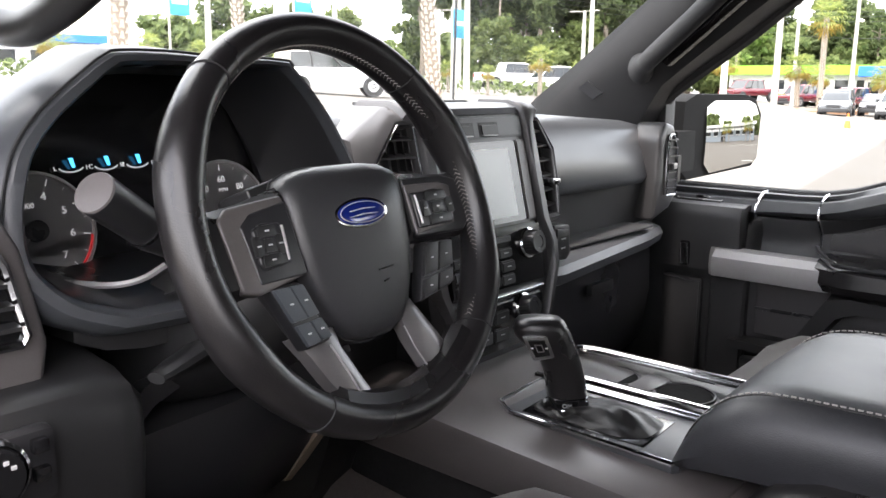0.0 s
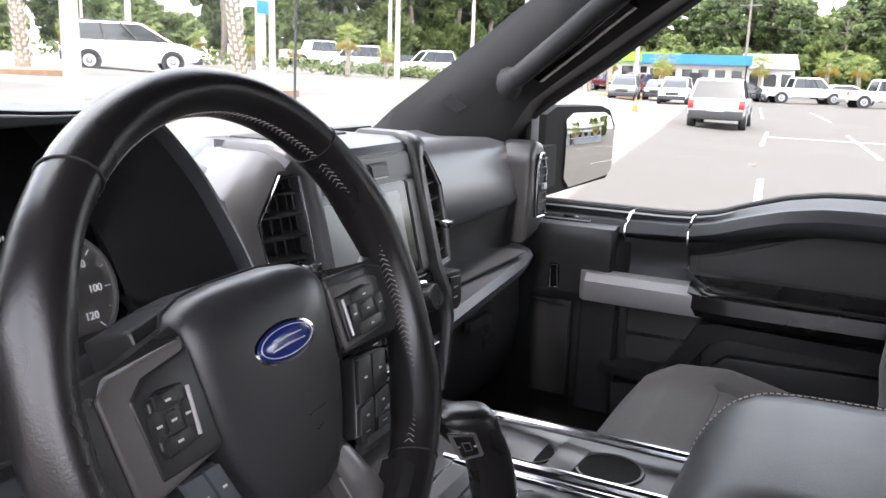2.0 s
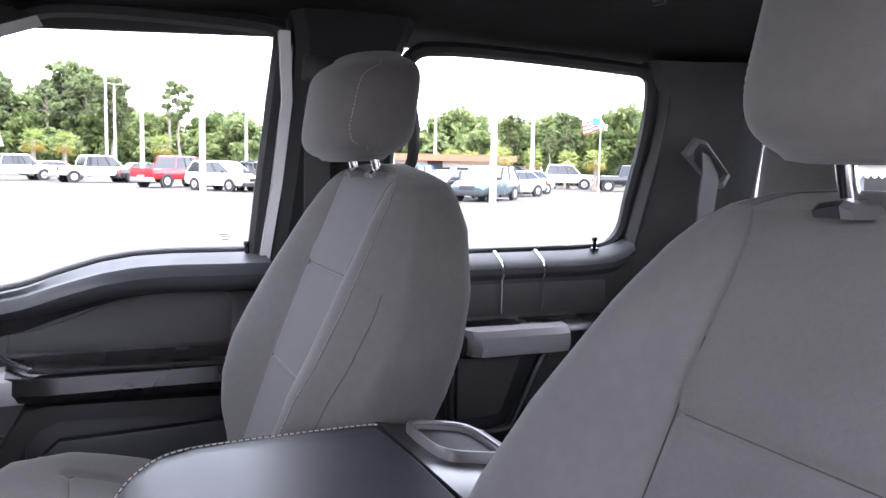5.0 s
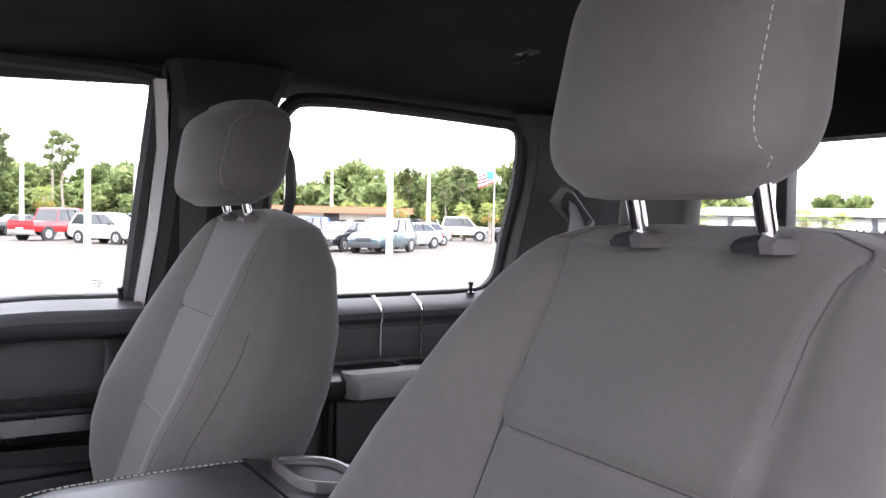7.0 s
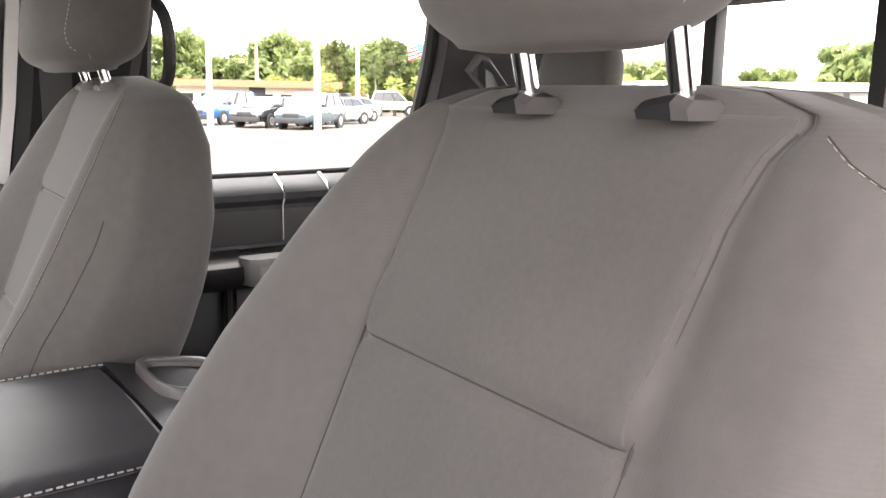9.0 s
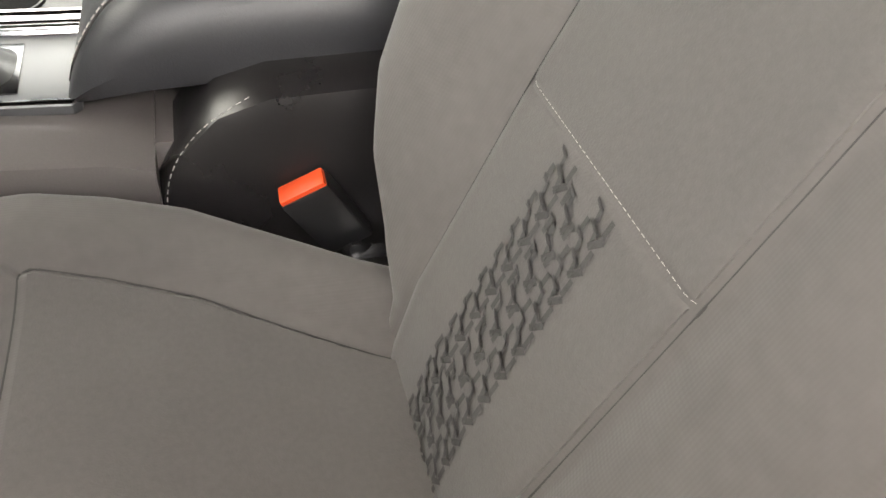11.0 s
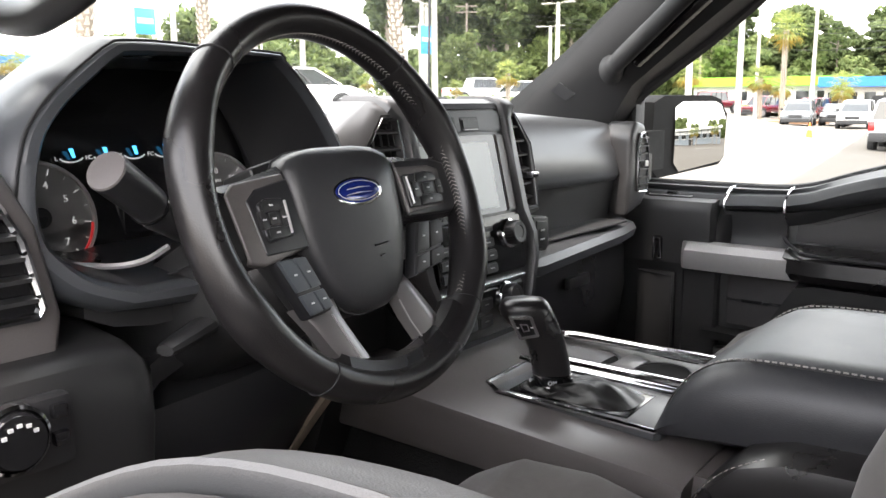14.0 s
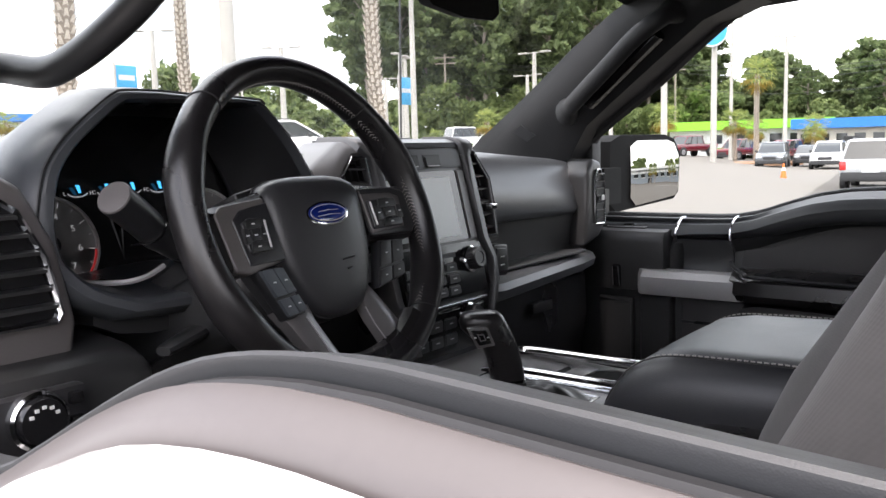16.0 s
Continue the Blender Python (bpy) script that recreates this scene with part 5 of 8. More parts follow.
for g, h, lift in ((1.0, -0.050, 0.0), (1.0, -0.016, 0.0), (0.985, -0.0085, 0.0), (0.965, -0.0040, 0.25), (0.925, -0.0002, 0.5), (0.83, 0.0040, 0.8), (0.60, 0.0078, 1.0), (0.30, 0.0092, 1.0), (0.08, 0.0095, 1.0)):
    rings.append([W(u * g, -0.02 + (v + 0.02) * g, h + 0.004 * lift * max(-1.0, (v * g) / 0.05)) for u, v in hub])
cover = part("airbag_cover", loft(rings), M["hub"], sw, "grained black airbag cover", angle=80)
part("cover_gap", tube([W(u * 1.006, -0.02 + (v + 0.02) * 1.006, -0.017) for u, v in hub], 0.0012, 5, True), M["rubber"], cover)
bo = Vector((-0.0005, 0.0045))
for nm, ru, rv, h, mt, lb in (("badge_rim", 0.0305, 0.0128, 0.0100, "chrome", "bright oval rim"), ("badge", 0.0282, 0.0106, 0.0106, "badge", "blue enamel oval badge with a pale script shape")):
    rr = []
    for g, dh in ((1.0, -0.006), (1.0, 0.0), (0.9, 0.0006), (0.4, 0.0010)):
        rr.append([W(bo.x + ru * g * math.cos(a), bo.y + rv * g * math.sin(a), h + dh) for a in (2 * math.pi * j / 36 for j in range(36))])
    part(nm, loft(rr), M[mt], cover, lb)
part("badge_line", tube([W(bo.x + 0.0258 * math.cos(a), bo.y + 0.0086 * math.sin(a), 0.0116) for a in (2 * math.pi * j / 36 for j in range(36))], 0.00035, 4, True), M["ivory"], cover)
for v0, du in ((0.0022, 0.0150), (-0.0024, 0.0165)):
    part("script_shape", tube([W(bo.x - du, bo.y + v0 - 0.0006, 0.0116), W(bo.x, bo.y + v0 + 0.0006, 0.0120), W(bo.x + du, bo.y + v0 + 0.0002, 0.0116)], [0.0007, 0.0013, 0.0006], 6, flat=0.4), M["ivory"], cover)
for k in range(2):
    part("embossed_bar", tube([W(0.004 + 0.003 * k, -0.044 - 0.010 * k, 0.0078), W(0.022 - 0.009 * k, -0.043 - 0.010 * k, 0.0074)], 0.0009, 4), M["smooth"], cover)
wheel_plate("hub_back", [(-0.086, 0.040), (-0.05, 0.047), (0.05, 0.047), (0.086, 0.040), (0.080, -0.03), (0.05, -0.09), (-0.05, -0.09), (-0.080, -0.03)], -0.055, -0.018, "plastic", label="dark hub back")
# the four spokes, each with its switches
ARMS = (
    dict(arm=((-0.150, 0.030, -0.040), (-0.134, 0.024, -0.042), (-0.110, 0.027, -0.040), (-0.070, 0.036, -0.034)),
         bezel=[(-0.134, 0.016), (-0.123, 0.024), (-0.072, 0.029), (-0.068, -0.034), (-0.114, -0.042), (-0.128, -0.038)],
         plate=[(-0.1175, 0.009), (-0.106, 0.018), (-0.070, 0.024), (-0.066, -0.034), (-0.112, -0.035)],
         pad=[(-0.1095, 0.005), (-0.100, 0.0095), (-0.0835, 0.0080), (-0.0805, -0.0225), (-0.1060, -0.0255), (-0.1095, -0.020)],
         low=[(-0.104, -0.038), (-0.075, -0.038), (-0.0585, -0.086), (-0.084, -0.089)], cols=((0.0, 0.54), (0.57, 1.0)), split=0.60,
         spoke=((-0.088, -0.044, -0.078, -0.008), (-0.080, -0.044, -0.095, -0.004), (-0.070, -0.036, -0.116, -0.002), (-0.058, -0.028, -0.136, 0.0), (-0.049, -0.020, -0.152, 0.002)),
         line=((-0.0635, -0.090, 0.002), (-0.054, -0.116, 0.004), (-0.0455, -0.140, 0.005))),
    dict(arm=((0.152, 0.036, -0.028), (0.140, 0.030, -0.030), (0.110, 0.032, -0.030), (0.066, 0.036, -0.026)),
         bezel=[(0.134, 0.018), (0.128, -0.018), (0.070, -0.022), (0.068, 0.024), (0.118, 0.023)],
         plate=[(0.146, 0.024), (0.150, -0.018), (0.140, -0.026), (0.070, -0.024), (0.068, 0.030), (0.126, 0.029)],
         pad=[(0.0720, 0.0150), (0.1080, 0.0165), (0.1200, 0.0130), (0.1240, -0.0140), (0.1200, -0.0170), (0.0720, -0.0170)],
         low=[(0.0775, -0.029), (0.115, -0.031), (0.101, -0.072), (0.053, -0.080)], cols=((0.0, 0.47), (0.50, 1.0)), split=0.62,
         spoke=((0.050, 0.020, -0.072, -0.008), (0.055, 0.026, -0.085, -0.004), (0.068, 0.031, -0.108, -0.002), (0.080, 0.041, -0.134, 0.0), (0.086, 0.046, -0.150, 0.002)),
         line=((0.0275, -0.095, -0.004), (0.033, -0.115, -0.003), (0.0405, -0.136, 0.0))),
)


def quad(poly, a0, a1, b0, b1):
    """A patch of a four-cornered plate: a runs across, b runs down."""
    p = [Vector(q) for q in poly]
    at = lambda a, b: tuple((p[0].lerp(p[1], a)).lerp(p[3].lerp(p[2], a), b))
    return [at(a0, b0), at(a1, b0), at(a1, b1), at(a0, b1)]


for q in ARMS:
    rr = []
    for u, vt, vb in q["arm"]:
        rr.append([W(u, v, h) for v, h in ((vt, -0.016), (vt, -0.006), (vt - 0.006, -0.001), (vb + 0.008, -0.001), (vb, -0.008), (vb, -0.020))])
    part("upper_spoke", loft(rr), M["leather"], sw, "black upper spoke")
    sgn = 1 if q["arm"][0][0] > 0 else -1
    if sgn < 0:
        wheel_plate("spoke_bezel", q["bezel"], -0.010, 0.0012, "console", label="charcoal spoke bezel")
        wheel_plate("switch_plate", q["plate"], -0.006, 0.0024, "smooth")
    else:
        wheel_plate("spoke_bezel", q["plate"], -0.010, 0.0010, "smooth")
        wheel_plate("switch_plate", q["bezel"], -0.006, 0.0020, "console", label="charcoal spoke bezel")
    bez = wheel_plate("switch_pad", q["pad"], -0.002, 0.0050, "smooth", bev=0.002)
    cu, cv = sum(p[0] for p in q["pad"]) / 6, sum(p[1] for p in q["pad"]) / 6
    su = (max(p[0] for p in q["pad"]) - min(p[0] for p in q["pad"])) / 2
    for du, dv, a, b_ in ((0, 0.0105, 0.62, 0.0045), (0, -0.0110, 0.62, 0.0045), (-0.70, 0, 0.20, 0.0075), (0.70, 0, 0.20, 0.0075), (0, 0, 0.34, 0.0050)):
        u, v = cu + du * su, cv + dv
        a *= su
        k = wheel_plate("button", [(u - a, v - b_), (u + a, v - b_), (u + a * 0.86, v + b_), (u - a * 0.86, v + b_)], 0.002, 0.0066, "plastic", bez, "", 0.0010, seg=2)
        wheel_plate("marking", [(u - 0.0018, v - 0.0006), (u + 0.0018, v - 0.0006), (u + 0.0018, v + 0.0006), (u - 0.0018, v + 0.0006)], 0.0066, 0.0071, "ivory", bez, "", 0)
    e0 = min(q["pad"], key=lambda p: p[0] + 0.1 * p[1]) if sgn > 0 else max(q["pad"], key=lambda p: p[0] - 0.1 * p[1])
    part("pad_edge", tube([W(e0[0] + sgn * 0.0025, cv + 0.013, 0.0062), W(e0[0] + sgn * 0.0035, cv - 0.013, 0.0062)], 0.0012, 6), M["pull"], bez, "thin bright edge")
    low = wheel_plate("lower_switch_pad", q["low"], -0.014, 0.0005, "smooth")
    for a0, a1 in q["cols"]:
        for b0, b1 in ((0.03, q["split"] - 0.02), (q["split"] + 0.01, 0.97)):
            pl = inset(quad(q["low"], a0, a1, b0, b1), 0.0009)
            wheel_plate("button", pl, -0.002, 0.0030, "button_grey" if sgn < 0 else "plastic", low, "", 0.0010, seg=2)
            mu, mv = sum(p[0] for p in pl) / 4, sum(p[1] for p in pl) / 4
            wheel_plate("marking", [(mu - 0.0016, mv - 0.0005), (mu + 0.0016, mv - 0.0005), (mu + 0.0016, mv + 0.0008), (mu - 0.0016, mv + 0.0008)], 0.0030, 0.0035, "ivory", low, "", 0)
    rr = []
    for ua, ub, v, h in q["spoke"]:
        d = 0.0015 * (1 if ub > ua else -1)
        rr.append([W(ua, v, h - 0.014), W(ua + d, v, h - 0.002), W(ua + 3 * d, v, h), W((ua + ub) / 2, v, h + 0.0015), W(ub - 3 * d, v, h), W(ub - d, v, h - 0.002), W(ub, v, h - 0.014)])
    part("lower_spoke", loft(rr), M["silver"], sw, "satin dark silver lower spoke")
    part("spoke_line", tube([W(*p) for p in q["line"]], 0.0009, 5), M["pull"], sw)
rr = []
for k in range(15):
    a = radians(243 + k * 66 / 14)
    er = WU * math.cos(a) + WV * math.sin(a)
    rr.append([WC + er * 0.152 + WN * 0.012, WC + er * 0.141 + WN * 0.008, WC + er * 0.137 - WN * 0.002, WC + er * 0.139 - WN * 0.010, WC + er * 0.152 - WN * 0.014])
part("lower_web", loft(rr), M["leather"], sw)

# ---- centre console ----
con = thing("centre_console", (0, -0.1, 0.96), "charcoal centre console with cup holders and chrome rails", "console")
rings = []
for y, zt in ((0.30, 1.262), (0.19, 1.255), (0.10, 1.250), (0.0, 1.245), (-0.10, 1.240), (-0.185, 1.236), (-0.215, 1.228)):
    rings.append([(-0.12, y, 1.165), (-0.196, y, 1.170), (-0.201, y, 1.177), (-0.2125, y, zt - 0.016), (-0.2105, y, zt - 0.009), (-0.2050, y, zt - 0.006), (-0.158, y, zt - 0.0005), (-0.13, y, zt), (0.108, y, zt),
                  (0.112, y, zt - 0.0005), (0.118, y, zt - 0.003), (0.122, y, zt - 0.009), (0.124, y, zt - 0.016), (0.126, y, 1.177), (0.124, y, 1.170), (0.11, y, 1.165)])
part("body", loft(rings), M["console"], con, "charcoal satin top moulding")
part("lower_box", box(-0.165, 0.122, -0.21, 0.30, 0.84, 1.17, 0.01), M["carpet"], con)
rings = []
for y, k in ((-0.195, 0.0), (-0.24, 0.0), (-0.50, 0.0), (-0.62, 0.0)):
    rings.append([(-0.190, y, 0.86), (-0.193, y, 1.16), (-0.180, y, 1.225), (0.180, y, 1.225), (0.193, y, 1.16), (0.190, y, 0.86)])
part("bin", loft(rings), M["console"], con)
# padded flank that rises beside the seat
rings = []
for y, z in ((-0.215, 1.205), (-0.235, 1.235), (-0.262, 1.262), (-0.30, 1.275), (-0.45, 1.283), (-0.60, 1.280)):
    rings.append([(-0.196, y, 1.02), (-0.206, y, 1.10), (-0.204, y, z - 0.03), (-0.198, y, z - 0.010), (-0.182, y, z), (-0.12, y, z), (-0.12, y, 1.02)])
part("side_pad", loft(rings), M["leather"], con, "grained black side pad")
part("side_pad", mirrored(loft(rings), -1), M["leather"], con, "grained black side pad")
part("pad_seam", dashes(spline([Vector((-0.205, -0.2155, 1.14)), Vector((-0.2055, -0.222, 1.205)), Vector((-0.203, -0.2475, 1.245)), Vector((-0.196, -0.29, 1.270))], 6), 0.004, 0.003, 0.0004), M["thread"], con)
# shift plate with its bright frame
gp = [(-0.150, 0.038), (-0.130, 0.066), (-0.060, 0.070), (-0.032, 0.070), (-0.032, -0.158), (-0.145, -0.166), (-0.152, -0.160)]
part("shift_plate", prism(gp, "z", 1.236, 1.2475, 0.002), M["dash"], con, "black shift plate")
zc = lambda y: interp(y, (-0.16, 0.09), (1.2478, 1.2482))
part("plate_frame", tube([(x, y, zc(y)) for x, y in gp], 0.0030, 6, True), M["chrome"], con, "thin chrome frame")
part("boot_slot", prism([(-0.138, 0.030), (-0.052, 0.034), (-0.052, -0.118), (-0.136, -0.122)], "z", 1.242, 1.2490, 0.002), M["gloss"], con)
for k, ch in enumerate("PRNDM"):
    text("letter", ch, 0.0075, (-0.1445, -0.012 - 0.0150 * k - (0.010 if k else 0), 1.2482), M["ivory"], con, (0, 0, -90))
# cup holder tray with rails
tr = [(-0.018, 0.075), (0.0, 0.095), (0.085, 0.095), (0.105, 0.075), (0.105, -0.19), (-0.018, -0.19)]
part("tray", prism(tr, "z", 1.238, 1.244, 0.002), M["plastic"], con)
for yc in (0.015, -0.085):
    cup = lathe([(0.002, 0.039), (0.0045, 0.038), (0.004, 0.035), (-0.002, 0.034)], (0.045, yc, 1.242), (0, 0, 1), 32)
    part("cup_holder", cup, M["plastic"], con, "round black cup holder")
    # no hollow here: a flat matt black disc gives the shade of its depth
    part("cup_well_shade", lathe([(0, 0.034), (0.0008, 0.0335), (0.0009, 0.001)], (0.045, yc, 1.2440), (0, 0, 1), 32), M["carpet"], con)
part("cup_divider", prism([(0.010, -0.020), (0.085, -0.020), (0.075, -0.055), (0.012, -0.050)], "z", 1.243, 1.2475, 0.002), M["console"], con)
for x0, pts in ((0, [(0.020, 0.092, 1.250), (0.072, 0.094, 1.254), (0.090, 0.075, 1.256), (0.094, 0.0, 1.256), (0.094, -0.20, 1.256)]), (1, [(-0.012, 0.075, 1.252), (-0.012, 0.0, 1.253), (-0.012, -0.20, 1.253)]), (2, [(-0.026, 0.085, 1.249), (-0.026, -0.20, 1.249)])):
    rl = bmesh.new()
    line = spline(pts, 6)
    tube(line, 0.0065 if x0 < 2 else 0.0045, 10, bm=rl)
    part("rail", rl, M["chrome"], con, "polished chrome rail")
part("rail_bar", box(-0.0165, -0.004, -0.19, 0.07, 1.240, 1.2505, 0.003), M["silver"], con)

# ---- shift lever ----
sh = thing("gear_shifter", (-0.075, 0.03, 1.245), "black leather gear lever with chrome button panel and boot", "gear shifter")
SC = Vector((-0.100, -0.018, 0.0))
SU, SN = Vector((0.645, -0.764, 0.0)), Vector((-0.764, -0.645, 0.0))


def Q(u, z, h=0.0):
    """A place on the lever: across the driver's view, height, towards the driver."""
    return SC + SU * u + SN * h + Vector((0, 0, z))


def oval(c, hw, z, hd, n=36, p=2.5):
    out = []
    for j in range(n):
        a = 2 * math.pi * j / n
        cc, ss = math.cos(a), math.sin(a)
        e = 1 / (abs(cc) ** p + abs(ss) ** p) ** (1 / p)
        out.append(Q(c + hw * cc * e, z, hd * ss * e))
    return out


# boot: from the collar down into the slot, pulled towards the rear, with folds
top_r = oval(-0.0085, 0.0195, 1.262, 0.0185)
rings = []
for k in range(9):
    q = k / 8
    ring = []
    for j, p in enumerate(top_r):
        d = p - Q(-0.0085, 1.262)
        a = math.atan2(d.y, d.x)
        ca_, sa_ = math.cos(a), math.sin(a)
        e = 1 / (abs(ca_) ** 4 + abs(sa_) ** 4) ** 0.25
        low = Vector((-0.095 + 0.040 * ca_ * e, -0.044 + 0.072 * sa_ * e, 1.2495))
        pos = p.lerp(low, q)
        rear = max(0.0, -sa_)
        pos.z = 1.262 - (1.262 - 1.2495) * q ** (0.55 + 0.9 * rear) + 0.0055 * math.sin(math.pi * q) * (0.55 * math.sin(9 * a + 6 * q) + 0.5 * math.sin(4 * a - 8 * q) + rear * 1.6)
        pos.x += 0.003 * math.sin(math.pi * q) * math.sin(9 * q + 4 * a)
        ring.append(pos)
    rings.append(ring)
part("boot", loft(rings), M["boot"], sh, "creased black leather boot", angle=80)
part("collar", loft([oval(-0.0085, 0.0205, 1.254, 0.0190), oval(-0.0090, 0.0215, 1.257, 0.0200), oval(-0.0100, 0.0232, 1.2695, 0.0212), oval(-0.0105, 0.0222, 1.2705, 0.0200)]), M["gloss"], sh, "gloss collar with small marking")
part("collar_ring", tube(oval(-0.0085, 0.0216, 1.2568, 0.0200), 0.0012, 6, True), M["chrome"], sh)
part("collar_badge", loft([[Q(u, z, 0.0190 - 8.0 * (u + 0.01) ** 2) for z in (1.2585, 1.2675)] + [Q(u, z, 0.0215 - 8.0 * (u + 0.01) ** 2) for z in (1.2675, 1.2585)] for u in (0.000, 0.006, 0.0115)]), M["chrome"], sh)
ang_n = math.degrees(math.atan2(SU.y, SU.x))
text("collar_mark", "OM", 0.0070, Q(-0.0130, 1.2632, 0.0222), M["ivory"], sh, (90, 0, ang_n))
rings = []
for z, c, hw, hd in ((1.2705, -0.0105, 0.0226, 0.0200), (1.288, -0.0132, 0.0229, 0.0205), (1.301, -0.0161, 0.0228, 0.0205), (1.313, -0.0205, 0.0238, 0.0208), (1.324, -0.0280, 0.0270, 0.0212), (1.334, -0.0355, 0.0302, 0.0216), (1.341, -0.0400, 0.0318, 0.0218),
                     (1.349, -0.0430, 0.0306, 0.0214), (1.355, -0.0440, 0.0280, 0.0200), (1.3595, -0.0445, 0.0235, 0.0165), (1.3615, -0.0450, 0.0150, 0.0100)):
    rings.append(oval(c, hw, z, hd, p=2.8))
kn = part("knob", loft(rings), M["leather"], sh, "black leather pistol grip", angle=60)
pan = [(-0.0662, 1.3455), (-0.0383, 1.3450), (-0.0286, 1.3205), (-0.0519, 1.3165)]


def facing(pts, h0, h1, grow=0.0):
    cu_, cz_ = sum(p[0] for p in pts) / len(pts), sum(p[1] for p in pts) / len(pts)
    pts = [(u + (u - cu_) * grow, z + (z - cz_) * grow) for u, z in pts]
    bm = loft([[Q(u, z, h0) for u, z in pts], [Q(u, z, h1) for u, z in pts]])
    bmesh.ops.recalc_face_normals(bm, faces=bm.faces)
    bmesh.ops.bevel(bm, geom=bm.edges[:], offset=0.0012, segments=2, affect="EDGES")
    return bm


part("button_panel", facing(pan, 0.010, 0.0250), M["chrome"], kn, "chrome panel with plus and minus buttons")
part("button", facing(pan, 0.018, 0.0262, -0.22), M["gloss"], kn)
part("button_frame", facing(pan, 0.018, 0.0266, -0.58), M["silver"], kn)
part("button", facing(pan, 0.018, 0.0270, -0.68), M["gloss"], kn)
part("button_mark", facing([(-0.0560, 1.3325), (-0.0530, 1.3325), (-0.0530, 1.3315), (-0.0560, 1.3315)], 0.0255, 0.0274), M["ivory"], kn)
part("button_mark", facing([(-0.0400, 1.3325), (-0.0370, 1.3325), (-0.0370, 1.3315), (-0.0400, 1.3315)], 0.0255, 0.0274), M["ivory"], kn)
part("grip_stitching", dashes([Q(c + hw * 0.90, z, hd * 0.50) for z, c, hw, hd in ((1.273, -0.0105, 0.0236, 0.0210), (1.288, -0.0132, 0.0238, 0.0212), (1.301, -0.0161, 0.0238, 0.0212), (1.313, -0.0205, 0.0250, 0.0216), (1.324, -0.0280, 0.0285, 0.022), (1.334, -0.0355, 0.0320, 0.022), (1.345, -0.0420, 0.0325, 0.022))], 0.003, 0.002, 0.0005), M["thread"], kn)

# ---- armrest lid ----
lid = thing("armrest_lid", (0, -0.35, 1.245), "black leather console armrest with pale stitching", "armrest")
rings = []
for y, zt, zb_, k in ((-0.158, 1.252, 1.246, 0.3), (-0.164, 1.270, 1.243, 0.7), (-0.176, 1.293, 1.243, 0.9), (-0.195, 1.317, 1.244, 0.97), (-0.222, 1.334, 1.246, 1.0), (-0.26, 1.341, 1.248, 1.0), (-0.36, 1.344, 1.252, 1.0), (-0.455, 1.344, 1.255, 1.0), (-0.460, 1.340, 1.256, 0.99)):
    w = 0.150 * (0.9 + 0.1 * k)
    h = zt - zb_
    rings.append([(-w + 0.012, y, zb_), (-w - 0.004, y, zb_ + 0.1 * h), (-w - 0.010, y, zb_ + 0.35 * h), (-w - 0.006, y, zb_ + 0.65 * h), (-w + 0.004, y, zb_ + 0.86 * h), (-w + 0.016, y, zb_ + 0.965 * h), (-w + 0.05, y, zt),
                  (0, y, zt + 0.002 * k), (w - 0.05, y, zt), (w - 0.016, y, zb_ + 0.965 * h), (w - 0.004, y, zb_ + 0.86 * h), (w + 0.006, y, zb_ + 0.65 * h), (w + 0.010, y, zb_ + 0.35 * h), (w + 0.004, y, zb_ + 0.1 * h), (w - 0.012, y, zb_)])
part("pad", loft(rings), M["lid"], lid)
for s in (-1, 1):
    ln = [Vector(r[5 if s < 0 else 9]) + Vector((0, 0, 0.0012)) for r in rings]
    part("stitching", dashes(spline(ln, 5), 0.0045, 0.0025, 0.0009), M["thread"], lid, "pale stitching")
    part("seam_groove", tube([p + Vector((s * 0.004, 0, -0.0008)) for p in spline(ln, 4)], 0.0009, 5), M["seam"], lid)
rb = []
for y, z in ((-0.463, 1.343), (-0.50, 1.334), (-0.60, 1.318), (-0.62, 1.30)):
    rb.append([(-0.155, y, 1.23), (-0.157, y, z - 0.012), (-0.140, y, z), (0.140, y, z), (0.157, y, z - 0.012), (0.155, y, 1.23)])
part("rear_cover", loft(rb), M["smooth"], lid, "plain black rear cover")
def holder(g, z):
    return [(x, y, z_ + 0.17 * (y + 0.50)) for x, y, z_ in holder_flat(g, z)]


def holder_flat(g, z):
    return [(0.070 + 0.056 * g * math.copysign(abs(math.cos(a)) ** 0.5, math.cos(a)), -0.532 + 0.042 * g * math.copysign(abs(math.sin(a)) ** 0.5, math.sin(a)), z) for a in (2 * math.pi * j / 32 for j in range(32))]


part("rear_cup_holder", loft([holder(1.10, 1.322), holder(1.09, 1.3425), holder(1.05, 1.3460), holder(0.95, 1.3455), holder(0.93, 1.3430), holder(0.88, 1.3420), holder(0.86, 1.3365)], caps=False), M["console"], lid, "squarish grey rear cup holder")
part("holder_well", loft([holder(0.90, 1.3375), holder(0.87, 1.3372), holder(0.60, 1.3368)]), M["rubber"], lid)

# ---- seats ----


def seat_y(z):
    """Front face of the backrest at a height."""
    return interp(z, (1.10, 1.20, 1.34, 1.48, 1.58, 1.64), (-0.350, -0.378, -0.440, -0.508, -0.560, -0.592))


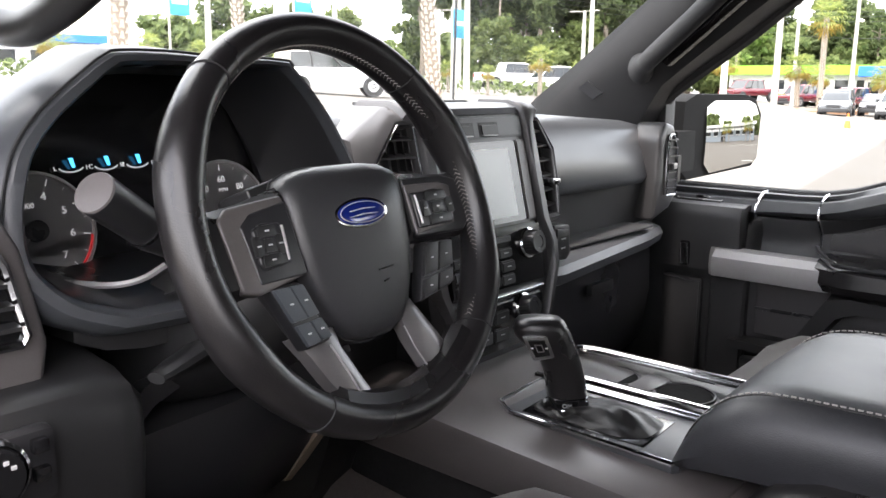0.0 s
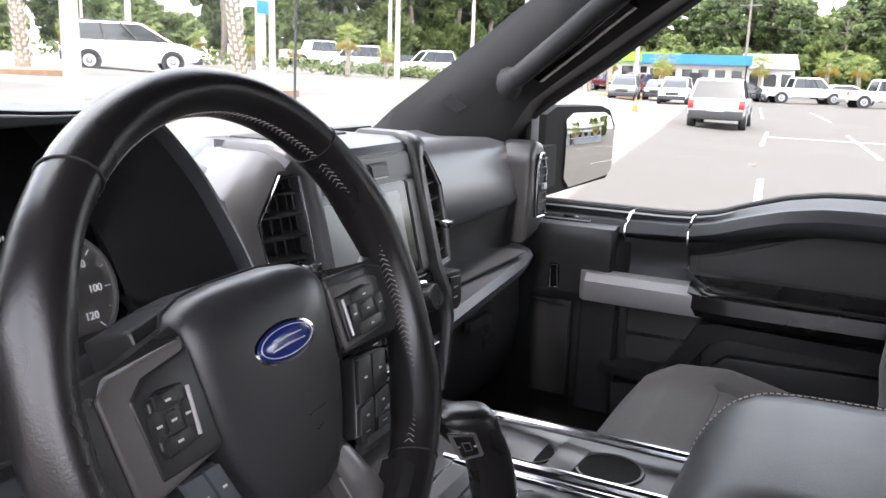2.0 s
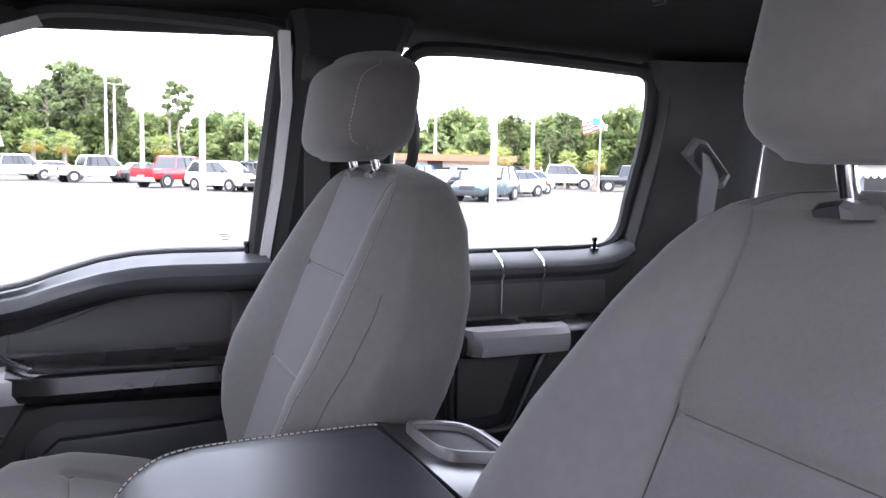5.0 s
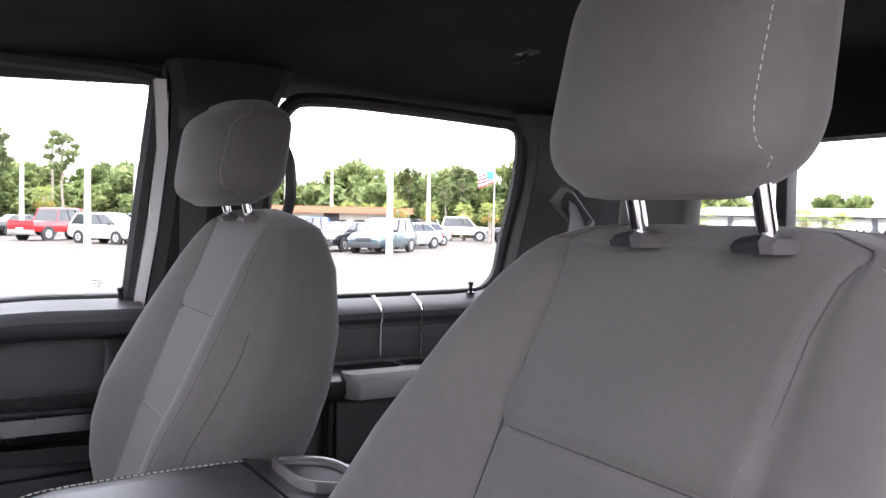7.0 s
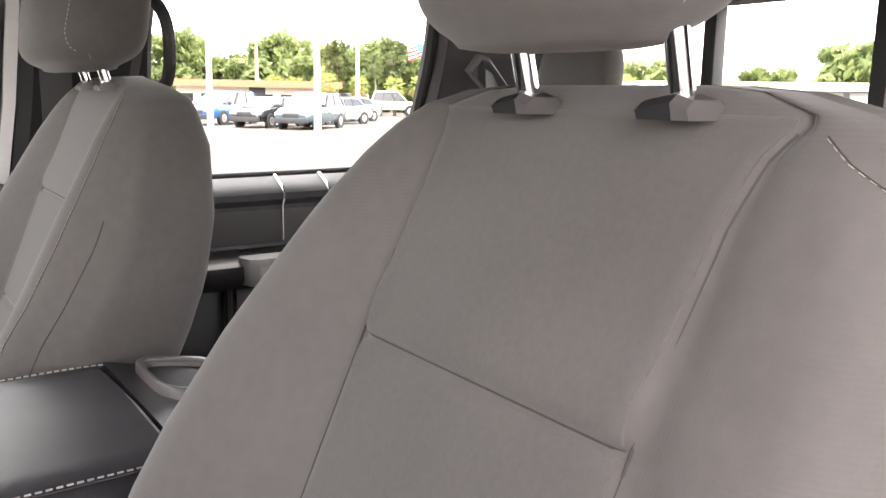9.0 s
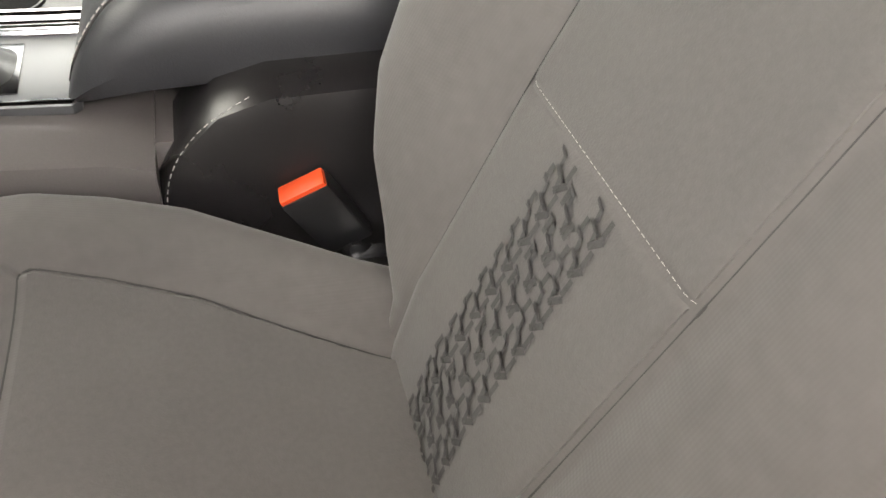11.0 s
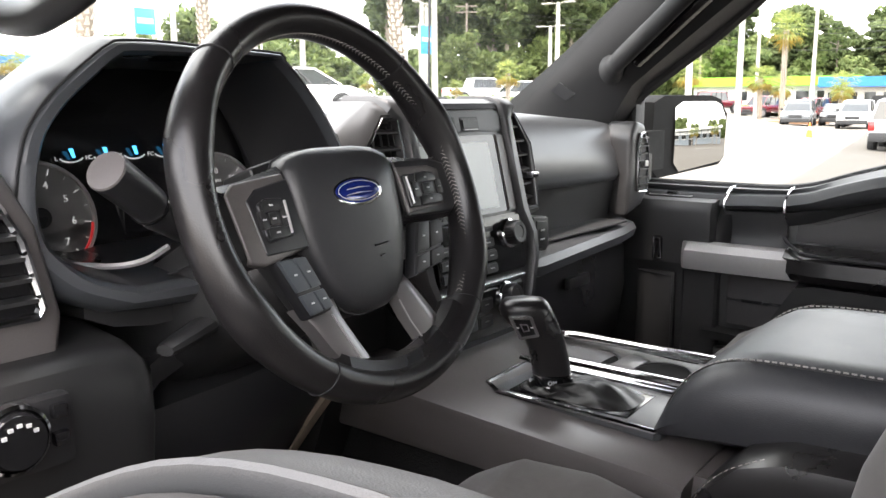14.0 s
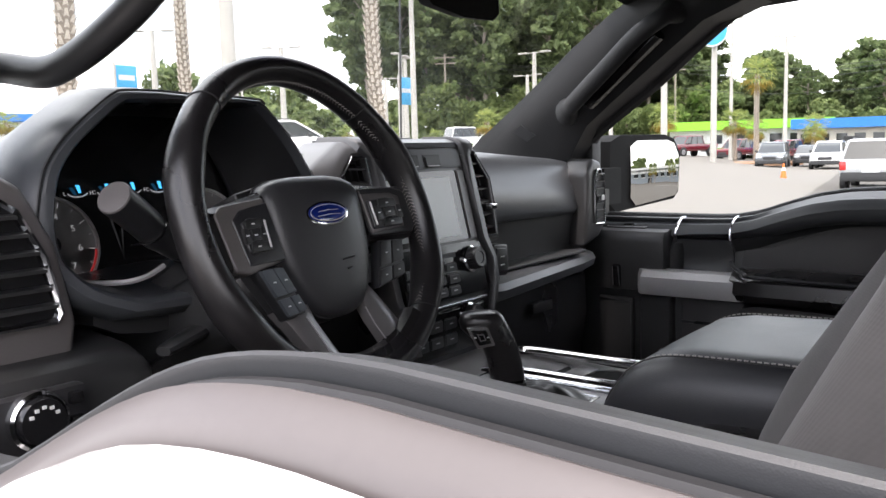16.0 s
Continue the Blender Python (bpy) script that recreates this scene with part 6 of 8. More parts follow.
def front_seat(x0, lift=0.0, lean=0.0, drop=0.0, head=0.0, size=1.0, rise=0.0):
    c = thing("front_seat", (x0, -0.30, 0.83), "charcoal cloth bucket seat with grey insert and headrest", "seat", "front seats")
    # cushion
    def edge_u(v):
        return interp(v, (0.0, 0.1, 0.35, 0.62), (0.42, 0.45, 0.54, 0.60))

    def cushion(u, v):
        """u across -1 to 1, v from the back (0) to the front (1)."""
        y = -0.40 + 0.44 * v
        w = interp(v, (0, 0.12, 0.26, 0.38, 0.5, 0.8, 0.95, 1), (0.165, 0.186, 0.218, 0.245, 0.254, 0.250, 0.228, 0.20))
        z = interp(v, (0, 0.3, 0.62, 0.80, 0.92, 1.0), (1.118, 1.146, 1.176, 1.180, 1.162, 1.12)) + rise
        a = abs(u)
        z += 0.030 * math.exp(-((a - 0.78) / 0.20) ** 2) * interp(v, (0, 0.6, 0.85, 1), (1, 0.9, 0.45, 0.0))
        z -= 0.055 * max(0, (a - 0.80) / 0.20) ** 2
        z -= 0.006 * math.exp(-((a - edge_u(v)) / 0.020) ** 2) * interp(v, (0.62, 0.66), (1, 0))
        z -= 0.006 * math.exp(-((v - 0.62) / 0.011) ** 2) * (a < 0.615)
        return Vector((x0 + w * u, y, z))
    rings = []
    us = [-1 + 2 * i / 128 for i in range(129)]
    for j in range(91):
        v = j / 90
        ring = [cushion(u, v) for u in us]
        w = ring[-1].x - x0
        y = ring[0].y
        back_y = y - 0.03 * max(0, v - 0.9) / 0.1
        ring += [Vector((x0 + w + 0.012, y, ring[-1].z - 0.04)), Vector((x0 + w + 0.006, back_y, 1.02)), Vector((x0, back_y, 1.0)), Vector((x0 - w - 0.006, back_y, 1.02)), Vector((x0 - w - 0.012, y, ring[0].z - 0.04))]
        rings.append(ring)
    last = rings[-1]
    rings.append([p + Vector((0, 0.012, -0.03 if i < 129 else -0.01)) for i, p in enumerate(last)])
    rings.append([p + Vector((0, 0.004, -0.085 if i < 129 else -0.01)) for i, p in enumerate(last)])
    part("cushion", loft(rings), M["fabric"], c, angle=70)
    ins = []
    for j in range(48):
        v = 0.02 + 0.585 * j / 47
        e_ = edge_u(v) - 0.030
        top = [cushion(-e_ + 2 * e_ * i / 40, v) + Vector((0, 0, 0.0008)) for i in range(41)]
        ins.append(top + [p - Vector((0, 0, 0.010)) for p in (top[-1], top[0])])
    part("cushion_insert", loft(ins), M["fabric_in"], c, "grey woven centre panel", angle=70)
    for sd in (-1, 1):
        part("seam", tube([cushion(sd * edge_u(v), v) + Vector((0, 0, 0.0003)) for v in (0.02 + 0.60 * k / 40 for k in range(41))], 0.0009, 5), M["seam"], c)
    part("seam", tube([cushion(-0.60 + 1.20 * k / 40, 0.62) + Vector((0, 0, 0.0003)) for k in range(41)], 0.0009, 5), M["seam"], c)
    # backrest and headrest lean and drop as one
    ca, sa = math.cos(radians(lean)), math.sin(radians(lean))

    def B(bm):
        for v in bm.verts:
            dy, dz = v.co.y + 0.38, v.co.z - 1.10
            v.co.y, v.co.z = -0.38 + dy * ca + dz * sa, 1.10 + dz * ca - dy * sa - drop
        return bm

    def crease(z):
        return interp(z, (1.10, 1.34, 1.48, 1.52, 1.57, 1.60, 1.615, 1.625), (0.088, 0.100, 0.102, 0.100, 0.096, 0.100, 0.110, 0.126))

    def back(u, z):
        """u across: the insert spans -0.5 to 0.5, the bolsters the rest."""
        inner = u * x0 < 0
        w = interp(z, (1.08, 1.14, 1.18, 1.22, 1.26, 1.30, 1.34, 1.40, 1.46, 1.54, 1.585, 1.605, 1.618, 1.627), (0.100, 0.110, 0.136, 0.188, 0.238, 0.270, 0.287, 0.291, 0.275, 0.232, 0.200, 0.176, 0.148, 0.115))
        if not inner:
            w -= interp(z, (1.18, 1.30, 1.46, 1.60), (0.0, 0.040, 0.046, 0.010) if x0 < 0 else (-0.006, 0.016, 0.018, 0.012))
        a = abs(u)
        c_ = min(crease(z) + (interp(z, (1.34, 1.48, 1.55), (0.0, 0.006, 0.016)) if inner else interp(z, (1.50, 1.56, 1.60), (-0.002, 0.007, 0.011))), 0.86 * w)
        x = a / 0.5 * c_ if a <= 0.5 else c_ + (a - 0.5) / 0.5 * (w - c_)
        q = max(0.0, (x - c_) / (w - c_))
        y = seat_y(z)
        bol = interp(z, (1.10, 1.17, 1.21, 1.25, 1.30, 1.36, 1.45, 1.56, 1.62, 1.64), (0.0, 0.004, 0.026, 0.056, 0.076, 0.080, 0.062, 0.036, 0.012, 0.006))
        if not inner:
            bol *= 0.15 if x0 < 0 else 0.95
        y += bol * math.sin(math.pi * min(1.0, q * 1.25) * 0.5) ** 1.3 * (1 - 0.35 * q)
        y -= interp(z, (1.10, 1.45, 1.58, 1.634), (0.085, 0.080, 0.045, 0.006)) * max(0.0, (q - 0.45) / 0.55) ** 2.4
        if x0 < 0 and not inner:
            y -= 0.024 * q ** 1.6 * interp(z, (1.25, 1.42, 1.52, 1.60), (0.2, 1.0, 0.9, 0.3))
            y -= 0.004 * math.exp(-((q - 0.06) / 0.10) ** 2) * (a > 0.5)
        y -= 0.0025 * math.exp(-((x - c_) / 0.005) ** 2)
        if a <= 0.5:
            y -= 0.0035 * math.exp(-((z - 1.482) / 0.0045) ** 2)
            y += 0.003 * math.exp(-((z - 1.502) / 0.016) ** 2)
            y -= 0.0012 * math.exp(-((z - 1.342) / 0.003) ** 2)
        y -= 0.012 * max(0.0, (z - 1.585) / 0.05) ** 2
        return Vector((x0 + math.copysign(x, u), y, z))
    zs = [1.085 + (1.627 - 1.085) * k / 120 for k in range(121)]
    bu = [-1 + 2 * i / 80 for i in range(81)]
    rings = []
    for z in zs:
        ring = [back(u, z) for u in bu]
        w = ring[-1].x - x0
        dep = interp(z, (1.08, 1.28, 1.38, 1.47, 1.545, 1.60, 1.615, 1.627), (0.15, 0.172, 0.165, 0.150, 0.124, 0.088, 0.062, 0.035))
        yb, ye = seat_y(z) - dep, ring[-1].y
        for k in range(1, 14):
            q = math.pi * k / 14
            ring.append(Vector((x0 + w * math.copysign(abs(math.cos(q)) ** 0.32, math.cos(q)), ye + (min(yb, ye - 0.012) - ye) * math.sin(q) ** 0.42, z)))
        rings.append(ring)
    rings.append([p + (Vector((x0, p.y, p.z)) - p) * 0.35 + Vector((0, -0.004, 0.003)) for p in rings[-1]])
    part("backrest", B(loft(rings)), M["fabric"], c, angle=75)
    for z0, z1 in ((1.135, 1.3395), (1.3445, 1.4795), (1.4845, 1.617)):
        ins = []
        for j in range(34):
            z = z0 + (z1 - z0) * j / 33
            front = [back(-0.488 + 0.976 * i / 60, z) + Vector((0, 0.0004 + 0.0016 * (abs(i - 30) / 30) ** 10, 0)) for i in range(61)]
            ins.append(front + [p - Vector((0, 0.008, 0)) for p in (front[-1], front[0])])
        part("back_insert", B(loft(ins)), M["fabric_in"], c, "grey woven back panel", angle=75)
    part("seam", B(tube([back(0.502, 1.11 + 0.42 * k / 50) + Vector((0, 0.0002, 0)) for k in range(51)], 0.0006, 5)), M["seam"], c)
    part("seam", B(tube([back(-0.507, 1.11 + 0.50 * k / 90) + Vector((0, 0.0017, 0)) for k in range(91)], 0.0009, 5)), M["seam"], c)
    part("fold", B(tube([back(-0.49 + 0.98 * k / 30, 1.482) - Vector((0, 0.0003, 0)) for k in range(31)], 0.0009, 5)), M["seam"], c, "sewn fold across the back")
    part("fold", B(dashes([back(-0.49 + 0.98 * k / 60, 1.342) + Vector((0, 0.0004, 0)) for k in range(61)], 0.003, 0.002, 0.00022)), M["thread"], c, "pale sewn line")
    for sd in (-1,):
        ue = (0.78, 0.84, 0.86, 0.86, 0.86) if x0 > 0 else (0.86, 0.92, 0.94, 0.86, 0.68)
        edge = [back(sd * interp(z, (1.16, 1.40, 1.55, 1.592, 1.612), ue), z) + Vector((0, 0.0008, 0)) for z in (1.17 + 0.44 * k / 90 for k in range(91))]
        part("bolster_stitching", B(dashes(edge, 0.0030, 0.0022, 0.00022)), M["thread"], c, "pale bolster stitching")
        part("bolster_seam", B(tube([p + Vector((sd * 0.0008, -0.0008, 0)) for p in edge], 0.0003, 5)), M["seam"], c)
        if x0 < 0:
            continue
        edge = [back(sd * 0.985, z) + Vector((sd * 0.001, -0.004, 0)) for z in (1.20 + 0.36 * k / 50 for k in range(51))]
        part("bolster_stitching", B(dashes(edge, 0.0045, 0.0030, 0.00035)), M["thread"], c, "pale bolster stitching")
        part("side_fold", B(tube([back(sd * interp(k, (0, 40), (0.90, 0.94)), 1.22 + 0.26 * k / 40) + Vector((0, 0.0002, 0)) for k in range(41)], 0.0006, 5)), M["seam"], c)
    # tyre tread printed on the lower panel: rows of interlocked hooks
    tp = bmesh.new()

    def stroke(pts, wd):
        q = [back((x / crease(z)) * 0.5, z) + Vector((0, 0.0016, 0)) for x, z in pts]
        for a, b in zip(q, q[1:]):
            d = (b - a).normalized()
            n = d.cross(Vector((0, 1, 0))).normalized() * wd
            tp.faces.new([tp.verts.new(p) for p in (a - n - d * wd * 0.7, a + n - d * wd * 0.7, b + n + d * wd * 0.7, b - n + d * wd * 0.7)])
    for k in range(12):
        z = 1.140 + k * 0.0170
        for col_, fl in ((-0.024, 1), (0.0, -1), (0.024, 1)):
            zc_ = z + (0.0085 if fl < 0 else 0.0)
            if zc_ > 1.345 - 0.018:
                continue
            for m_ in (1, -1):
                stroke([(col_ + m_ * 0.0100, zc_ + 0.0055 * m_ + 0.004), (col_ + m_ * 0.0040, zc_ + 0.0075 * m_), (col_ + m_ * 0.0022, zc_ + 0.0015 * m_), (col_ - m_ * 0.0045, zc_ - 0.0010 * m_)], 0.0019)
            stroke([(col_ - 0.0085 * fl, zc_ + 0.001), (col_ - 0.0085 * fl, zc_ + 0.008)], 0.0019)
            stroke([(col_ + 0.0085 * fl, zc_ - 0.001), (col_ + 0.0085 * fl, zc_ - 0.008)], 0.0019)
    if lean:
        tp.free()
    else:
        part("printed_tread", B(tp), M["print_"], c, "dark printed tyre tread pattern", smooth=False)
    # headrest
    rings = []
    for k in range(31):
        q = k / 30
        z = 1.640 + lift + 0.155 * q / size ** 0.6
        w = 0.095 * size * (1 - 0.26 * abs(2 * q - 1) ** 6) * interp(q, (0, 0.3, 1), (0.97, 1.0, 0.95))
        dep = 0.047 * size ** 1.6 * (1 - 0.45 * abs(2 * q - 1) ** 6)
        yc = -0.558 - 0.030 * q + head
        ring = []
        for j in range(56):
            a = 2 * math.pi * j / 56
            cc, ss = math.cos(a), math.sin(a)
            e = 1 / (abs(cc) ** 3.4 + abs(ss) ** 3.4) ** (1 / 3.4)
            ring.append(Vector((x0 + w * cc * e, yc + dep * ss * e + 0.010 * (1 - (cc * e) ** 2) * (ss > 0) * ss, z)))
        rings.append(ring)
    for g, dz in ((0.93, 0.005), (0.78, 0.008), (0.45, 0.010)):
        cen = Vector((x0, -0.588 + head, 0))
        rings.append([Vector((cen.x + (p.x - cen.x) * g, cen.y + (p.y - cen.y) * g, p.z + dz)) for p in rings[30]])
    cen = Vector((x0, -0.558 + head, 0))
    for g, dz in ((0.93, -0.004), (0.75, -0.006)):
        rings.insert(0, [Vector((cen.x + (p.x - cen.x) * g, cen.y + (p.y - cen.y) * g, 1.640 + lift + dz)) for p in rings[0]])
    hr = part("headrest", B(loft(rings)), M["fabric"], c, "charcoal cloth headrest", angle=75)
    for s in (-1, 1):
        ln = []
        for r in rings[4:32]:
            fr_ = sorted((p.x - x0, p.y) for p in r[1:28])
            xt = max(min(s * 0.0865 * size, fr_[-2][0]), fr_[1][0])
            ln.append(Vector((x0 + xt, interp(xt, [p[0] for p in fr_], [p[1] for p in fr_]) + 0.0008, r[0].z)))
        part("headrest_stitching", B(dashes(ln, 0.0032, 0.0024, 0.00035)), M["thread"], hr, "pale stitching")
        part("headrest_seam", B(tube([p + Vector((-s * 0.0035, -0.0004, 0)) for p in ln], 0.0007, 5)), M["seam"], hr)
        xp = x0 - 0.014 + s * 0.052
        part("post", B(tube([(xp, -0.575, 1.622), (xp, -0.562 + head, 1.66 + lift)], 0.0062, 14)), M["chrome"], c, "chrome headrest post")
        for nm, mt, ds, lb in (("post_guide", "smooth", (0.016, 0.012, -0.003), "black angular post guide"), ("guide_button", "silver", (-0.0035, -0.010, -0.013), "silver-grey release button")):
            cap = [[(xp + dx, y_, 1.614) for y_ in (-0.587, -0.563)] + [(xp + dx, y_, 1.6265 - 0.28 * abs(dx) + dz2) for y_, dz2 in ((-0.561, -0.004), (-0.566, 0.0), (-0.584, 0.0), (-0.589, -0.004))] for dx in ds]
            part(nm, B(loft(cap)), M[mt], c, lb, angle=25)
    # base
    part("base", box(x0 - 0.22, x0 + 0.22, -0.40, -0.02, 0.90, 1.01, 0.015), M["plastic"], c)
    part("side_valance", box(x0 - 0.262, x0 - 0.245, -0.44, -0.06, 0.98, 1.10, 0.008), M["plastic"], c)
    part("side_valance", box(x0 + 0.245, x0 + 0.258, -0.44, -0.06, 0.98, 1.08, 0.006), M["plastic"], c)
    for sx in (-0.18, 0.18):
        part("rail", box(x0 + sx - 0.02, x0 + sx + 0.02, -0.45, 0.0, 0.83, 0.90, 0.005), M["silver"], c)
    part("recliner_hinge", box(x0 + 0.188, x0 + 0.208, -0.425, -0.352, 1.132, 1.143, 0.004), M["chrome"], c)
    return c


front_seat(-0.43, 0.012, 0.0, 0.0, rise=0.018)
front_seat(0.43, 0.004, 4.0, 0.004, -0.004, 1.22, -0.018)

bk = thing("belt_buckle", (-0.17, -0.33, 1.05), "black seat belt buckle with an orange-red button", "buckle")
bmr = Matrix.Translation((-0.217, -0.318, 1.199)) @ Euler((radians(-14), radians(30), radians(82))).to_matrix().to_4x4()
bx_ = box(-0.021, 0.021, -0.010, 0.010, -0.075, 0.0, 0.004)
bmesh.ops.transform(bx_, matrix=bmr, verts=bx_.verts)
part("housing", bx_, M["plastic"], bk)
b2 = box(-0.0195, 0.0195, -0.0085, 0.0085, -0.005, 0.0035, 0.002)
bmesh.ops.transform(b2, matrix=bmr, verts=b2.verts)
part("button", b2, M["buckle"], bk, "orange-red release button")
part("stalk", tube([bmr @ Vector((0, 0, -0.07)), Vector((-0.235, -0.385, 1.04))], 0.009, 8), M["rubber"], bk)

# rear bench
rs = thing("rear_bench", (0, -1.20, 0.83), "charcoal cloth rear bench seat with headrests", "bench seat")
rings = []
for i in range(33):
    x = -0.68 + 1.36 * i / 32
    e = 0.02 * (abs(x) / 0.68) ** 6
    rings.append([(x, -0.93 - e, 1.12 - e), (x, -0.905 - e, 1.09), (x, -0.92, 1.0), (x, -1.30, 1.0), (x, -1.36, 1.10), (x, -1.22, 1.135 - e), (x, -1.05, 1.155 - e - 0.006 * (i in (11, 21)))])
part("cushion", loft(rings), M["fabric"], rs)
rings = []
for i in range(33):
    x = -0.68 + 1.36 * i / 32
    e = 0.03 * (abs(x) / 0.68) ** 6
    rings.append([(x, -1.21, 1.10), (x, -1.26, 1.25), (x, -1.33 - e, 1.48 - e), (x, -1.35 - e, 1.525 - e), (x, -1.39, 1.53 - e), (x, -1.43, 1.50 - e), (x, -1.44, 1.10)])
part("backrest", loft(rings), M["fabric"], rs)
for x, hh in ((-0.38, 0.20), (0.0, 0.09), (0.38, 0.20)):
    rings = []
    for k in range(21):
        q = k / 20
        w = 0.094 * (1 - 0.42 * abs(2 * q - 1) ** 5)
        rings.append([Vector((x + w * cc, -1.36 - 0.02 * q + 0.035 * ss, 1.532 + hh * q)) for cc, ss in ((math.copysign(abs(math.cos(a)) ** 0.6, math.cos(a)), math.copysign(abs(math.sin(a)) ** 0.6, math.sin(a))) for a in (2 * math.pi * j / 24 for j in range(24)))])
    part("headrest", loft(rings), M["fabric"], rs)

# ---- floor mat, pedals ----
solid("tunnel_side", loft([[(-0.20, y, z), (-0.165, y, z + 0.012), (-0.165, y, 0.96), (-0.221, y, 0.975 + 0.05 * max(0, y - 0.1)), (-0.222, y, z - 0.03)] for y, z in ((-0.02, 1.075), (0.10, 1.080), (0.20, 1.085), (0.28, 1.090), (0.33, 1.108), (0.46, 1.14))]), M["carpet_g"], "grey carpeted side of the gearbox hump", "floor", "structure")
solid("tunnel_foot", loft([[(-0.19, y, 0.985), (-0.165, y, 0.985), (-0.165, y, 0.835), (-0.245, y, 0.835), (-0.212, y, 0.95)] for y in (-0.02, 0.2, 0.46)]), M["carpet"], "black carpet foot of the gearbox hump", "floor", "structure")
mt_ = thing("paper_floor_mat", (-0.36, 0.42, 0.835), "cream disposable paper floor mat with a dark printed border", "floor mat")
rings = []
for i in range(25):
    y = 0.20 + 0.24 * i / 24
    rings.append([(-0.60 + 0.345 * j / 20, y, 0.860 + 0.010 * math.sin(9 * y + j * 0.35) + 0.006 * math.sin(j * 0.9)) for j in range(21)] + [(-0.255, y, 0.842), (-0.60, y, 0.842)])
part("sheet", loft(rings), M["paper"], mt_)
for pts in ([(-0.275, 0.20), (-0.275, 0.415)], [(-0.59, 0.415), (-0.275, 0.415)]):
    ln = [(pts[0][0] + (pts[1][0] - pts[0][0]) * k / 16, pts[0][1] + (pts[1][1] - pts[0][1]) * k / 16) for k in range(17)]
    z = lambda x, y: 0.8625 + 0.010 * math.sin(9 * y + (x + 0.60) / 0.01725 * 0.35) + 0.006 * math.sin((x + 0.60) / 0.01725 * 0.9)
    part("printed_border", tube([(x, y, z(x, y)) for x, y in ln], 0.005, 6, flat=0.3), M["ink"], mt_)
part("text_bar", tube([(-0.345, 0.345, 0.868), (-0.318, 0.352, 0.8685)], 0.0022, 5, flat=0.25), M["ink"], mt_)
for k, (xa, xb) in enumerate(((-0.33, -0.29), (-0.36, -0.30))):
    part("fold_line", tube([(xa, 0.375 - 0.03 * k, 0.8668), (xb, 0.30 - 0.04 * k, 0.8675)], 0.0006, 4), M["edge"], mt_)
pd = thing("brake_pedal", (-0.36, 0.52, 1.02), "black rubber brake pedal on a steel arm", "pedal", "pedals")
part("pad", box(-0.41, -0.31, 0.50, 0.52, 0.98, 1.05, 0.006), M["rubber"], pd)
part("arm", tube([(-0.36, 0.525, 1.02), (-0.36, 0.60, 1.20), (-0.36, 0.60, 1.34)], 0.011, 8), M["silver"], pd)
pd2 = thing("accelerator_pedal", (-0.22, 0.52, 0.98), "long black accelerator pedal", "pedal", "pedals")
part("pad", box(-0.245, -0.195, 0.50, 0.52, 0.92, 1.06, 0.008), M["rubber"], pd2)
part("arm", tube([(-0.22, 0.52, 1.03), (-0.22, 0.60, 1.25)], 0.009, 8), M["rubber"], pd2)

# ---- passenger side mirror ----
mi = thing("side_mirror", (0.95, 0.33, 1.41), "black folding door mirror with a chamfered glass", "mirror")
rings = []
prof = [(0.945, 1.405), (1.165, 1.428), (1.185, 1.448), (1.190, 1.555), (1.165, 1.592), (1.13, 1.602), (0.96, 1.602), (0.925, 1.585), (0.918, 1.43)]
mcx, mcz = 1.06, 1.50
for g, y in ((0.99, 0.292), (1.0, 0.300), (1.0, 0.36), (0.95, 0.40), (0.80, 0.43), (0.5, 0.445)):
    rings.append([(mcx + (x - mcx) * g, y + (x - mcx) * -0.30, mcz + (z - mcz) * g) for x, z in prof])
part("housing", loft(rings), M["housing"], mi)
gl = [(mcx + 0.026 + (x - mcx) * 0.69, 0.281 + (0.026 + (x - mcx) * 0.69) * -0.30 + 0.030 * (z - mcz), mcz + (z - mcz) * 0.85) for x, z in prof]
gc = sum((Vector(p) for p in gl), Vector()) / len(gl)
gn_ = Vector((-0.287, -0.957, 0.034)).normalized()


def glass_ring(pts, centre, g, r, back_):
    out = []
    for p in pts:
        d = (Vector(p) - centre) * g
        out.append(centre + d - gn_ * (d.length_squared / (2 * r) + back_))
    return out


fine = [Vector(p).lerp(Vector(q), k / 4) for p, q in zip(gl, gl[1:] + gl[:1]) for k in range(4)]
part("mirror_glass", loft([glass_ring(fine, gc, g, 1.25, h) for g, h in ((1.0, 0.006), (1.0, 0.0), (0.85, 0.0), (0.7, 0.0), (0.5, 0.0), (0.3, 0.0), (0.1, 0.0))]), M["mirror"], mi, "clear convex mirror glass", angle=40)
part("arm", loft([[(x, y, z) for y, z in ((0.31, 1.43), (0.38, 1.43), (0.38, 1.52), (0.31, 1.52))] for x in (0.845, 0.94)]), M["housing"], mi)

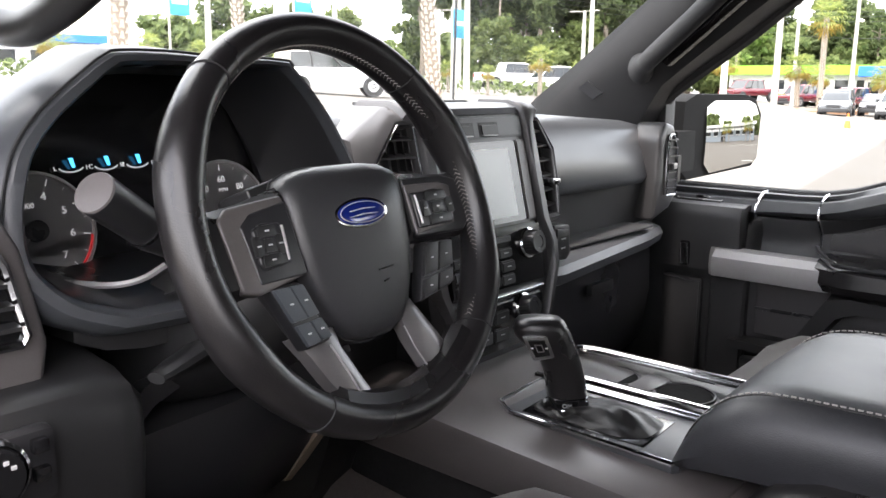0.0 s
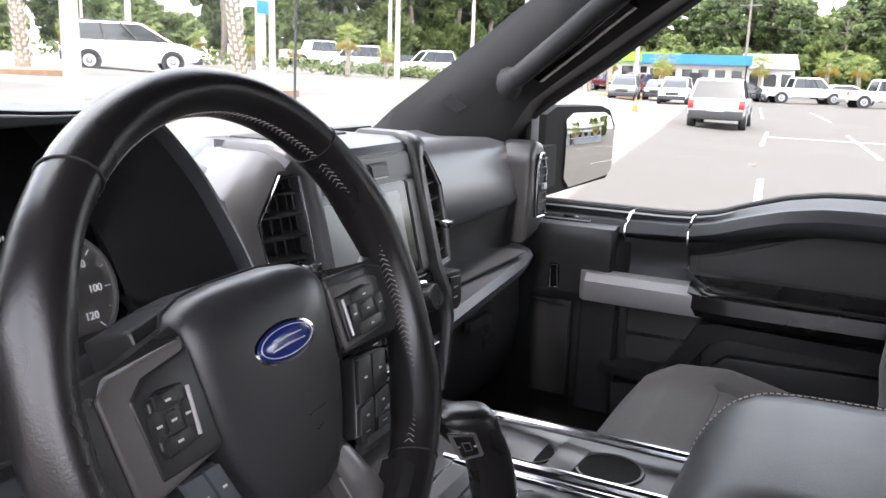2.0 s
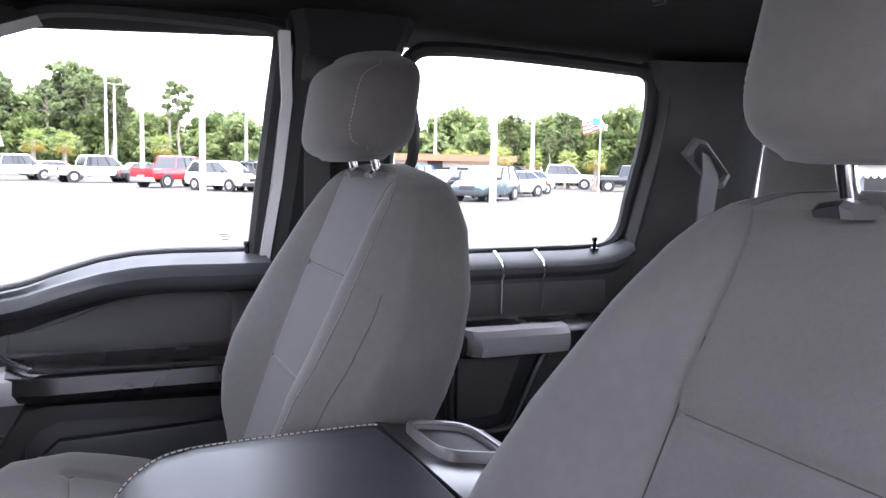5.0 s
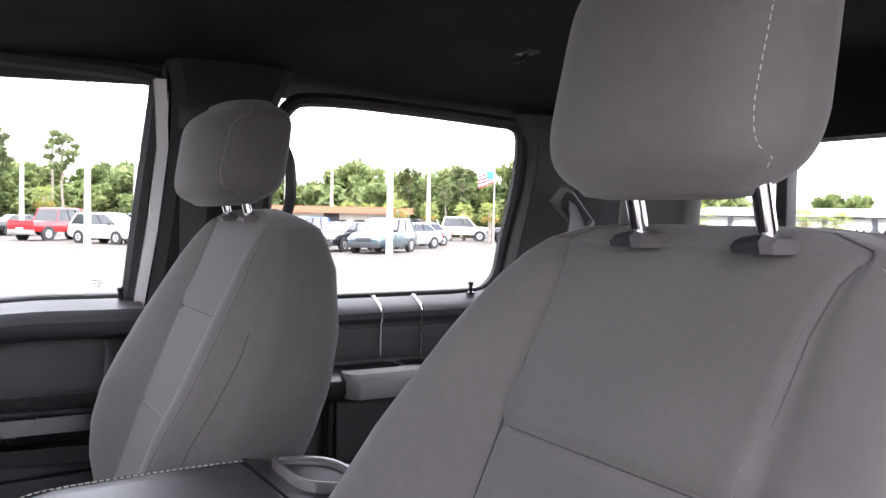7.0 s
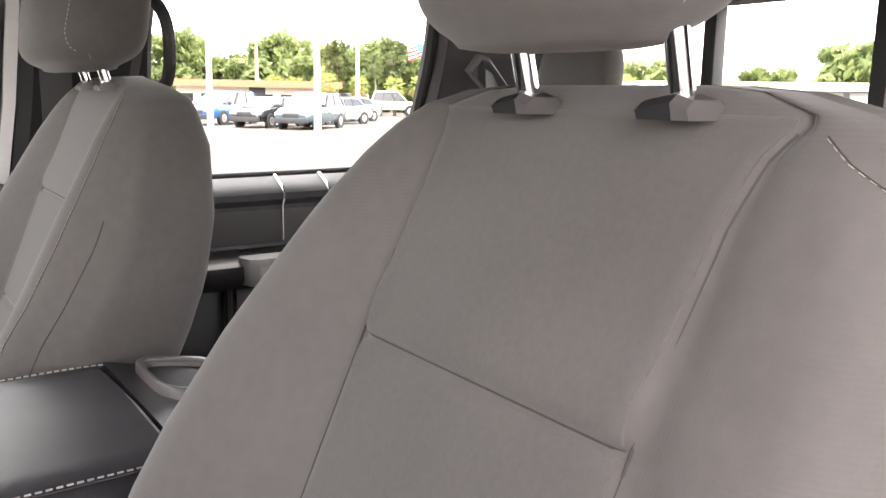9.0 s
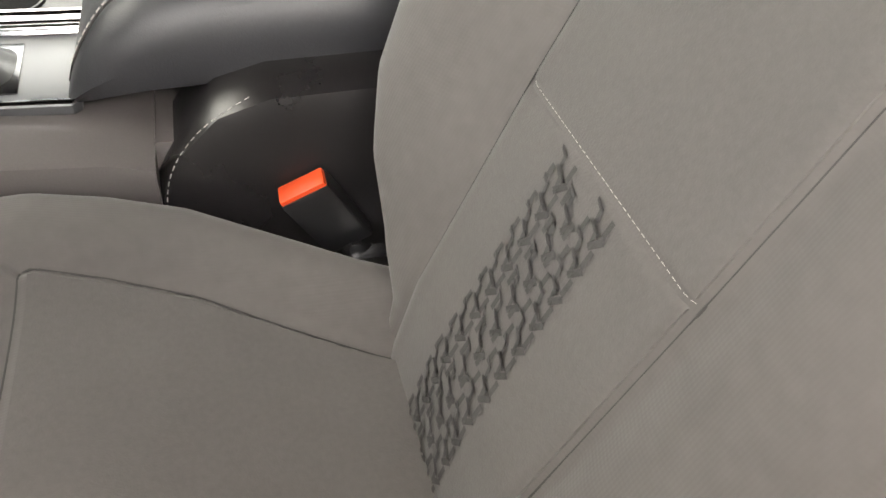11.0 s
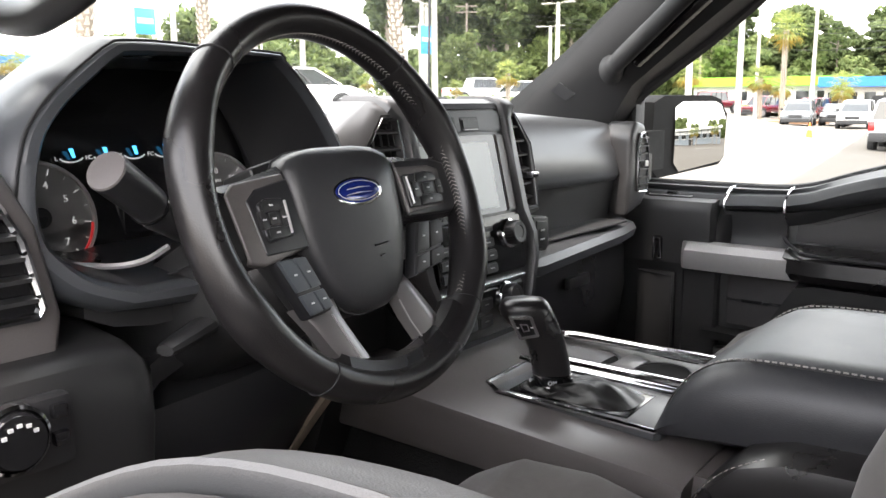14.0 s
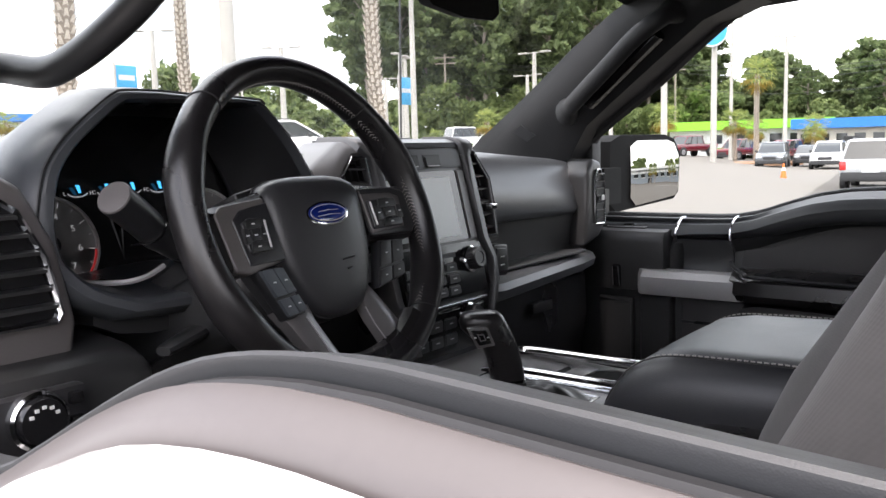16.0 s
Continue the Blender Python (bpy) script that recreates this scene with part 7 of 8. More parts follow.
# ---- small things on the headliner and windshield ----
clip = thing("headliner_hook", (0.35, -1.02, 1.93), "small black plastic coat hook on the headliner", "hook")
part("body", box(0.33, 0.37, -1.035, -1.005, 1.918, 1.932, 0.004), M["plastic"], clip)
part("tip", tube([(0.35, -1.02, 1.922), (0.35, -1.01, 1.908), (0.362, -1.00, 1.906)], 0.005, 8), M["plastic"], clip)
rv = thing("rear_view_mirror", (0.0, 0.16, 1.83), "black rear view mirror on the windshield", "mirror")
rr = []
for u in (-0.11, -0.105, -0.09, 0.0, 0.09, 0.105, 0.11):
    k = 1 - (abs(u) / 0.11) ** 6 * 0.6
    rr.append([(0.02 + u, 0.135 + 0.10 * u, 1.80 + 0.033 * k), (0.02 + u, 0.155 + 0.10 * u, 1.80 + 0.030 * k), (0.02 + u, 0.165 + 0.10 * u, 1.80), (0.02 + u, 0.155 + 0.10 * u, 1.80 - 0.030 * k), (0.02 + u, 0.135 + 0.10 * u, 1.80 - 0.033 * k)])
part("housing", loft(rr), M["housing"], rv)
part("stem", tube([(0.02, 0.16, 1.80), (0.01, 0.20, 1.85), (0.0, 0.235, 1.868)], 0.010, 8), M["housing"], rv)

# ---- outside: ground and markings ----


def ground_z(x, y):
    e = y - 0.33 * max(x, 0)
    return interp(e, (-400, -4, 0, 5, 10, 16, 20, 40, 400), (0.0, 0.0, 0.4, 0.8, 1.0, 1.25, 1.6, 2.0, 2.4))


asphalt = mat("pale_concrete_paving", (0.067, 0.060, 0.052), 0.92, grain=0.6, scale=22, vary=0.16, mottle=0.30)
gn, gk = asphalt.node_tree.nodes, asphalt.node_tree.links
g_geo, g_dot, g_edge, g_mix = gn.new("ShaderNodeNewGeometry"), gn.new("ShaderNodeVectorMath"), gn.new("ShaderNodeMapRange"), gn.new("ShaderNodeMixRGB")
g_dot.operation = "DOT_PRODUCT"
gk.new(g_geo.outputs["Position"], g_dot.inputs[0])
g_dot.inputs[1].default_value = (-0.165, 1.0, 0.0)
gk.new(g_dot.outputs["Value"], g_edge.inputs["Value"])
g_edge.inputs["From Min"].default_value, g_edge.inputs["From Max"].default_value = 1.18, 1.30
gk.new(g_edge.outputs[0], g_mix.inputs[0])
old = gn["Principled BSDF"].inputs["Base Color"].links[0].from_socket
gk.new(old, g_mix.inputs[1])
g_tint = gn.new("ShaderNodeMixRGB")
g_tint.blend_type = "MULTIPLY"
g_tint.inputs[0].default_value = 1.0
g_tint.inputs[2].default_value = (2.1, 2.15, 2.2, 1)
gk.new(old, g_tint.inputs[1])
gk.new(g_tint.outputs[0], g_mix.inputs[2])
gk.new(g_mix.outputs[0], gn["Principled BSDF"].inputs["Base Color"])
paint = mat("white_line_paint", (0.36, 0.36, 0.345), 0.8, grain=0.3, scale=40, vary=0.15, mottle=2)
gr = bmesh.new()
xs = sorted(set([-400, -200, -100, -60] + [-40 + 4 * i for i in range(41)] + [140, 180, 250, 400]))
ysg = sorted(set([-400, -200, -120, -80] + [-60 + 4 * i for i in range(36)] + [90, 120, 200, 400]))
vv = [[gr.verts.new((x, y, ground_z(x, y))) for x in xs] for y in ysg]
for a, b in zip(vv, vv[1:]):
    for i in range(len(xs) - 1):
        gr.faces.new((a[i], a[i + 1], b[i + 1], b[i]))
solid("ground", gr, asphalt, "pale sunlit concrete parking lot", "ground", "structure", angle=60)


def stripe(x0, y0, x1, y1, w=0.10):
    d = Vector((x1 - x0, y1 - y0, 0)).normalized()
    n = Vector((-d.y, d.x, 0)) * w / 2
    t = bmesh.new()
    k = 6
    rr = []
    for i in range(k + 1):
        x, y = x0 + (x1 - x0) * i / k, y0 + (y1 - y0) * i / k
        z = ground_z(x, y)
        rr.append([(x - n.x, y - n.y, z - 0.02), (x + n.x, y + n.y, z - 0.02), (x + n.x, y + n.y, z + 0.012), (x - n.x, y - n.y, z + 0.012)])
    loft(rr, bm=t)
    solid("parking_line", t, paint, "worn white painted parking line on the lot", "line", "structure", smooth=False)


for x0, y0, x1, y1 in ((15.9, 1.42, 8.0, 0.62), (28.0, 2.62, 20.6, 2.0), (52.0, 5.6, 38.0, 3.9), (28.6, 0.30, 19.9, -0.62), (48.0, 2.6, 38.0, 1.2), (29.9, -1.91, 19.8, -3.05), (31.0, -4.4, 21.0, -5.6), (13.4, -1.25, 9.0, -1.75),
                       (13.2, -3.9, 9.0, -4.4), (13.2, -6.6, 9.0, -7.0), (15.5, -9.6, 9.5, -10.1), (25.6, 2.4, 25.0, -14.0), (7.0, 2.28, 7.5, 0.70), (44, -2.0, 38, -2.8), (36.9, -7.8, 30.2, -9.0), (26.0, -15.0, 20.0, -17.5), (22.0, -20.0, 16.0, -23.0)):
    stripe(x0, y0, x1, y1)
grate = thing("drain_grate", (15.6, 1.9, 0.07), "rusty iron drain grate set in the lot", "drain")
rust = mat("rusty_iron", (0.16, 0.10, 0.07), 0.8, metal=0.3, grain=0.6, scale=60, vary=0.4)
part("frame", box(15.3, 15.9, 1.45, 2.35, 0.02, 0.095, 0.006), rust, grate)
for k in range(9):
    part("bar", box(15.35, 15.85, 1.50 + 0.095 * k, 1.54 + 0.095 * k, 0.09, 0.112), rust, grate)
orange = mat("orange_cone_plastic", (0.75, 0.16, 0.03), 0.5, vary=0.1)
cone = thing("traffic_cone", (36.0, 9.0, 0), "orange traffic cone with a white collar on the lot", "cone")
part("base", box(35.8, 36.2, 8.8, 9.2, 0.0, 0.04, 0.01), orange, cone)
part("body", lathe([(0.04, 0.15), (0.72, 0.03), (0.73, 0.001)], (36, 9, 0), (0, 0, 1), 20), orange, cone)
part("collar", lathe([(0.42, 0.088), (0.56, 0.064)], (36, 9, 0), (0, 0, 1), 20), M["ivory"], cone)

# ---- vehicles ----
tyre_m = mat("tyre_rubber", (0.018, 0.018, 0.018), 0.85, grain=0.3, scale=40)
rim_m = mat("alloy_rim", (0.45, 0.45, 0.46), 0.35, metal=0.8)
trim_m = mat("dark_bumper_plastic", (0.03, 0.03, 0.032), 0.6)
lamp_m = mat("clear_headlamp", (0.55, 0.56, 0.58), 0.1, coat=0.6)
tail_m = mat("red_tail_lamp", (0.45, 0.02, 0.02), 0.2, coat=0.6)
CARS = {
    "suv": dict(L=4.55, W=1.84, wheel=0.34, body=((0.0, 0.55, 0.92, 0.86), (0.05, 0.36, 1.02, 0.97), (0.5, 0.30, 1.04, 1.0), (3.2, 0.30, 1.02, 1.0), (3.9, 0.32, 0.96, 0.98), (4.4, 0.36, 0.80, 0.92), (4.55, 0.45, 0.66, 0.82)),
                base=(0.10, 3.55), roof=(0.55, 2.45), ztop=1.66, axles=(0.85, 3.55)),
    "sedan": dict(L=4.6, W=1.80, wheel=0.32, body=((0.0, 0.50, 0.88, 0.84), (0.06, 0.34, 0.98, 0.95), (0.9, 0.26, 1.0, 1.0), (3.1, 0.26, 0.95, 1.0), (4.0, 0.28, 0.86, 0.98), (4.45, 0.32, 0.72, 0.90), (4.6, 0.42, 0.60, 0.80)),
                  base=(0.55, 3.45), roof=(1.25, 2.45), ztop=1.43, axles=(0.85, 3.65)),
    "pickup": dict(L=5.8, W=1.98, wheel=0.40, body=((0.0, 0.60, 1.08, 0.93), (0.05, 0.52, 1.12, 0.98), (0.6, 0.50, 1.13, 1.0), (1.75, 0.50, 1.13, 1.0), (4.4, 0.48, 1.13, 1.0), (5.3, 0.48, 1.10, 0.99), (5.7, 0.50, 1.02, 0.95), (5.8, 0.55, 0.9, 0.88)),
                   base=(1.80, 4.50), roof=(2.05, 3.75), ztop=1.90, axles=(1.05, 4.75)),
}
paints = {}


def car(kind, colour, rgb, label):
    c = CARS[kind]
    if colour not in paints:
        paints[colour] = mat(colour + "_car_paint", rgb, 0.25, coat=0.8, vary=0.03, metal=0.15 if colour in ("silver", "grey", "teal") else 0.0)
    pm = paints[colour]
    name = {"suv": "parked_suv", "sedan": "parked_car", "pickup": "parked_pickup"}[kind]
    t = thing(name, (0, 0, 0), label, "car" if kind != "pickup" else "pickup truck", "parked vehicles")
    off, hw = -c["L"] / 2, c["W"] / 2
    rings = []
    for x, z0, z1, k in c["body"]:
        w = hw * k
        h = z1 - z0
        rings.append([(x + off, y, z) for y, z in ((-w * 0.90, z0), (-w, z0 + 0.25 * h), (-w, z0 + 0.62 * h), (-w * 0.95, z1 - 0.03), (-w * 0.86, z1), (w * 0.86, z1), (w * 0.95, z1 - 0.03), (w, z0 + 0.62 * h), (w, z0 + 0.25 * h), (w * 0.90, z0))])
    part("body", loft(rings), pm, t)
    zb = c["body"][3][2] - 0.02
    (b0, b1), (r0, r1), zt = c["base"], c["roof"], c["ztop"]
    def gh(q, grow=0.0):
        x0, x1 = b0 + (r0 - b0) * q + off, b1 + (r1 - b1) * q + off
        w = hw * (0.90 - 0.16 * q) + grow
        z = zb + (zt - zb) * q
        return [(x0 - grow, -w, z), (x0 + (x1 - x0) * 0.5, -w * 1.015, z), (x1 + grow, -w * 0.94, z), (x1 + grow, w * 0.94, z), (x0 + (x1 - x0) * 0.5, w * 1.015, z), (x0 - grow, w, z)]
    part("glasshouse", loft([gh(0), gh(0.55), gh(0.93)]), M["cglass"], t, "dark tinted glass")
    part("roof", loft([gh(0.88, 0.012), gh(0.95, 0.006), gh(1.0, -0.06)]), pm, t)
    for f in (0.0, 0.36, 0.68, 1.0):
        for s in (-1, 1):
            pts = []
            for q in (0.0, 0.5, 0.92):
                x0, x1 = b0 + (r0 - b0) * q + off, b1 + (r1 - b1) * q + off
                w = hw * (0.90 - 0.16 * q) * (0.95 if f == 1 else 1.012)
                pts.append((x0 + (x1 - x0) * f, s * w, zb + (zt - zb) * q))
            part("window_pillar", tube(pts, 0.035, 6), pm if f in (0.0, 1.0) else trim_m, t)
    if kind == "pickup":
        bed = box(0.10 + off, 1.70 + off, -hw * 0.80, hw * 0.80, 1.122, 1.136, 0)
        part("bed", bed, trim_m, t, "dark open load bed")
        part("bed_lip", box(0.0 + off, 0.09 + off, -hw * 0.9, hw * 0.9, 1.10, 1.15, 0.01), pm, t)
    if kind == "suv":
        for s in (-1, 1):
            part("roof_rail", tube([(r0 + off + 0.1, s * hw * 0.66, zt + 0.03), (r1 + off - 0.1, s * hw * 0.66, zt + 0.03)], 0.02, 6), trim_m, t)
    part("front_bumper", box(c["L"] + off - 0.16, c["L"] + off + 0.03, -hw * 0.86, hw * 0.86, 0.28, 0.52, 0.04), trim_m, t)
    part("rear_bumper", box(off - 0.06, off + 0.10, -hw * 0.93, hw * 0.93, 0.34, 0.62, 0.04), trim_m if kind != "pickup" else rim_m, t)
    part("grille", box(c["L"] + off - 0.06, c["L"] + off + 0.015, -hw * 0.42, hw * 0.42, 0.55, 0.74, 0.02), trim_m, t)
    part("number_plate", box(off - 0.075, off - 0.055, -0.26, 0.26, 0.60, 0.74, 0.01), M["ivory"], t, "blank pale number plate")
    for s in (-1, 1):
        z1 = c["body"][1][2]
        part("tail_lamp", box(off - 0.01, off + 0.10, min(s * hw * 0.76, s * hw * 0.965), max(s * hw * 0.76, s * hw * 0.965), z1 - 0.34, z1 - 0.06, 0.02), tail_m, t)
        part("headlamp", box(c["L"] + off - 0.24, c["L"] + off - 0.03, min(s * hw * 0.52, s * hw * 0.88), max(s * hw * 0.52, s * hw * 0.88), 0.62, 0.76, 0.03), lamp_m, t)
        part("door_mirror", box(b1 + off - 0.55, b1 + off - 0.42, min(s * hw * 0.94, s * hw * 1.12), max(s * hw * 0.94, s * hw * 1.12), zb + 0.0, zb + 0.14, 0.03), trim_m, t)
        for ax in c["axles"]:
            r = c["wheel"]
            wcen = (ax + off, s * (hw - 0.12), r)
            part("wheel_arch", lathe([(-0.02, r * 1.16), (0.135, r * 1.14), (0.136, 0.02)], wcen, (0, s, 0), 20), trim_m, t)
            wh = part("wheel", lathe([(-0.10, r * 0.9), (-0.08, r), (0.10, r), (0.135, r * 0.93), (0.14, r * 0.66)], wcen, (0, s, 0), 20), tyre_m, t)
            part("rim", lathe([(0.12, r * 0.66), (0.145, r * 0.62), (0.139, r * 0.2), (0.15, r * 0.12), (0.151, 0.01)], wcen, (0, s, 0), 14), rim_m, wh)
    return t


WHITE, SILVER, BLACK, GREY, RED, BLUE, TEAL, MAROON = (0.78, 0.78, 0.77), (0.42, 0.43, 0.44), (0.015, 0.015, 0.018), (0.13, 0.14, 0.15), (0.45, 0.015, 0.02), (0.02, 0.10, 0.32), (0.05, 0.09, 0.11), (0.13, 0.012, 0.02)
LOT = [("suv", "silver", SILVER, "silver hatchback utility car seen from behind", [(29.9, 4.4, 4)]),
       ("suv", "white", WHITE, "white utility car parked on the lot", [(53.5, 10.9, 186), (46.8, -7.6, 215), (20.9, 23.2, -40), (57.0, 9.0, 188)]),
       ("suv", "grey", GREY, "pale grey crossover parked facing the camera", [(55.0, 14.6, 190)]),
       ("pickup", "white", WHITE, "white pickup truck parked in a row", [(66.5, 4.3, -68), (62.5, -1.2, -70), (54.8, -34.4, -120), (52.1, 37.4, -30), (50.2, 32.3, 150), (50.6, 26.6, 140)]),
       ("sedan", "white", WHITE, "white sedan parked between the pickups", [(68.5, 1.5, -70)]),
       ("pickup", "red", RED, "bright red pickup truck on the lot", [(53.0, -5.7, -50)]),
       ("sedan", "black", BLACK, "black car parked on the lot", [(66.0, 8.5, -65), (63.0, -4.6, -70), (37.2, -17.0, 125), (58.5, 13.2, 190), (51.0, 30.0, 150)]),
       ("suv", "black", BLACK, "black utility car at the edge of the lot", [(46.0, -9.8, 200), (58.6, -33.1, 120)]),
       ("suv", "blue", BLUE, "bright blue crossover parked in a row", [(40.8, -16.0, 125)]),
       ("suv", "teal", TEAL, "dark teal crossover parked in a row", [(35.0, -18.1, 130)]),
       ("pickup", "black", BLACK, "black pickup truck with chrome wheels", [(49.0, -37.0, -118)]),
       ("pickup", "maroon", MAROON, "dark red pickup truck in a far row", [(74.4, 27.4, 160), (75.5, 23.0, 165), (76.0, 19.0, 165)]),
       ("sedan", "silver", SILVER, "silver car parked far off", [(40.0, -22.0, 110), (44.0, -25.0, 110)])]
for kind, colour, rgb, label, places in LOT:
    first = car(kind, colour, rgb, label)
    for i, (x, y, a) in enumerate(places):
        m = pose(x, y, ground_z(x, y), 0, 0, a)
        if i == 0:
            first.matrix_basis = m
        else:
            copy_thing(first, m)

# ---- lamp posts, signs ----
concrete = mat("pale_concrete_pole", (0.42, 0.40, 0.365), 0.85, grain=0.4, scale=30, vary=0.12, mottle=1.5)
wood_pole = mat("weathered_wood_pole", (0.20, 0.17, 0.14), 0.9, grain=0.5, scale=40, vary=0.25)
lamp = thing("lamp_post", (0, 0, 0), "tall pale concrete lamp post with flat lamp heads", "lamp post", "lamp posts")
part("pole", lathe([(0, 0.17), (0.4, 0.16), (8.8, 0.10), (8.82, 0.01)], (0, 0, 0), (0, 0, 1), 12), concrete, lamp)
for s in (-1, 1):
    part("arm", tube([(0, 0, 8.7), (0, s * 0.45, 8.75)], 0.035, 6), concrete, lamp)
    part("lamp_head", box(-0.17, 0.17, min(s * 0.4, s * 0.95), max(s * 0.4, s * 0.95), 8.70, 8.82, 0.03), concrete, lamp)
posts = [(58.0, -4.0, 1.0), (39.2, -5.4, 1.0), (31.0, -16.4, 0.78), (47.1, -27.5, 0.72), (79.3, -2.4, 1.05), (84.3, -3.3, 1.0), (68.2, -12.7, 0.66), (63.7, -27.6, 0.66), (38.5, -14.5, 0.9), (70.5, 22.3, 1.35),
         (62.0, 15.7, 1.05), (36.2, 14.4, 1.1), (30.3, 24.5, 1.0), (37.8, 31.1, 0.65), (37.9, 22.3, 0.66), (26.1, 29.0, 0.58), (44.0, 38.0, 0.6), (33.0, 27.5, 0.62), (9.3, 12.1, 0.9), (45.0, 27.0, 0.6), (20.6, 31.0, 0.62), (55.0, 26.0, 0.9)]
for i, (x, y, k) in enumerate(posts):
    m = pose(x, y, ground_z(x, y) - 0.05, 0, 0, 20 + 37 * i) @ Matrix.Diagonal((1, 1, k, 1))
    if i:
        copy_thing(lamp, m)
    else:
        lamp.matrix_basis = m
up = thing("utility_pole", (0, 0, 0), "weathered wooden utility pole with crossarms", "utility pole", "utility poles")
part("pole", lathe([(0, 0.16), (10, 0.11), (10.02, 0.01)], (0, 0, 0), (0, 0, 1), 10), wood_pole, up)
for z in (9.0, 9.6):
    part("crossarm", box(-0.06, 0.06, -1.1, 1.1, z, z + 0.12), wood_pole, up)
ups = [(92, 12, 80), (92, -9, 80), (86, -30, 65), (88, 34, 100), (70, 52, 120)]
for i, (x, y, a) in enumerate(ups):
    m = pose(x, y, ground_z(x, y), 0, 0, a - 90)
    if i:
        copy_thing(up, m)
    else:
        up.matrix_basis = m
for z in (8.8, 9.3, 9.75, 7.2):
    w = bmesh.new()
    order = [4, 3, 0, 1, 2]
    for a, b in zip(order, order[1:]):
        p, q = Vector((ups[a][0], ups[a][1], ground_z(*ups[a][:2]) + z)), Vector((ups[b][0], ups[b][1], ground_z(*ups[b][:2]) + z))
        tube([p.lerp(q, t / 10) - Vector((0, 0, 0.9 * math.sin(math.pi * t / 10))) for t in range(11)], 0.022, 4, bm=w)
    solid("power_line", w, M["rubber"], "black power line slung between wooden poles", "cable", group="power lines")
sign_m = mat("blue_sign_panel", (0.03, 0.30, 0.55), 0.4, vary=0.05)
for x, y, z0, z1 in ((17.6, 29.2, 4.3, 5.3), (29.8, 25.0, 3.9, 5.2), (22.0, 27.0, 4.6, 5.6)):
    sg = thing("banner_sign", (x, y, ground_z(x, y)), "small blue banner on a thin pole", "sign", "banner signs")
    part("pole", tube([(x, y, ground_z(x, y)), (x, y, z1 + 0.1)], 0.05, 8), concrete, sg)
    pn = part("panel", box(x + 0.06, x + 0.95, y - 0.02, y + 0.02, z0, z1, 0.005), sign_m, sg)
    part("panel_bar", box(x + 0.15, x + 0.85, y - 0.026, y + 0.026, (z0 + z1) / 2 - 0.08, (z0 + z1) / 2 + 0.12), M["ivory"], pn)
rs_ = thing("round_pole_sign", (55.9, 18.8, 0), "oval blue and white sign on a tall pale pole", "sign")
part("pole", lathe([(0, 0.22), (9.0, 0.18), (9.01, 0.01)], (55.9, 18.8, 0), (0, 0, 1), 12), concrete, rs_)
part("panel", lathe([(-0.1, 1.0), (0.1, 1.0), (0.11, 0.01)], (55.7, 18.8, 9.2), (-1, 0.2, 0), 28), sign_m, rs_)
part("panel_rim", tube([(55.5, 18.8 + 1.0 * math.cos(a), 9.2 + 1.0 * math.sin(a)) for a in (2 * math.pi * j / 28 for j in range(28))], 0.06, 6, True), M["ivory"], rs_)
fl = thing("flagpole", (44.8, -31.2, 0), "striped flag flying from a thin pole", "flag")
part("pole", lathe([(0, 0.06), (5.2, 0.04), (5.21, 0.001)], (44.8, -31.2, 0), (0, 0, 1), 8), concrete, fl)
for k in range(7):
    rr = [[(44.8 + 0.12 * math.sin(j), -31.1 + 0.16 * j, 4.92 - 0.115 * k - 0.05 * j), (44.8 + 0.12 * math.sin(j), -31.1 + 0.16 * j, 4.92 - 0.115 * (k + 1) - 0.05 * j), (44.83 + 0.12 * math.sin(j), -31.1 + 0.16 * j, 4.92 - 0.115 * (k + 1) - 0.05 * j), (44.83 + 0.12 * math.sin(j), -31.1 + 0.16 * j, 4.92 - 0.115 * k - 0.05 * j)] for j in range(8)]
    part("stripe", loft(rr), M["ivory"] if k % 2 else tail_m, fl)
part("canton", box(44.74, 44.92, -31.1, -30.6, 4.40, 4.90), sign_m, fl)

# ---- buildings ----
stucco = mat("cream_stucco", (0.62, 0.58, 0.50), 0.9, grain=0.3, scale=30, vary=0.1, mottle=1)
wallw = mat("white_siding", (0.72, 0.72, 0.70), 0.8, grain=0.2, scale=30, vary=0.06, mottle=1)
blue_wall = mat("pale_blue_grey_wall", (0.34, 0.38, 0.42), 0.85, grain=0.2, scale=30, vary=0.08, mottle=1)
roof_b = mat("bright_blue_fascia", (0.02, 0.17, 0.55), 0.5, vary=0.05)
roof_g = mat("grey_shingle", (0.18, 0.17, 0.16), 0.9, grain=0.5, scale=20, vary=0.2)
roof_r = mat("terracotta_roof", (0.36, 0.14, 0.08), 0.85, grain=0.4, scale=15, vary=0.2)
lime = mat("lime_green_panel", (0.22, 0.55, 0.03), 0.5, vary=0.05)


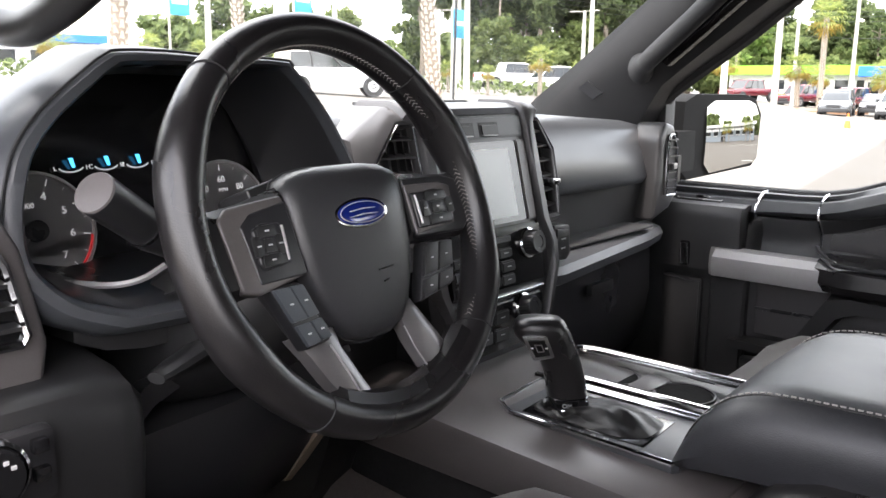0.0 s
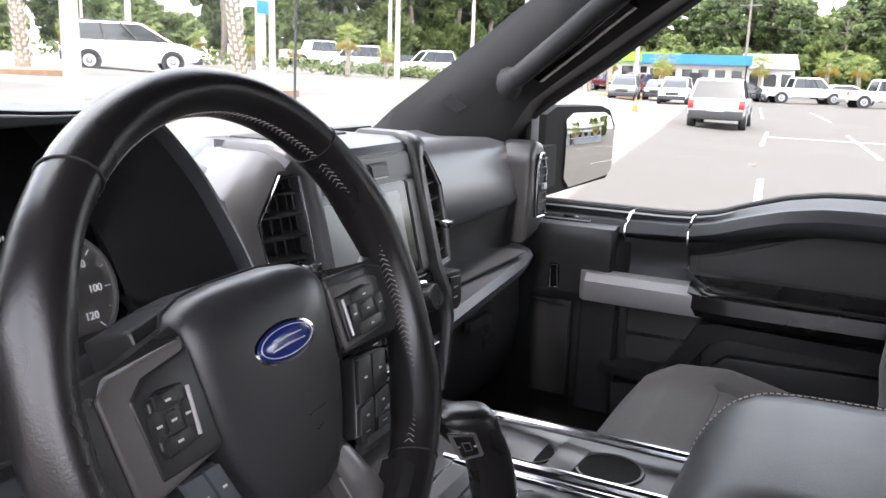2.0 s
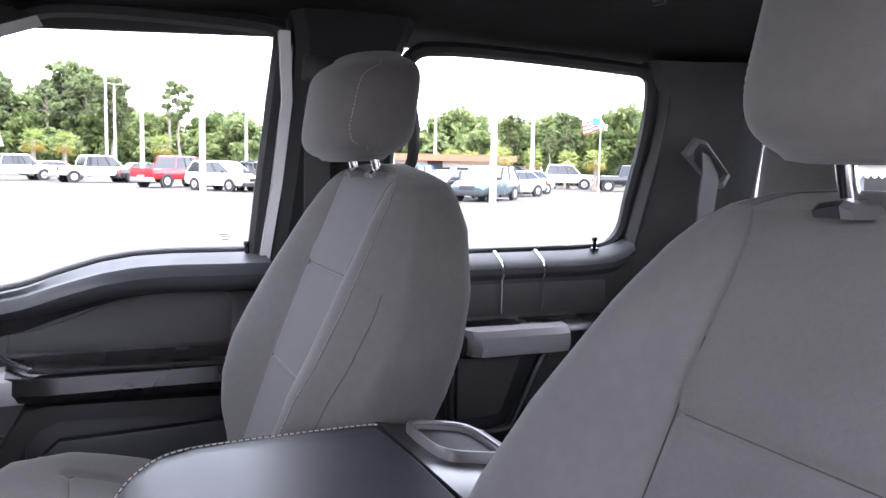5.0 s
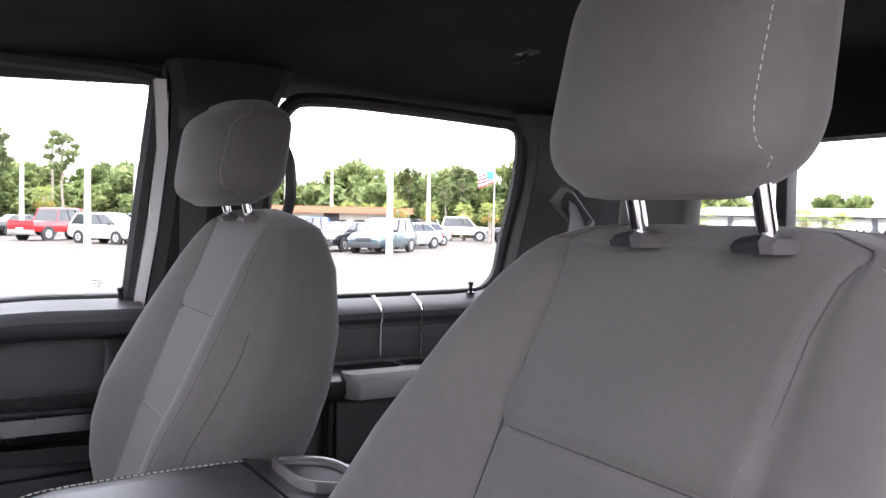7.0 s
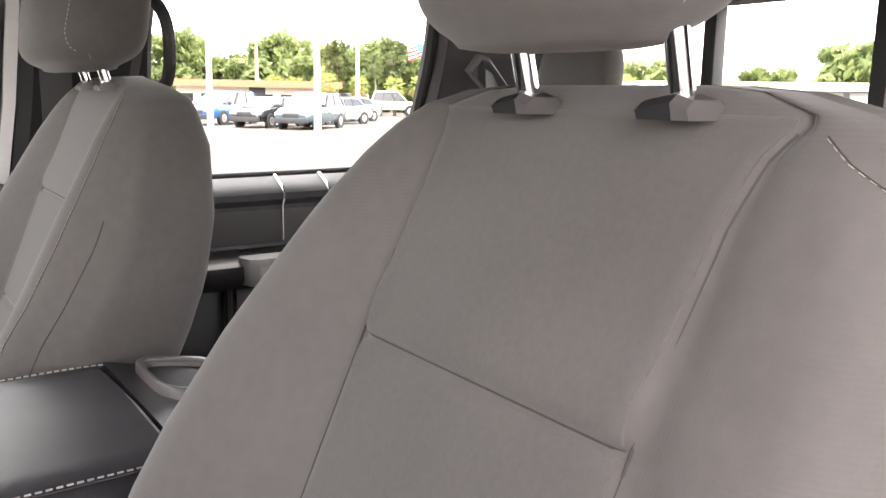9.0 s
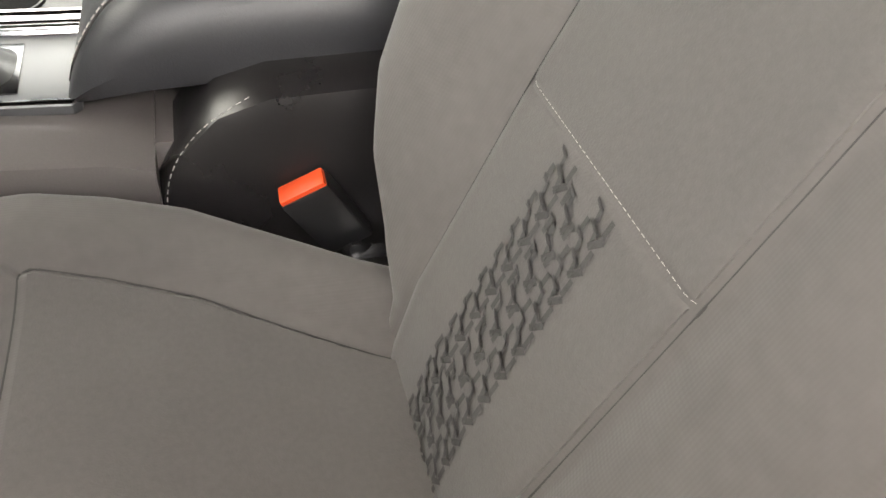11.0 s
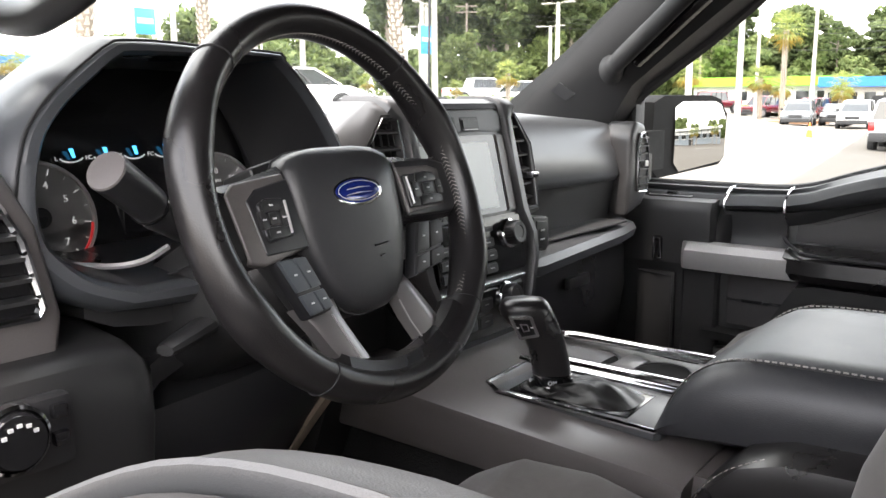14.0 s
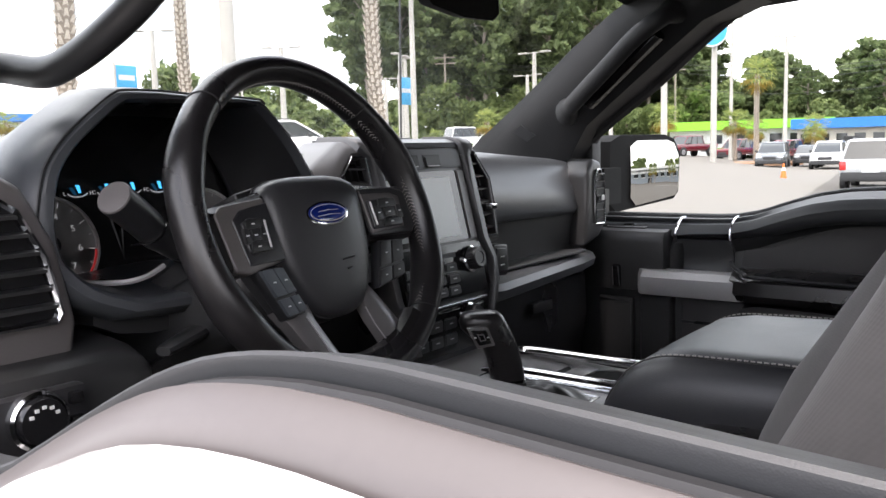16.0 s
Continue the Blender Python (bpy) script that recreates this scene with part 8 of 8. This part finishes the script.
def building(name, x0, y0, x1, y1, depth, h, wall, roof, label, fascia=0.6, gable=0.0, cols=6):
    """A long front from one end to the other, facing the lot; windows and doors set in it."""
    a, b = Vector((x0, y0, 0)), Vector((x1, y1, 0))
    d = (b - a).normalized()
    n = Vector((d.y, -d.x, 0))
    if n.dot(-a) < 0:
        n = -n
    L = (b - a).length
    g = ground_z(x0, y0)
    t = thing(name, (*((a + b) / 2).xy, g), label, "building", "far buildings")
    P = lambda u, w, z: tuple(a + d * u - n * w + Vector((0, 0, g + z)))
    def slab(u0, u1, w0, w1, z0, z1):
        return loft([[P(u0, w0, z0), P(u1, w0, z0), P(u1, w1, z0), P(u0, w1, z0)], [P(u0, w0, z1), P(u1, w0, z1), P(u1, w1, z1), P(u0, w1, z1)]])
    part("wall", slab(0, L, 0, depth, -0.3, h), wall, t, smooth=False)
    if gable:
        part("roof", loft([[P(-0.4, -0.5, h), P(-0.4, depth / 2, h + gable), P(-0.4, depth + 0.5, h), P(-0.4, depth / 2, h + gable - 0.2)], [P(L + 0.4, -0.5, h), P(L + 0.4, depth / 2, h + gable), P(L + 0.4, depth + 0.5, h), P(L + 0.4, depth / 2, h + gable - 0.2)]]), roof, t, smooth=False)
    else:
        part("roof", slab(-0.5, L + 0.5, -1.0, depth + 0.3, h, h + fascia), roof, t, smooth=False)
    for i in range(cols):
        u = L * (i + 0.5) / cols
        w = part("window", slab(u - L / cols * 0.30, u + L / cols * 0.30, -0.06, 0.1, 0.9, h - 0.5), M["cglass"], t, smooth=False)
        part("window_sill", slab(u - L / cols * 0.33, u + L / cols * 0.33, -0.12, 0.05, 0.8, 0.9), wallw, w, smooth=False)
    part("door", slab(L * 0.5 - 0.6, L * 0.5 + 0.6, -0.10, 0.1, 0.0, 2.1), trim_m, t, smooth=False)
    return t


building("blue_roof_building", 83.0, 20.0, 84.5, 10.9, 8, 2.9, stucco, roof_b, "low building under a broad bright blue fascia", 0.9)
building("white_house", 90.0, 11.5, 90.8, 7.0, 7, 2.7, wallw, roof_g, "small white house with a gabled grey roof", 0.5, 1.6, 3)
building("terracotta_building", 60.5, -20.0, 57.0, -31.0, 8, 2.0, stucco, roof_r, "low cream building with a terracotta roof", 0.5, 0, 8)
building("lime_building", 84.0, 33.0, 86.5, 18.0, 8, 2.3, wallw, lime, "white building with a lime green fascia", 0.9, 0, 8)
show = building("showroom", 28.5, -29.0, 14.0, -39.0, 10, 2.1, blue_wall, wallw, "long pale blue showroom with scalloped white awnings", 0.35, 0, 9)
sa_, sb_ = Vector((28.5, -29.0, 0)), Vector((14.0, -39.0, 0))
sd_ = (sb_ - sa_).normalized()
sn_ = Vector((-sd_.y, sd_.x, 0)) if Vector((-sd_.y, sd_.x, 0)).dot(-sa_) > 0 else Vector((sd_.y, -sd_.x, 0))
sl_, sg_ = (sb_ - sa_).length, ground_z(28.5, -29.0)
for i in range(9):
    u0, u1 = sl_ * (i + 0.06) / 9, sl_ * (i + 0.94) / 9
    aw = bmesh.new()
    for k in range(6):
        ua, ub = u0 + (u1 - u0) * k / 6, u0 + (u1 - u0) * (k + 1) / 6
        cols_ = []
        for q in (0, 0.25, 0.5, 0.75, 1):
            foot = sa_ + sd_ * (ua + (ub - ua) * q) + Vector((0, 0, sg_))
            dip = 0.16 * math.sin(math.pi * q)
            cols_.append([foot + sn_ * 0.08 + Vector((0, 0, 2.05)), foot + sn_ * 0.75 + Vector((0, 0, 1.72)), foot + sn_ * 0.78 + Vector((0, 0, 1.60 - dip)), foot + sn_ * 0.74 + Vector((0, 0, 1.60 - dip)), foot + sn_ * 0.70 + Vector((0, 0, 1.70))])
        loft(cols_, bm=aw)
    part("awning", aw, wallw, show, "scalloped white awning", smooth=False)
building("blue_building", 10.0, 58.0, 27.0, 53.0, 8, 2.2, wallw, roof_b, "white building with a blue band far off", 0.5, 0, 8)

# ---- planting ----


def leaf_mat(name, lo, hi):
    m = bpy.data.materials.new(name)
    m.use_nodes = True
    n, l = m.node_tree.nodes, m.node_tree.links
    b = n["Principled BSDF"]
    g = n.new("ShaderNodeNewGeometry")
    r = n.new("ShaderNodeValToRGB")
    r.color_ramp.elements[0].color, r.color_ramp.elements[1].color = (*lo, 1), (*hi, 1)
    oi = n.new("ShaderNodeObjectInfo")
    mx = n.new("ShaderNodeMath")
    mx.operation = "MULTIPLY_ADD"
    l.new(oi.outputs["Random"], mx.inputs[0])
    mx.inputs[1].default_value = 0.3
    l.new(g.outputs["Random Per Island"], mx.inputs[2])
    sub = n.new("ShaderNodeMath")
    sub.operation = "SUBTRACT"
    l.new(mx.outputs[0], sub.inputs[0])
    sub.inputs[1].default_value = 0.15
    l.new(sub.outputs[0], r.inputs[0])
    l.new(r.outputs[0], b.inputs["Base Color"])
    b.inputs["Roughness"].default_value = 0.65
    b.inputs["Specular IOR Level"].default_value = 0.25
    tr = n.new("ShaderNodeBsdfTranslucent")
    l.new(r.outputs[0], tr.inputs[0])
    mix = n.new("ShaderNodeMixShader")
    mix.inputs[0].default_value = 0.45
    l.new(b.outputs[0], mix.inputs[1])
    l.new(tr.outputs[0], mix.inputs[2])
    l.new(mix.outputs[0], n["Material Output"].inputs[0])
    return m


pine_m = leaf_mat("pine_foliage", (0.080, 0.112, 0.050), (0.205, 0.250, 0.110))
oak_m = leaf_mat("broadleaf_foliage", (0.095, 0.135, 0.052), (0.235, 0.285, 0.112))
palm_m = leaf_mat("palm_frond", (0.125, 0.180, 0.045), (0.33, 0.365, 0.115))
palmy_m = leaf_mat("yellowing_frond", (0.16, 0.14, 0.03), (0.38, 0.26, 0.06))
bark_m = mat("grey_brown_bark", (0.24, 0.20, 0.16), 0.95, grain=1.0, scale=14, vary=0.35, mottle=2)
boot_m = mat("palm_boot_bark", (0.58, 0.52, 0.45), 0.95, grain=0.8, scale=18, vary=0.3, mottle=4)
rng = random.Random(7)


def leaves(bm, c, r, n, size):
    c = Vector(c)
    for _ in range(n):
        d = Vector((rng.gauss(0, 1), rng.gauss(0, 1), rng.gauss(0, 0.7))).normalized()
        p = c + Vector((d.x * r[0], d.y * r[1], d.z * r[2])) * (0.45 + 0.55 * rng.random() ** 0.5)
        a = Vector((rng.gauss(0, 1), rng.gauss(0, 1), rng.gauss(0, 1))).normalized()
        b = a.orthogonal().normalized()
        s = size * (0.5 + rng.random())
        k = a.cross(b) * s * 0.25
        bm.faces.new([bm.verts.new(q) for q in (p + a * s + k, p + b * s * 0.55, p - a * s * 0.8 - k, p - b * s * 0.55 + k)])


def tree(name, h, spread, bare, n_cl, mat_, label, size, flat=0.55):
    t = thing(name, (0, 0, 0), label, "tree", "trees")
    tr = bmesh.new()
    sway = [(0.15 * math.sin(k * 1.3), 0.12 * math.cos(k * 1.7), h * 0.94 * k / 8) for k in range(9)]
    tube(sway, [0.26 * h / 14 * (1 - 0.085 * k) for k in range(9)], 8, bm=tr)
    cr = bmesh.new()
    for i in range(n_cl):
        q = bare + (1 - bare) * ((i + 0.5) / n_cl) ** 0.85
        z = h * q
        rad = spread * math.sin(math.pi * min(0.95, 0.25 + 0.72 * (1 - (q - bare) / (1 - bare)))) * (0.35 + 0.65 * rng.random())
        a = i * 2.4 + rng.random()
        c = Vector((math.cos(a) * rad, math.sin(a) * rad, z))
        tube([(0, 0, z - 0.12 * h * rng.random() - 0.2), (c.x * 0.5, c.y * 0.5, z - 0.2), c], [0.07, 0.05, 0.02], 5, bm=tr)
        s = spread * (0.22 + 0.26 * rng.random())
        leaves(cr, c, (s, s, s * flat), 80, size * 0.9)
    part("trunk", tr, bark_m, t)
    part("crown", cr, mat_, t, smooth=False)
    return t


def palm(name, h, label, old=0.25, size=1.0):
    t = thing(name, (0, 0, 0), label, "palm tree", "palms")
    pts = [(0.04 * h * math.sin(k * 0.25), 0.0, h * k / 10) for k in range(11)]
    tr = tube(pts, [0.22] + [0.175 + 0.012 * math.sin(k * 2) for k in range(9)] + [0.15], 12)
    part("trunk", tr, bark_m, t)
    bt = bmesh.new()
    for k in range(int(h * 9)):
        z = 0.25 + (h - 0.3) * k / (h * 9)
        for j in range(5):
            a = j * 1.2566 + k * 0.62
            x0 = 0.04 * h * math.sin(z / h * 10 * 0.25)
            c, s = math.cos(a), math.sin(a)
            p = Vector((x0 + 0.17 * c, 0.17 * s, z))
            sd = Vector((-s, c, 0)) * 0.055
            out = Vector((c * 0.075, s * 0.075, 0.16))
            f = [bt.verts.new(q) for q in (p - sd, p + sd, p + out + sd * 0.45, p + out - sd * 0.45)]
            bt.faces.new(f)
    part("leaf_boots", bt, boot_m, t, "criss-cross old leaf bases", smooth=False)
    for mt_, n, tilt0, nm in ((palm_m, int(26 * (1 - old)) + 6, 0.0, "crown"), (palmy_m, int(30 * old), -0.9, "old_fronds")):
        if not n:
            continue
        cr = bmesh.new()
        for i in range(n):
            a = i * 2.39996 + rng.random() * 0.5
            el = (1.1 - 1.75 * i / n + tilt0) if nm == "crown" else -0.5 - 0.5 * rng.random()
            top = Vector((0.04 * h * math.sin(2.5), 0, h))
            d = Vector((math.cos(a) * math.cos(el), math.sin(a) * math.cos(el), math.sin(el)))
            stem = top + d * (0.75 + 0.2 * rng.random()) * size
            tube([top, stem], 0.02, 4, bm=cr)
            side = d.cross(Vector((0, 0, 1)))
            side = side.normalized() if side.length > 0.01 else Vector((1, 0, 0))
            upv = side.cross(d)
            for j in range(9):
                b = (j - 4) * 0.36
                ld = (d * math.cos(b) + side * math.sin(b)).normalized()
                ln = (0.62 + 0.2 * rng.random()) * size
                mid = stem + ld * ln * 0.55 + upv * 0.03
                tip = stem + ld * ln - Vector((0, 0, 0.20 * size))
                w = ld.cross(upv).normalized() * 0.045 * size
                cr.faces.new([cr.verts.new(q) for q in (stem, mid + w, tip, mid - w)])
        part(nm, cr, mt_, t, smooth=False)
    return t


def scatter(proto, places):
    for i, (x, y, k, a) in enumerate(places):
        m = pose(x, y, ground_z(x, y) - 0.05, 0, 0, a) @ Matrix.Diagonal((k, k, k, 1))
        if i:
            copy_thing(proto, m)
        else:
            proto.matrix_basis = m


def arc(pts, n, wob, k0, k1):
    out = []
    P_ = [Vector((x, y, 0)) for x, y in pts]
    line = spline(P_, 20)
    for i in range(n):
        p = line[int((len(line) - 1) * (i + 0.5 * rng.random()) / n)]
        out.append((p.x + wob * (rng.random() - 0.5), p.y + wob * (rng.random() - 0.5), k0 + (k1 - k0) * rng.random(), 360 * rng.random()))
    return out


tall = tree("pine_tree", 20, 3.6, 0.38, 30, pine_m, "tall pine tree with a ragged dark green crown", 0.62)
scatter(tall, arc([(66, 62), (76, 54), (88, 46), (98, 40)], 22, 9, 0.8, 1.15) + arc([(100, 38), (112, 22), (116, 5), (110, -8)], 12, 8, 0.55, 0.8) + arc([(84, 66), (100, 52), (112, 36)], 16, 8, 0.8, 1.05) + arc([(112, 34), (122, 14), (124, -4)], 16, 8, 0.55, 0.8) + [(78, 51, 1.0, 15), (84, 56, 1.05, 130), (90, 52, 1.0, 250), (94, 57, 1.1, 70), (99, 47, 1.0, 310), (103, 41, 0.95, 190), (87, 61, 1.1, 20), (97, 38, 0.9, 95), (104, 17, 0.72, 40), (101, 15.5, 0.62, 80), (106, 9, 0.6, 10), (104, -1, 0.62, 200), (96, -3.5, 0.56, 100), (62.9, -40, 0.36, 20), (61, -33.5, 0.33, 80)])
oak = tree("broadleaf_tree", 11, 4.0, 0.18, 30, oak_m, "broad leafy tree with uneven light green crown", 0.6, 0.8)
scatter(oak, arc([(46, 72), (60, 62), (76, 48), (92, 36), (104, 18), (104, 0), (98, -16), (86, -30), (74, -42), (60, -50)], 40, 7, 0.55, 0.9) + arc([(104, 44), (120, 20), (122, 0), (112, -25), (92, -45)], 22, 6, 0.7, 1.0) + arc([(96, 52), (108, 40), (120, 20), (124, 0)], 30, 6, 0.9, 1.25) + arc([(124, 0), (118, -22), (104, -44), (80, -58)], 26, 6, 0.6, 0.82))
under = tree("shrub_tree", 5, 3.2, 0.05, 24, oak_m, "dense low shrub at the edge of the wood", 0.5, 0.8)
scatter(under, arc([(40, 62), (60, 56), (82, 44), (98, 26), (100, 6), (96, -10), (84, -28), (70, -42), (54, -52), (30, -55), (10, -55)], 44, 4, 0.7, 1.1))
spindly = tree("thin_pine", 10, 1.7, 0.62, 12, pine_m, "thin bare-trunked pine with a sparse crown", 0.30)
scatter(spindly, [(88.0, -9.5, 0.95, 10), (60.0, -36.5, 0.52, 70), (101, 3.0, 1.0, 30), (104, 24, 1.1, 80)])
pa = palm("cabbage_palm", 7.0, "tall cabbage palm with criss-cross trunk near the lot", 0.25, 1.15)
scatter(pa, [(7.7, 15.3, 1.0, 10), (14.5, 20.4, 1.0, 80), (15.7, 13.8, 0.98, 140), (62.5, 17.8, 0.95, 30)])
pb = palm("small_palm", 3.4, "short fan palm with yellowing lower fronds", 0.45, 1.0)
scatter(pb, [(36.5, 24.5, 0.62, 10), (34.9, 26.7, 0.60, 60), (30.1, 32.0, 0.66, 140), (31.5, 30.0, 0.6, 10), (33.4, 28.2, 0.62, 80), (40.5, 24.5, 0.66, 160), (16.3, 35.6, 0.75, 20), (16.9, 29.6, 0.72, 90), (14.6, 33.0, 0.75, 190), (54.8, 21.8, 1.4, 50), (67.3, 14.9, 1.15, 150),
             (72.6, 16.0, 1.45, 10), (84.3, 3.6, 1.6, 60), (85.2, 1.0, 1.5, 130), (79.0, -7.1, 1.45, 200), (83.0, 9.4, 1.4, 220), (52.5, -28.1, 1.15, 20), (62.5, -30.4, 1.1, 70), (60.0, -27.5, 1.1, 110), (58.0, -30.5, 1.15, 160), (56.5, -33.0, 1.1, 10), (54.5, -35.0, 1.1, 80), (48.0, -33.0, 1.1, 200),
             (19.6, -28.7, 0.9, 20), (18.7, -29.3, 0.85, 80), (23.5, -26.8, 0.95, 120), (24.3, -26.0, 0.95, 160), (64.5, 20.0, 1.5, 70), (68, 19.5, 1.3, 20), (21.5, 33.0, 0.7, 50), (25.0, 31.5, 0.68, 15), (43.0, 26.0, 0.8, 77)])
hedge_b = bmesh.new()
for x0, y0, x1, y1 in ((22, 33.5, 38, 27.0), (38, 27.0, 50, 23.5), (8, 38, 21, 34)):
    for i in range(30):
        x, y = x0 + (x1 - x0) * i / 30, y0 + (y1 - y0) * i / 30
        leaves(hedge_b, (x, y, ground_z(x, y) + 0.45), (0.5, 0.5, 0.45), 30, 0.16)
solid("hedge", hedge_b, oak_m, "low clipped green hedge along the lot", "hedge", "stuff", smooth=False)
mulch = mat("brown_mulch", (0.26, 0.15, 0.09), 0.95, grain=1.0, scale=20, vary=0.3)
for cx_, cy_, r in ((62.5, 18.0, 3.4), (7.7, 15.3, 1.6), (15.7, 13.8, 1.4), (14.5, 20.4, 1.4)):
    solid("planting_bed", lathe([(-0.3, r), (0.10, r), (0.14, r * 0.8), (0.16, 0.01)], (cx_, cy_, ground_z(cx_, cy_)), (0, 0, 1), 24), mulch, "brown mulch bed round a palm", "planting bed", "structure")

# ---- the pickup's own nose and cowl, seen through the windshield ----
rings = []
for y, hw, zt in ((0.80, 0.86, 1.46), (0.95, 0.87, 1.475), (1.25, 0.86, 1.465), (1.60, 0.84, 1.43), (1.85, 0.82, 1.37), (1.92, 0.80, 1.30)):
    rings.append([(-hw, y, 0.80), (-hw - 0.06, y, 1.05), (-hw - 0.02, y, zt - 0.10), (-hw + 0.10, y, zt - 0.035), (-0.45, y, zt), (-0.30, y, zt - 0.02), (0.30, y, zt - 0.02), (0.45, y, zt), (hw - 0.10, y, zt - 0.035), (hw + 0.02, y, zt - 0.10), (hw + 0.06, y, 1.05), (hw, y, 0.80)])
hood_t = thing("truck_hood", (0, 1.3, 0.8), "white pickup hood and fenders ahead of the windshield", "car hood")
part("panel", loft(rings), M["white"], hood_t)
cw = []
for i in range(13):
    u = -1 + i / 6
    cw.append([(0.80 * u, 0.90 - 0.12 * u * u, 1.478), (0.80 * u, 0.80 - 0.14 * u * u, 1.500), (0.78 * u, 0.74 - 0.14 * u * u, 1.500), (0.78 * u, 0.74 - 0.14 * u * u, 1.44), (0.80 * u, 0.90 - 0.12 * u * u, 1.44)])
part("cowl_panel", loft(cw), M["rubber"], hood_t, "black plastic cowl")
for x0, x1 in ((-0.55, 0.05), (0.02, 0.62)):
    part("wiper", tube([(x0, 0.80 - 0.14 * x0 * x0, 1.512), ((x0 + x1) / 2, 0.812, 1.522), (x1, 0.80 - 0.14 * x1 * x1, 1.512)], 0.009, 6), M["rubber"], hood_t, "black wiper blade")
part("aerial", tube([(0.84, 0.95, 1.43), (0.83, 0.92, 2.2)], 0.0035, 6), M["rubber"], hood_t, "thin black aerial")
bed = thing("truck_bed", (0, -2.4, 0.8), "white pickup load bed behind the cab", "truck bed")
for s in (-1, 1):
    part("side", box(min(s * 0.80, s * 0.93), max(s * 0.80, s * 0.93), -3.22, -1.62, 0.72, 1.40, 0.03), M["white"], bed)
part("front_wall", box(-0.80, 0.80, -1.65, -1.60, 0.75, 1.38, 0.01), M["white"], bed)
part("tailgate", box(-0.80, 0.80, -3.22, -3.14, 0.75, 1.38, 0.02), M["white"], bed)
part("bed_floor", box(-0.80, 0.80, -3.14, -1.65, 0.74, 0.80), M["rubber"], bed)
cab_low = thing("truck_sills", (0, -0.4, 0.5), "white rocker panels and dark frame under the cab", "truck body")
for s in (-1, 1):
    part("rocker", box(min(s * 0.80, s * 0.90), max(s * 0.80, s * 0.90), -1.58, 0.80, 0.52, 0.72, 0.02), M["white"], cab_low)
    part("cab_corner", box(min(s * 0.80, s * 0.90), max(s * 0.80, s * 0.90), -1.58, -1.32, 0.72, 1.46, 0.02), M["white"], cab_low)
    part("kick_panel", box(min(s * 0.79, s * 0.85), max(s * 0.79, s * 0.85), 0.30, 0.80, 0.78, 1.47, 0.0), M["plastic"], cab_low)
part("back_panel", box(-0.80, 0.80, -1.575, -1.545, 0.72, 1.555, 0.01), M["white"], cab_low, "white painted back of the cab")
for s in (-1, 1):
    part("back_corner", loft([[(s * x, y, z) for x, y in ((0.70 if z < 1.7 else 0.66, -1.545), (xo, -1.545), (xo, -1.575), (0.70 if z < 1.7 else 0.66, -1.575))] for z, xo in ((1.46, 0.87), (1.70, 0.80), (1.90, 0.75))]), M["white"], cab_low)
part("frame_rails", box(-0.45, 0.45, -3.15, 1.9, 0.45, 0.74, 0.02), M["rubber"], cab_low)
for s in (-1, 1):
    for y in (1.15, -2.40):
        c = (s * 0.80, y, 0.40)
        wh = part("wheel", lathe([(-0.12, 0.36), (-0.10, 0.40), (0.10, 0.40), (0.13, 0.37), (0.135, 0.26)], c, (s, 0, 0), 28), tyre_m, cab_low, "black tyre")
        part("rim", lathe([(0.10, 0.26), (0.14, 0.25), (0.13, 0.06), (0.145, 0.05), (0.146, 0.01)], c, (s, 0, 0), 24), rim_m, wh)
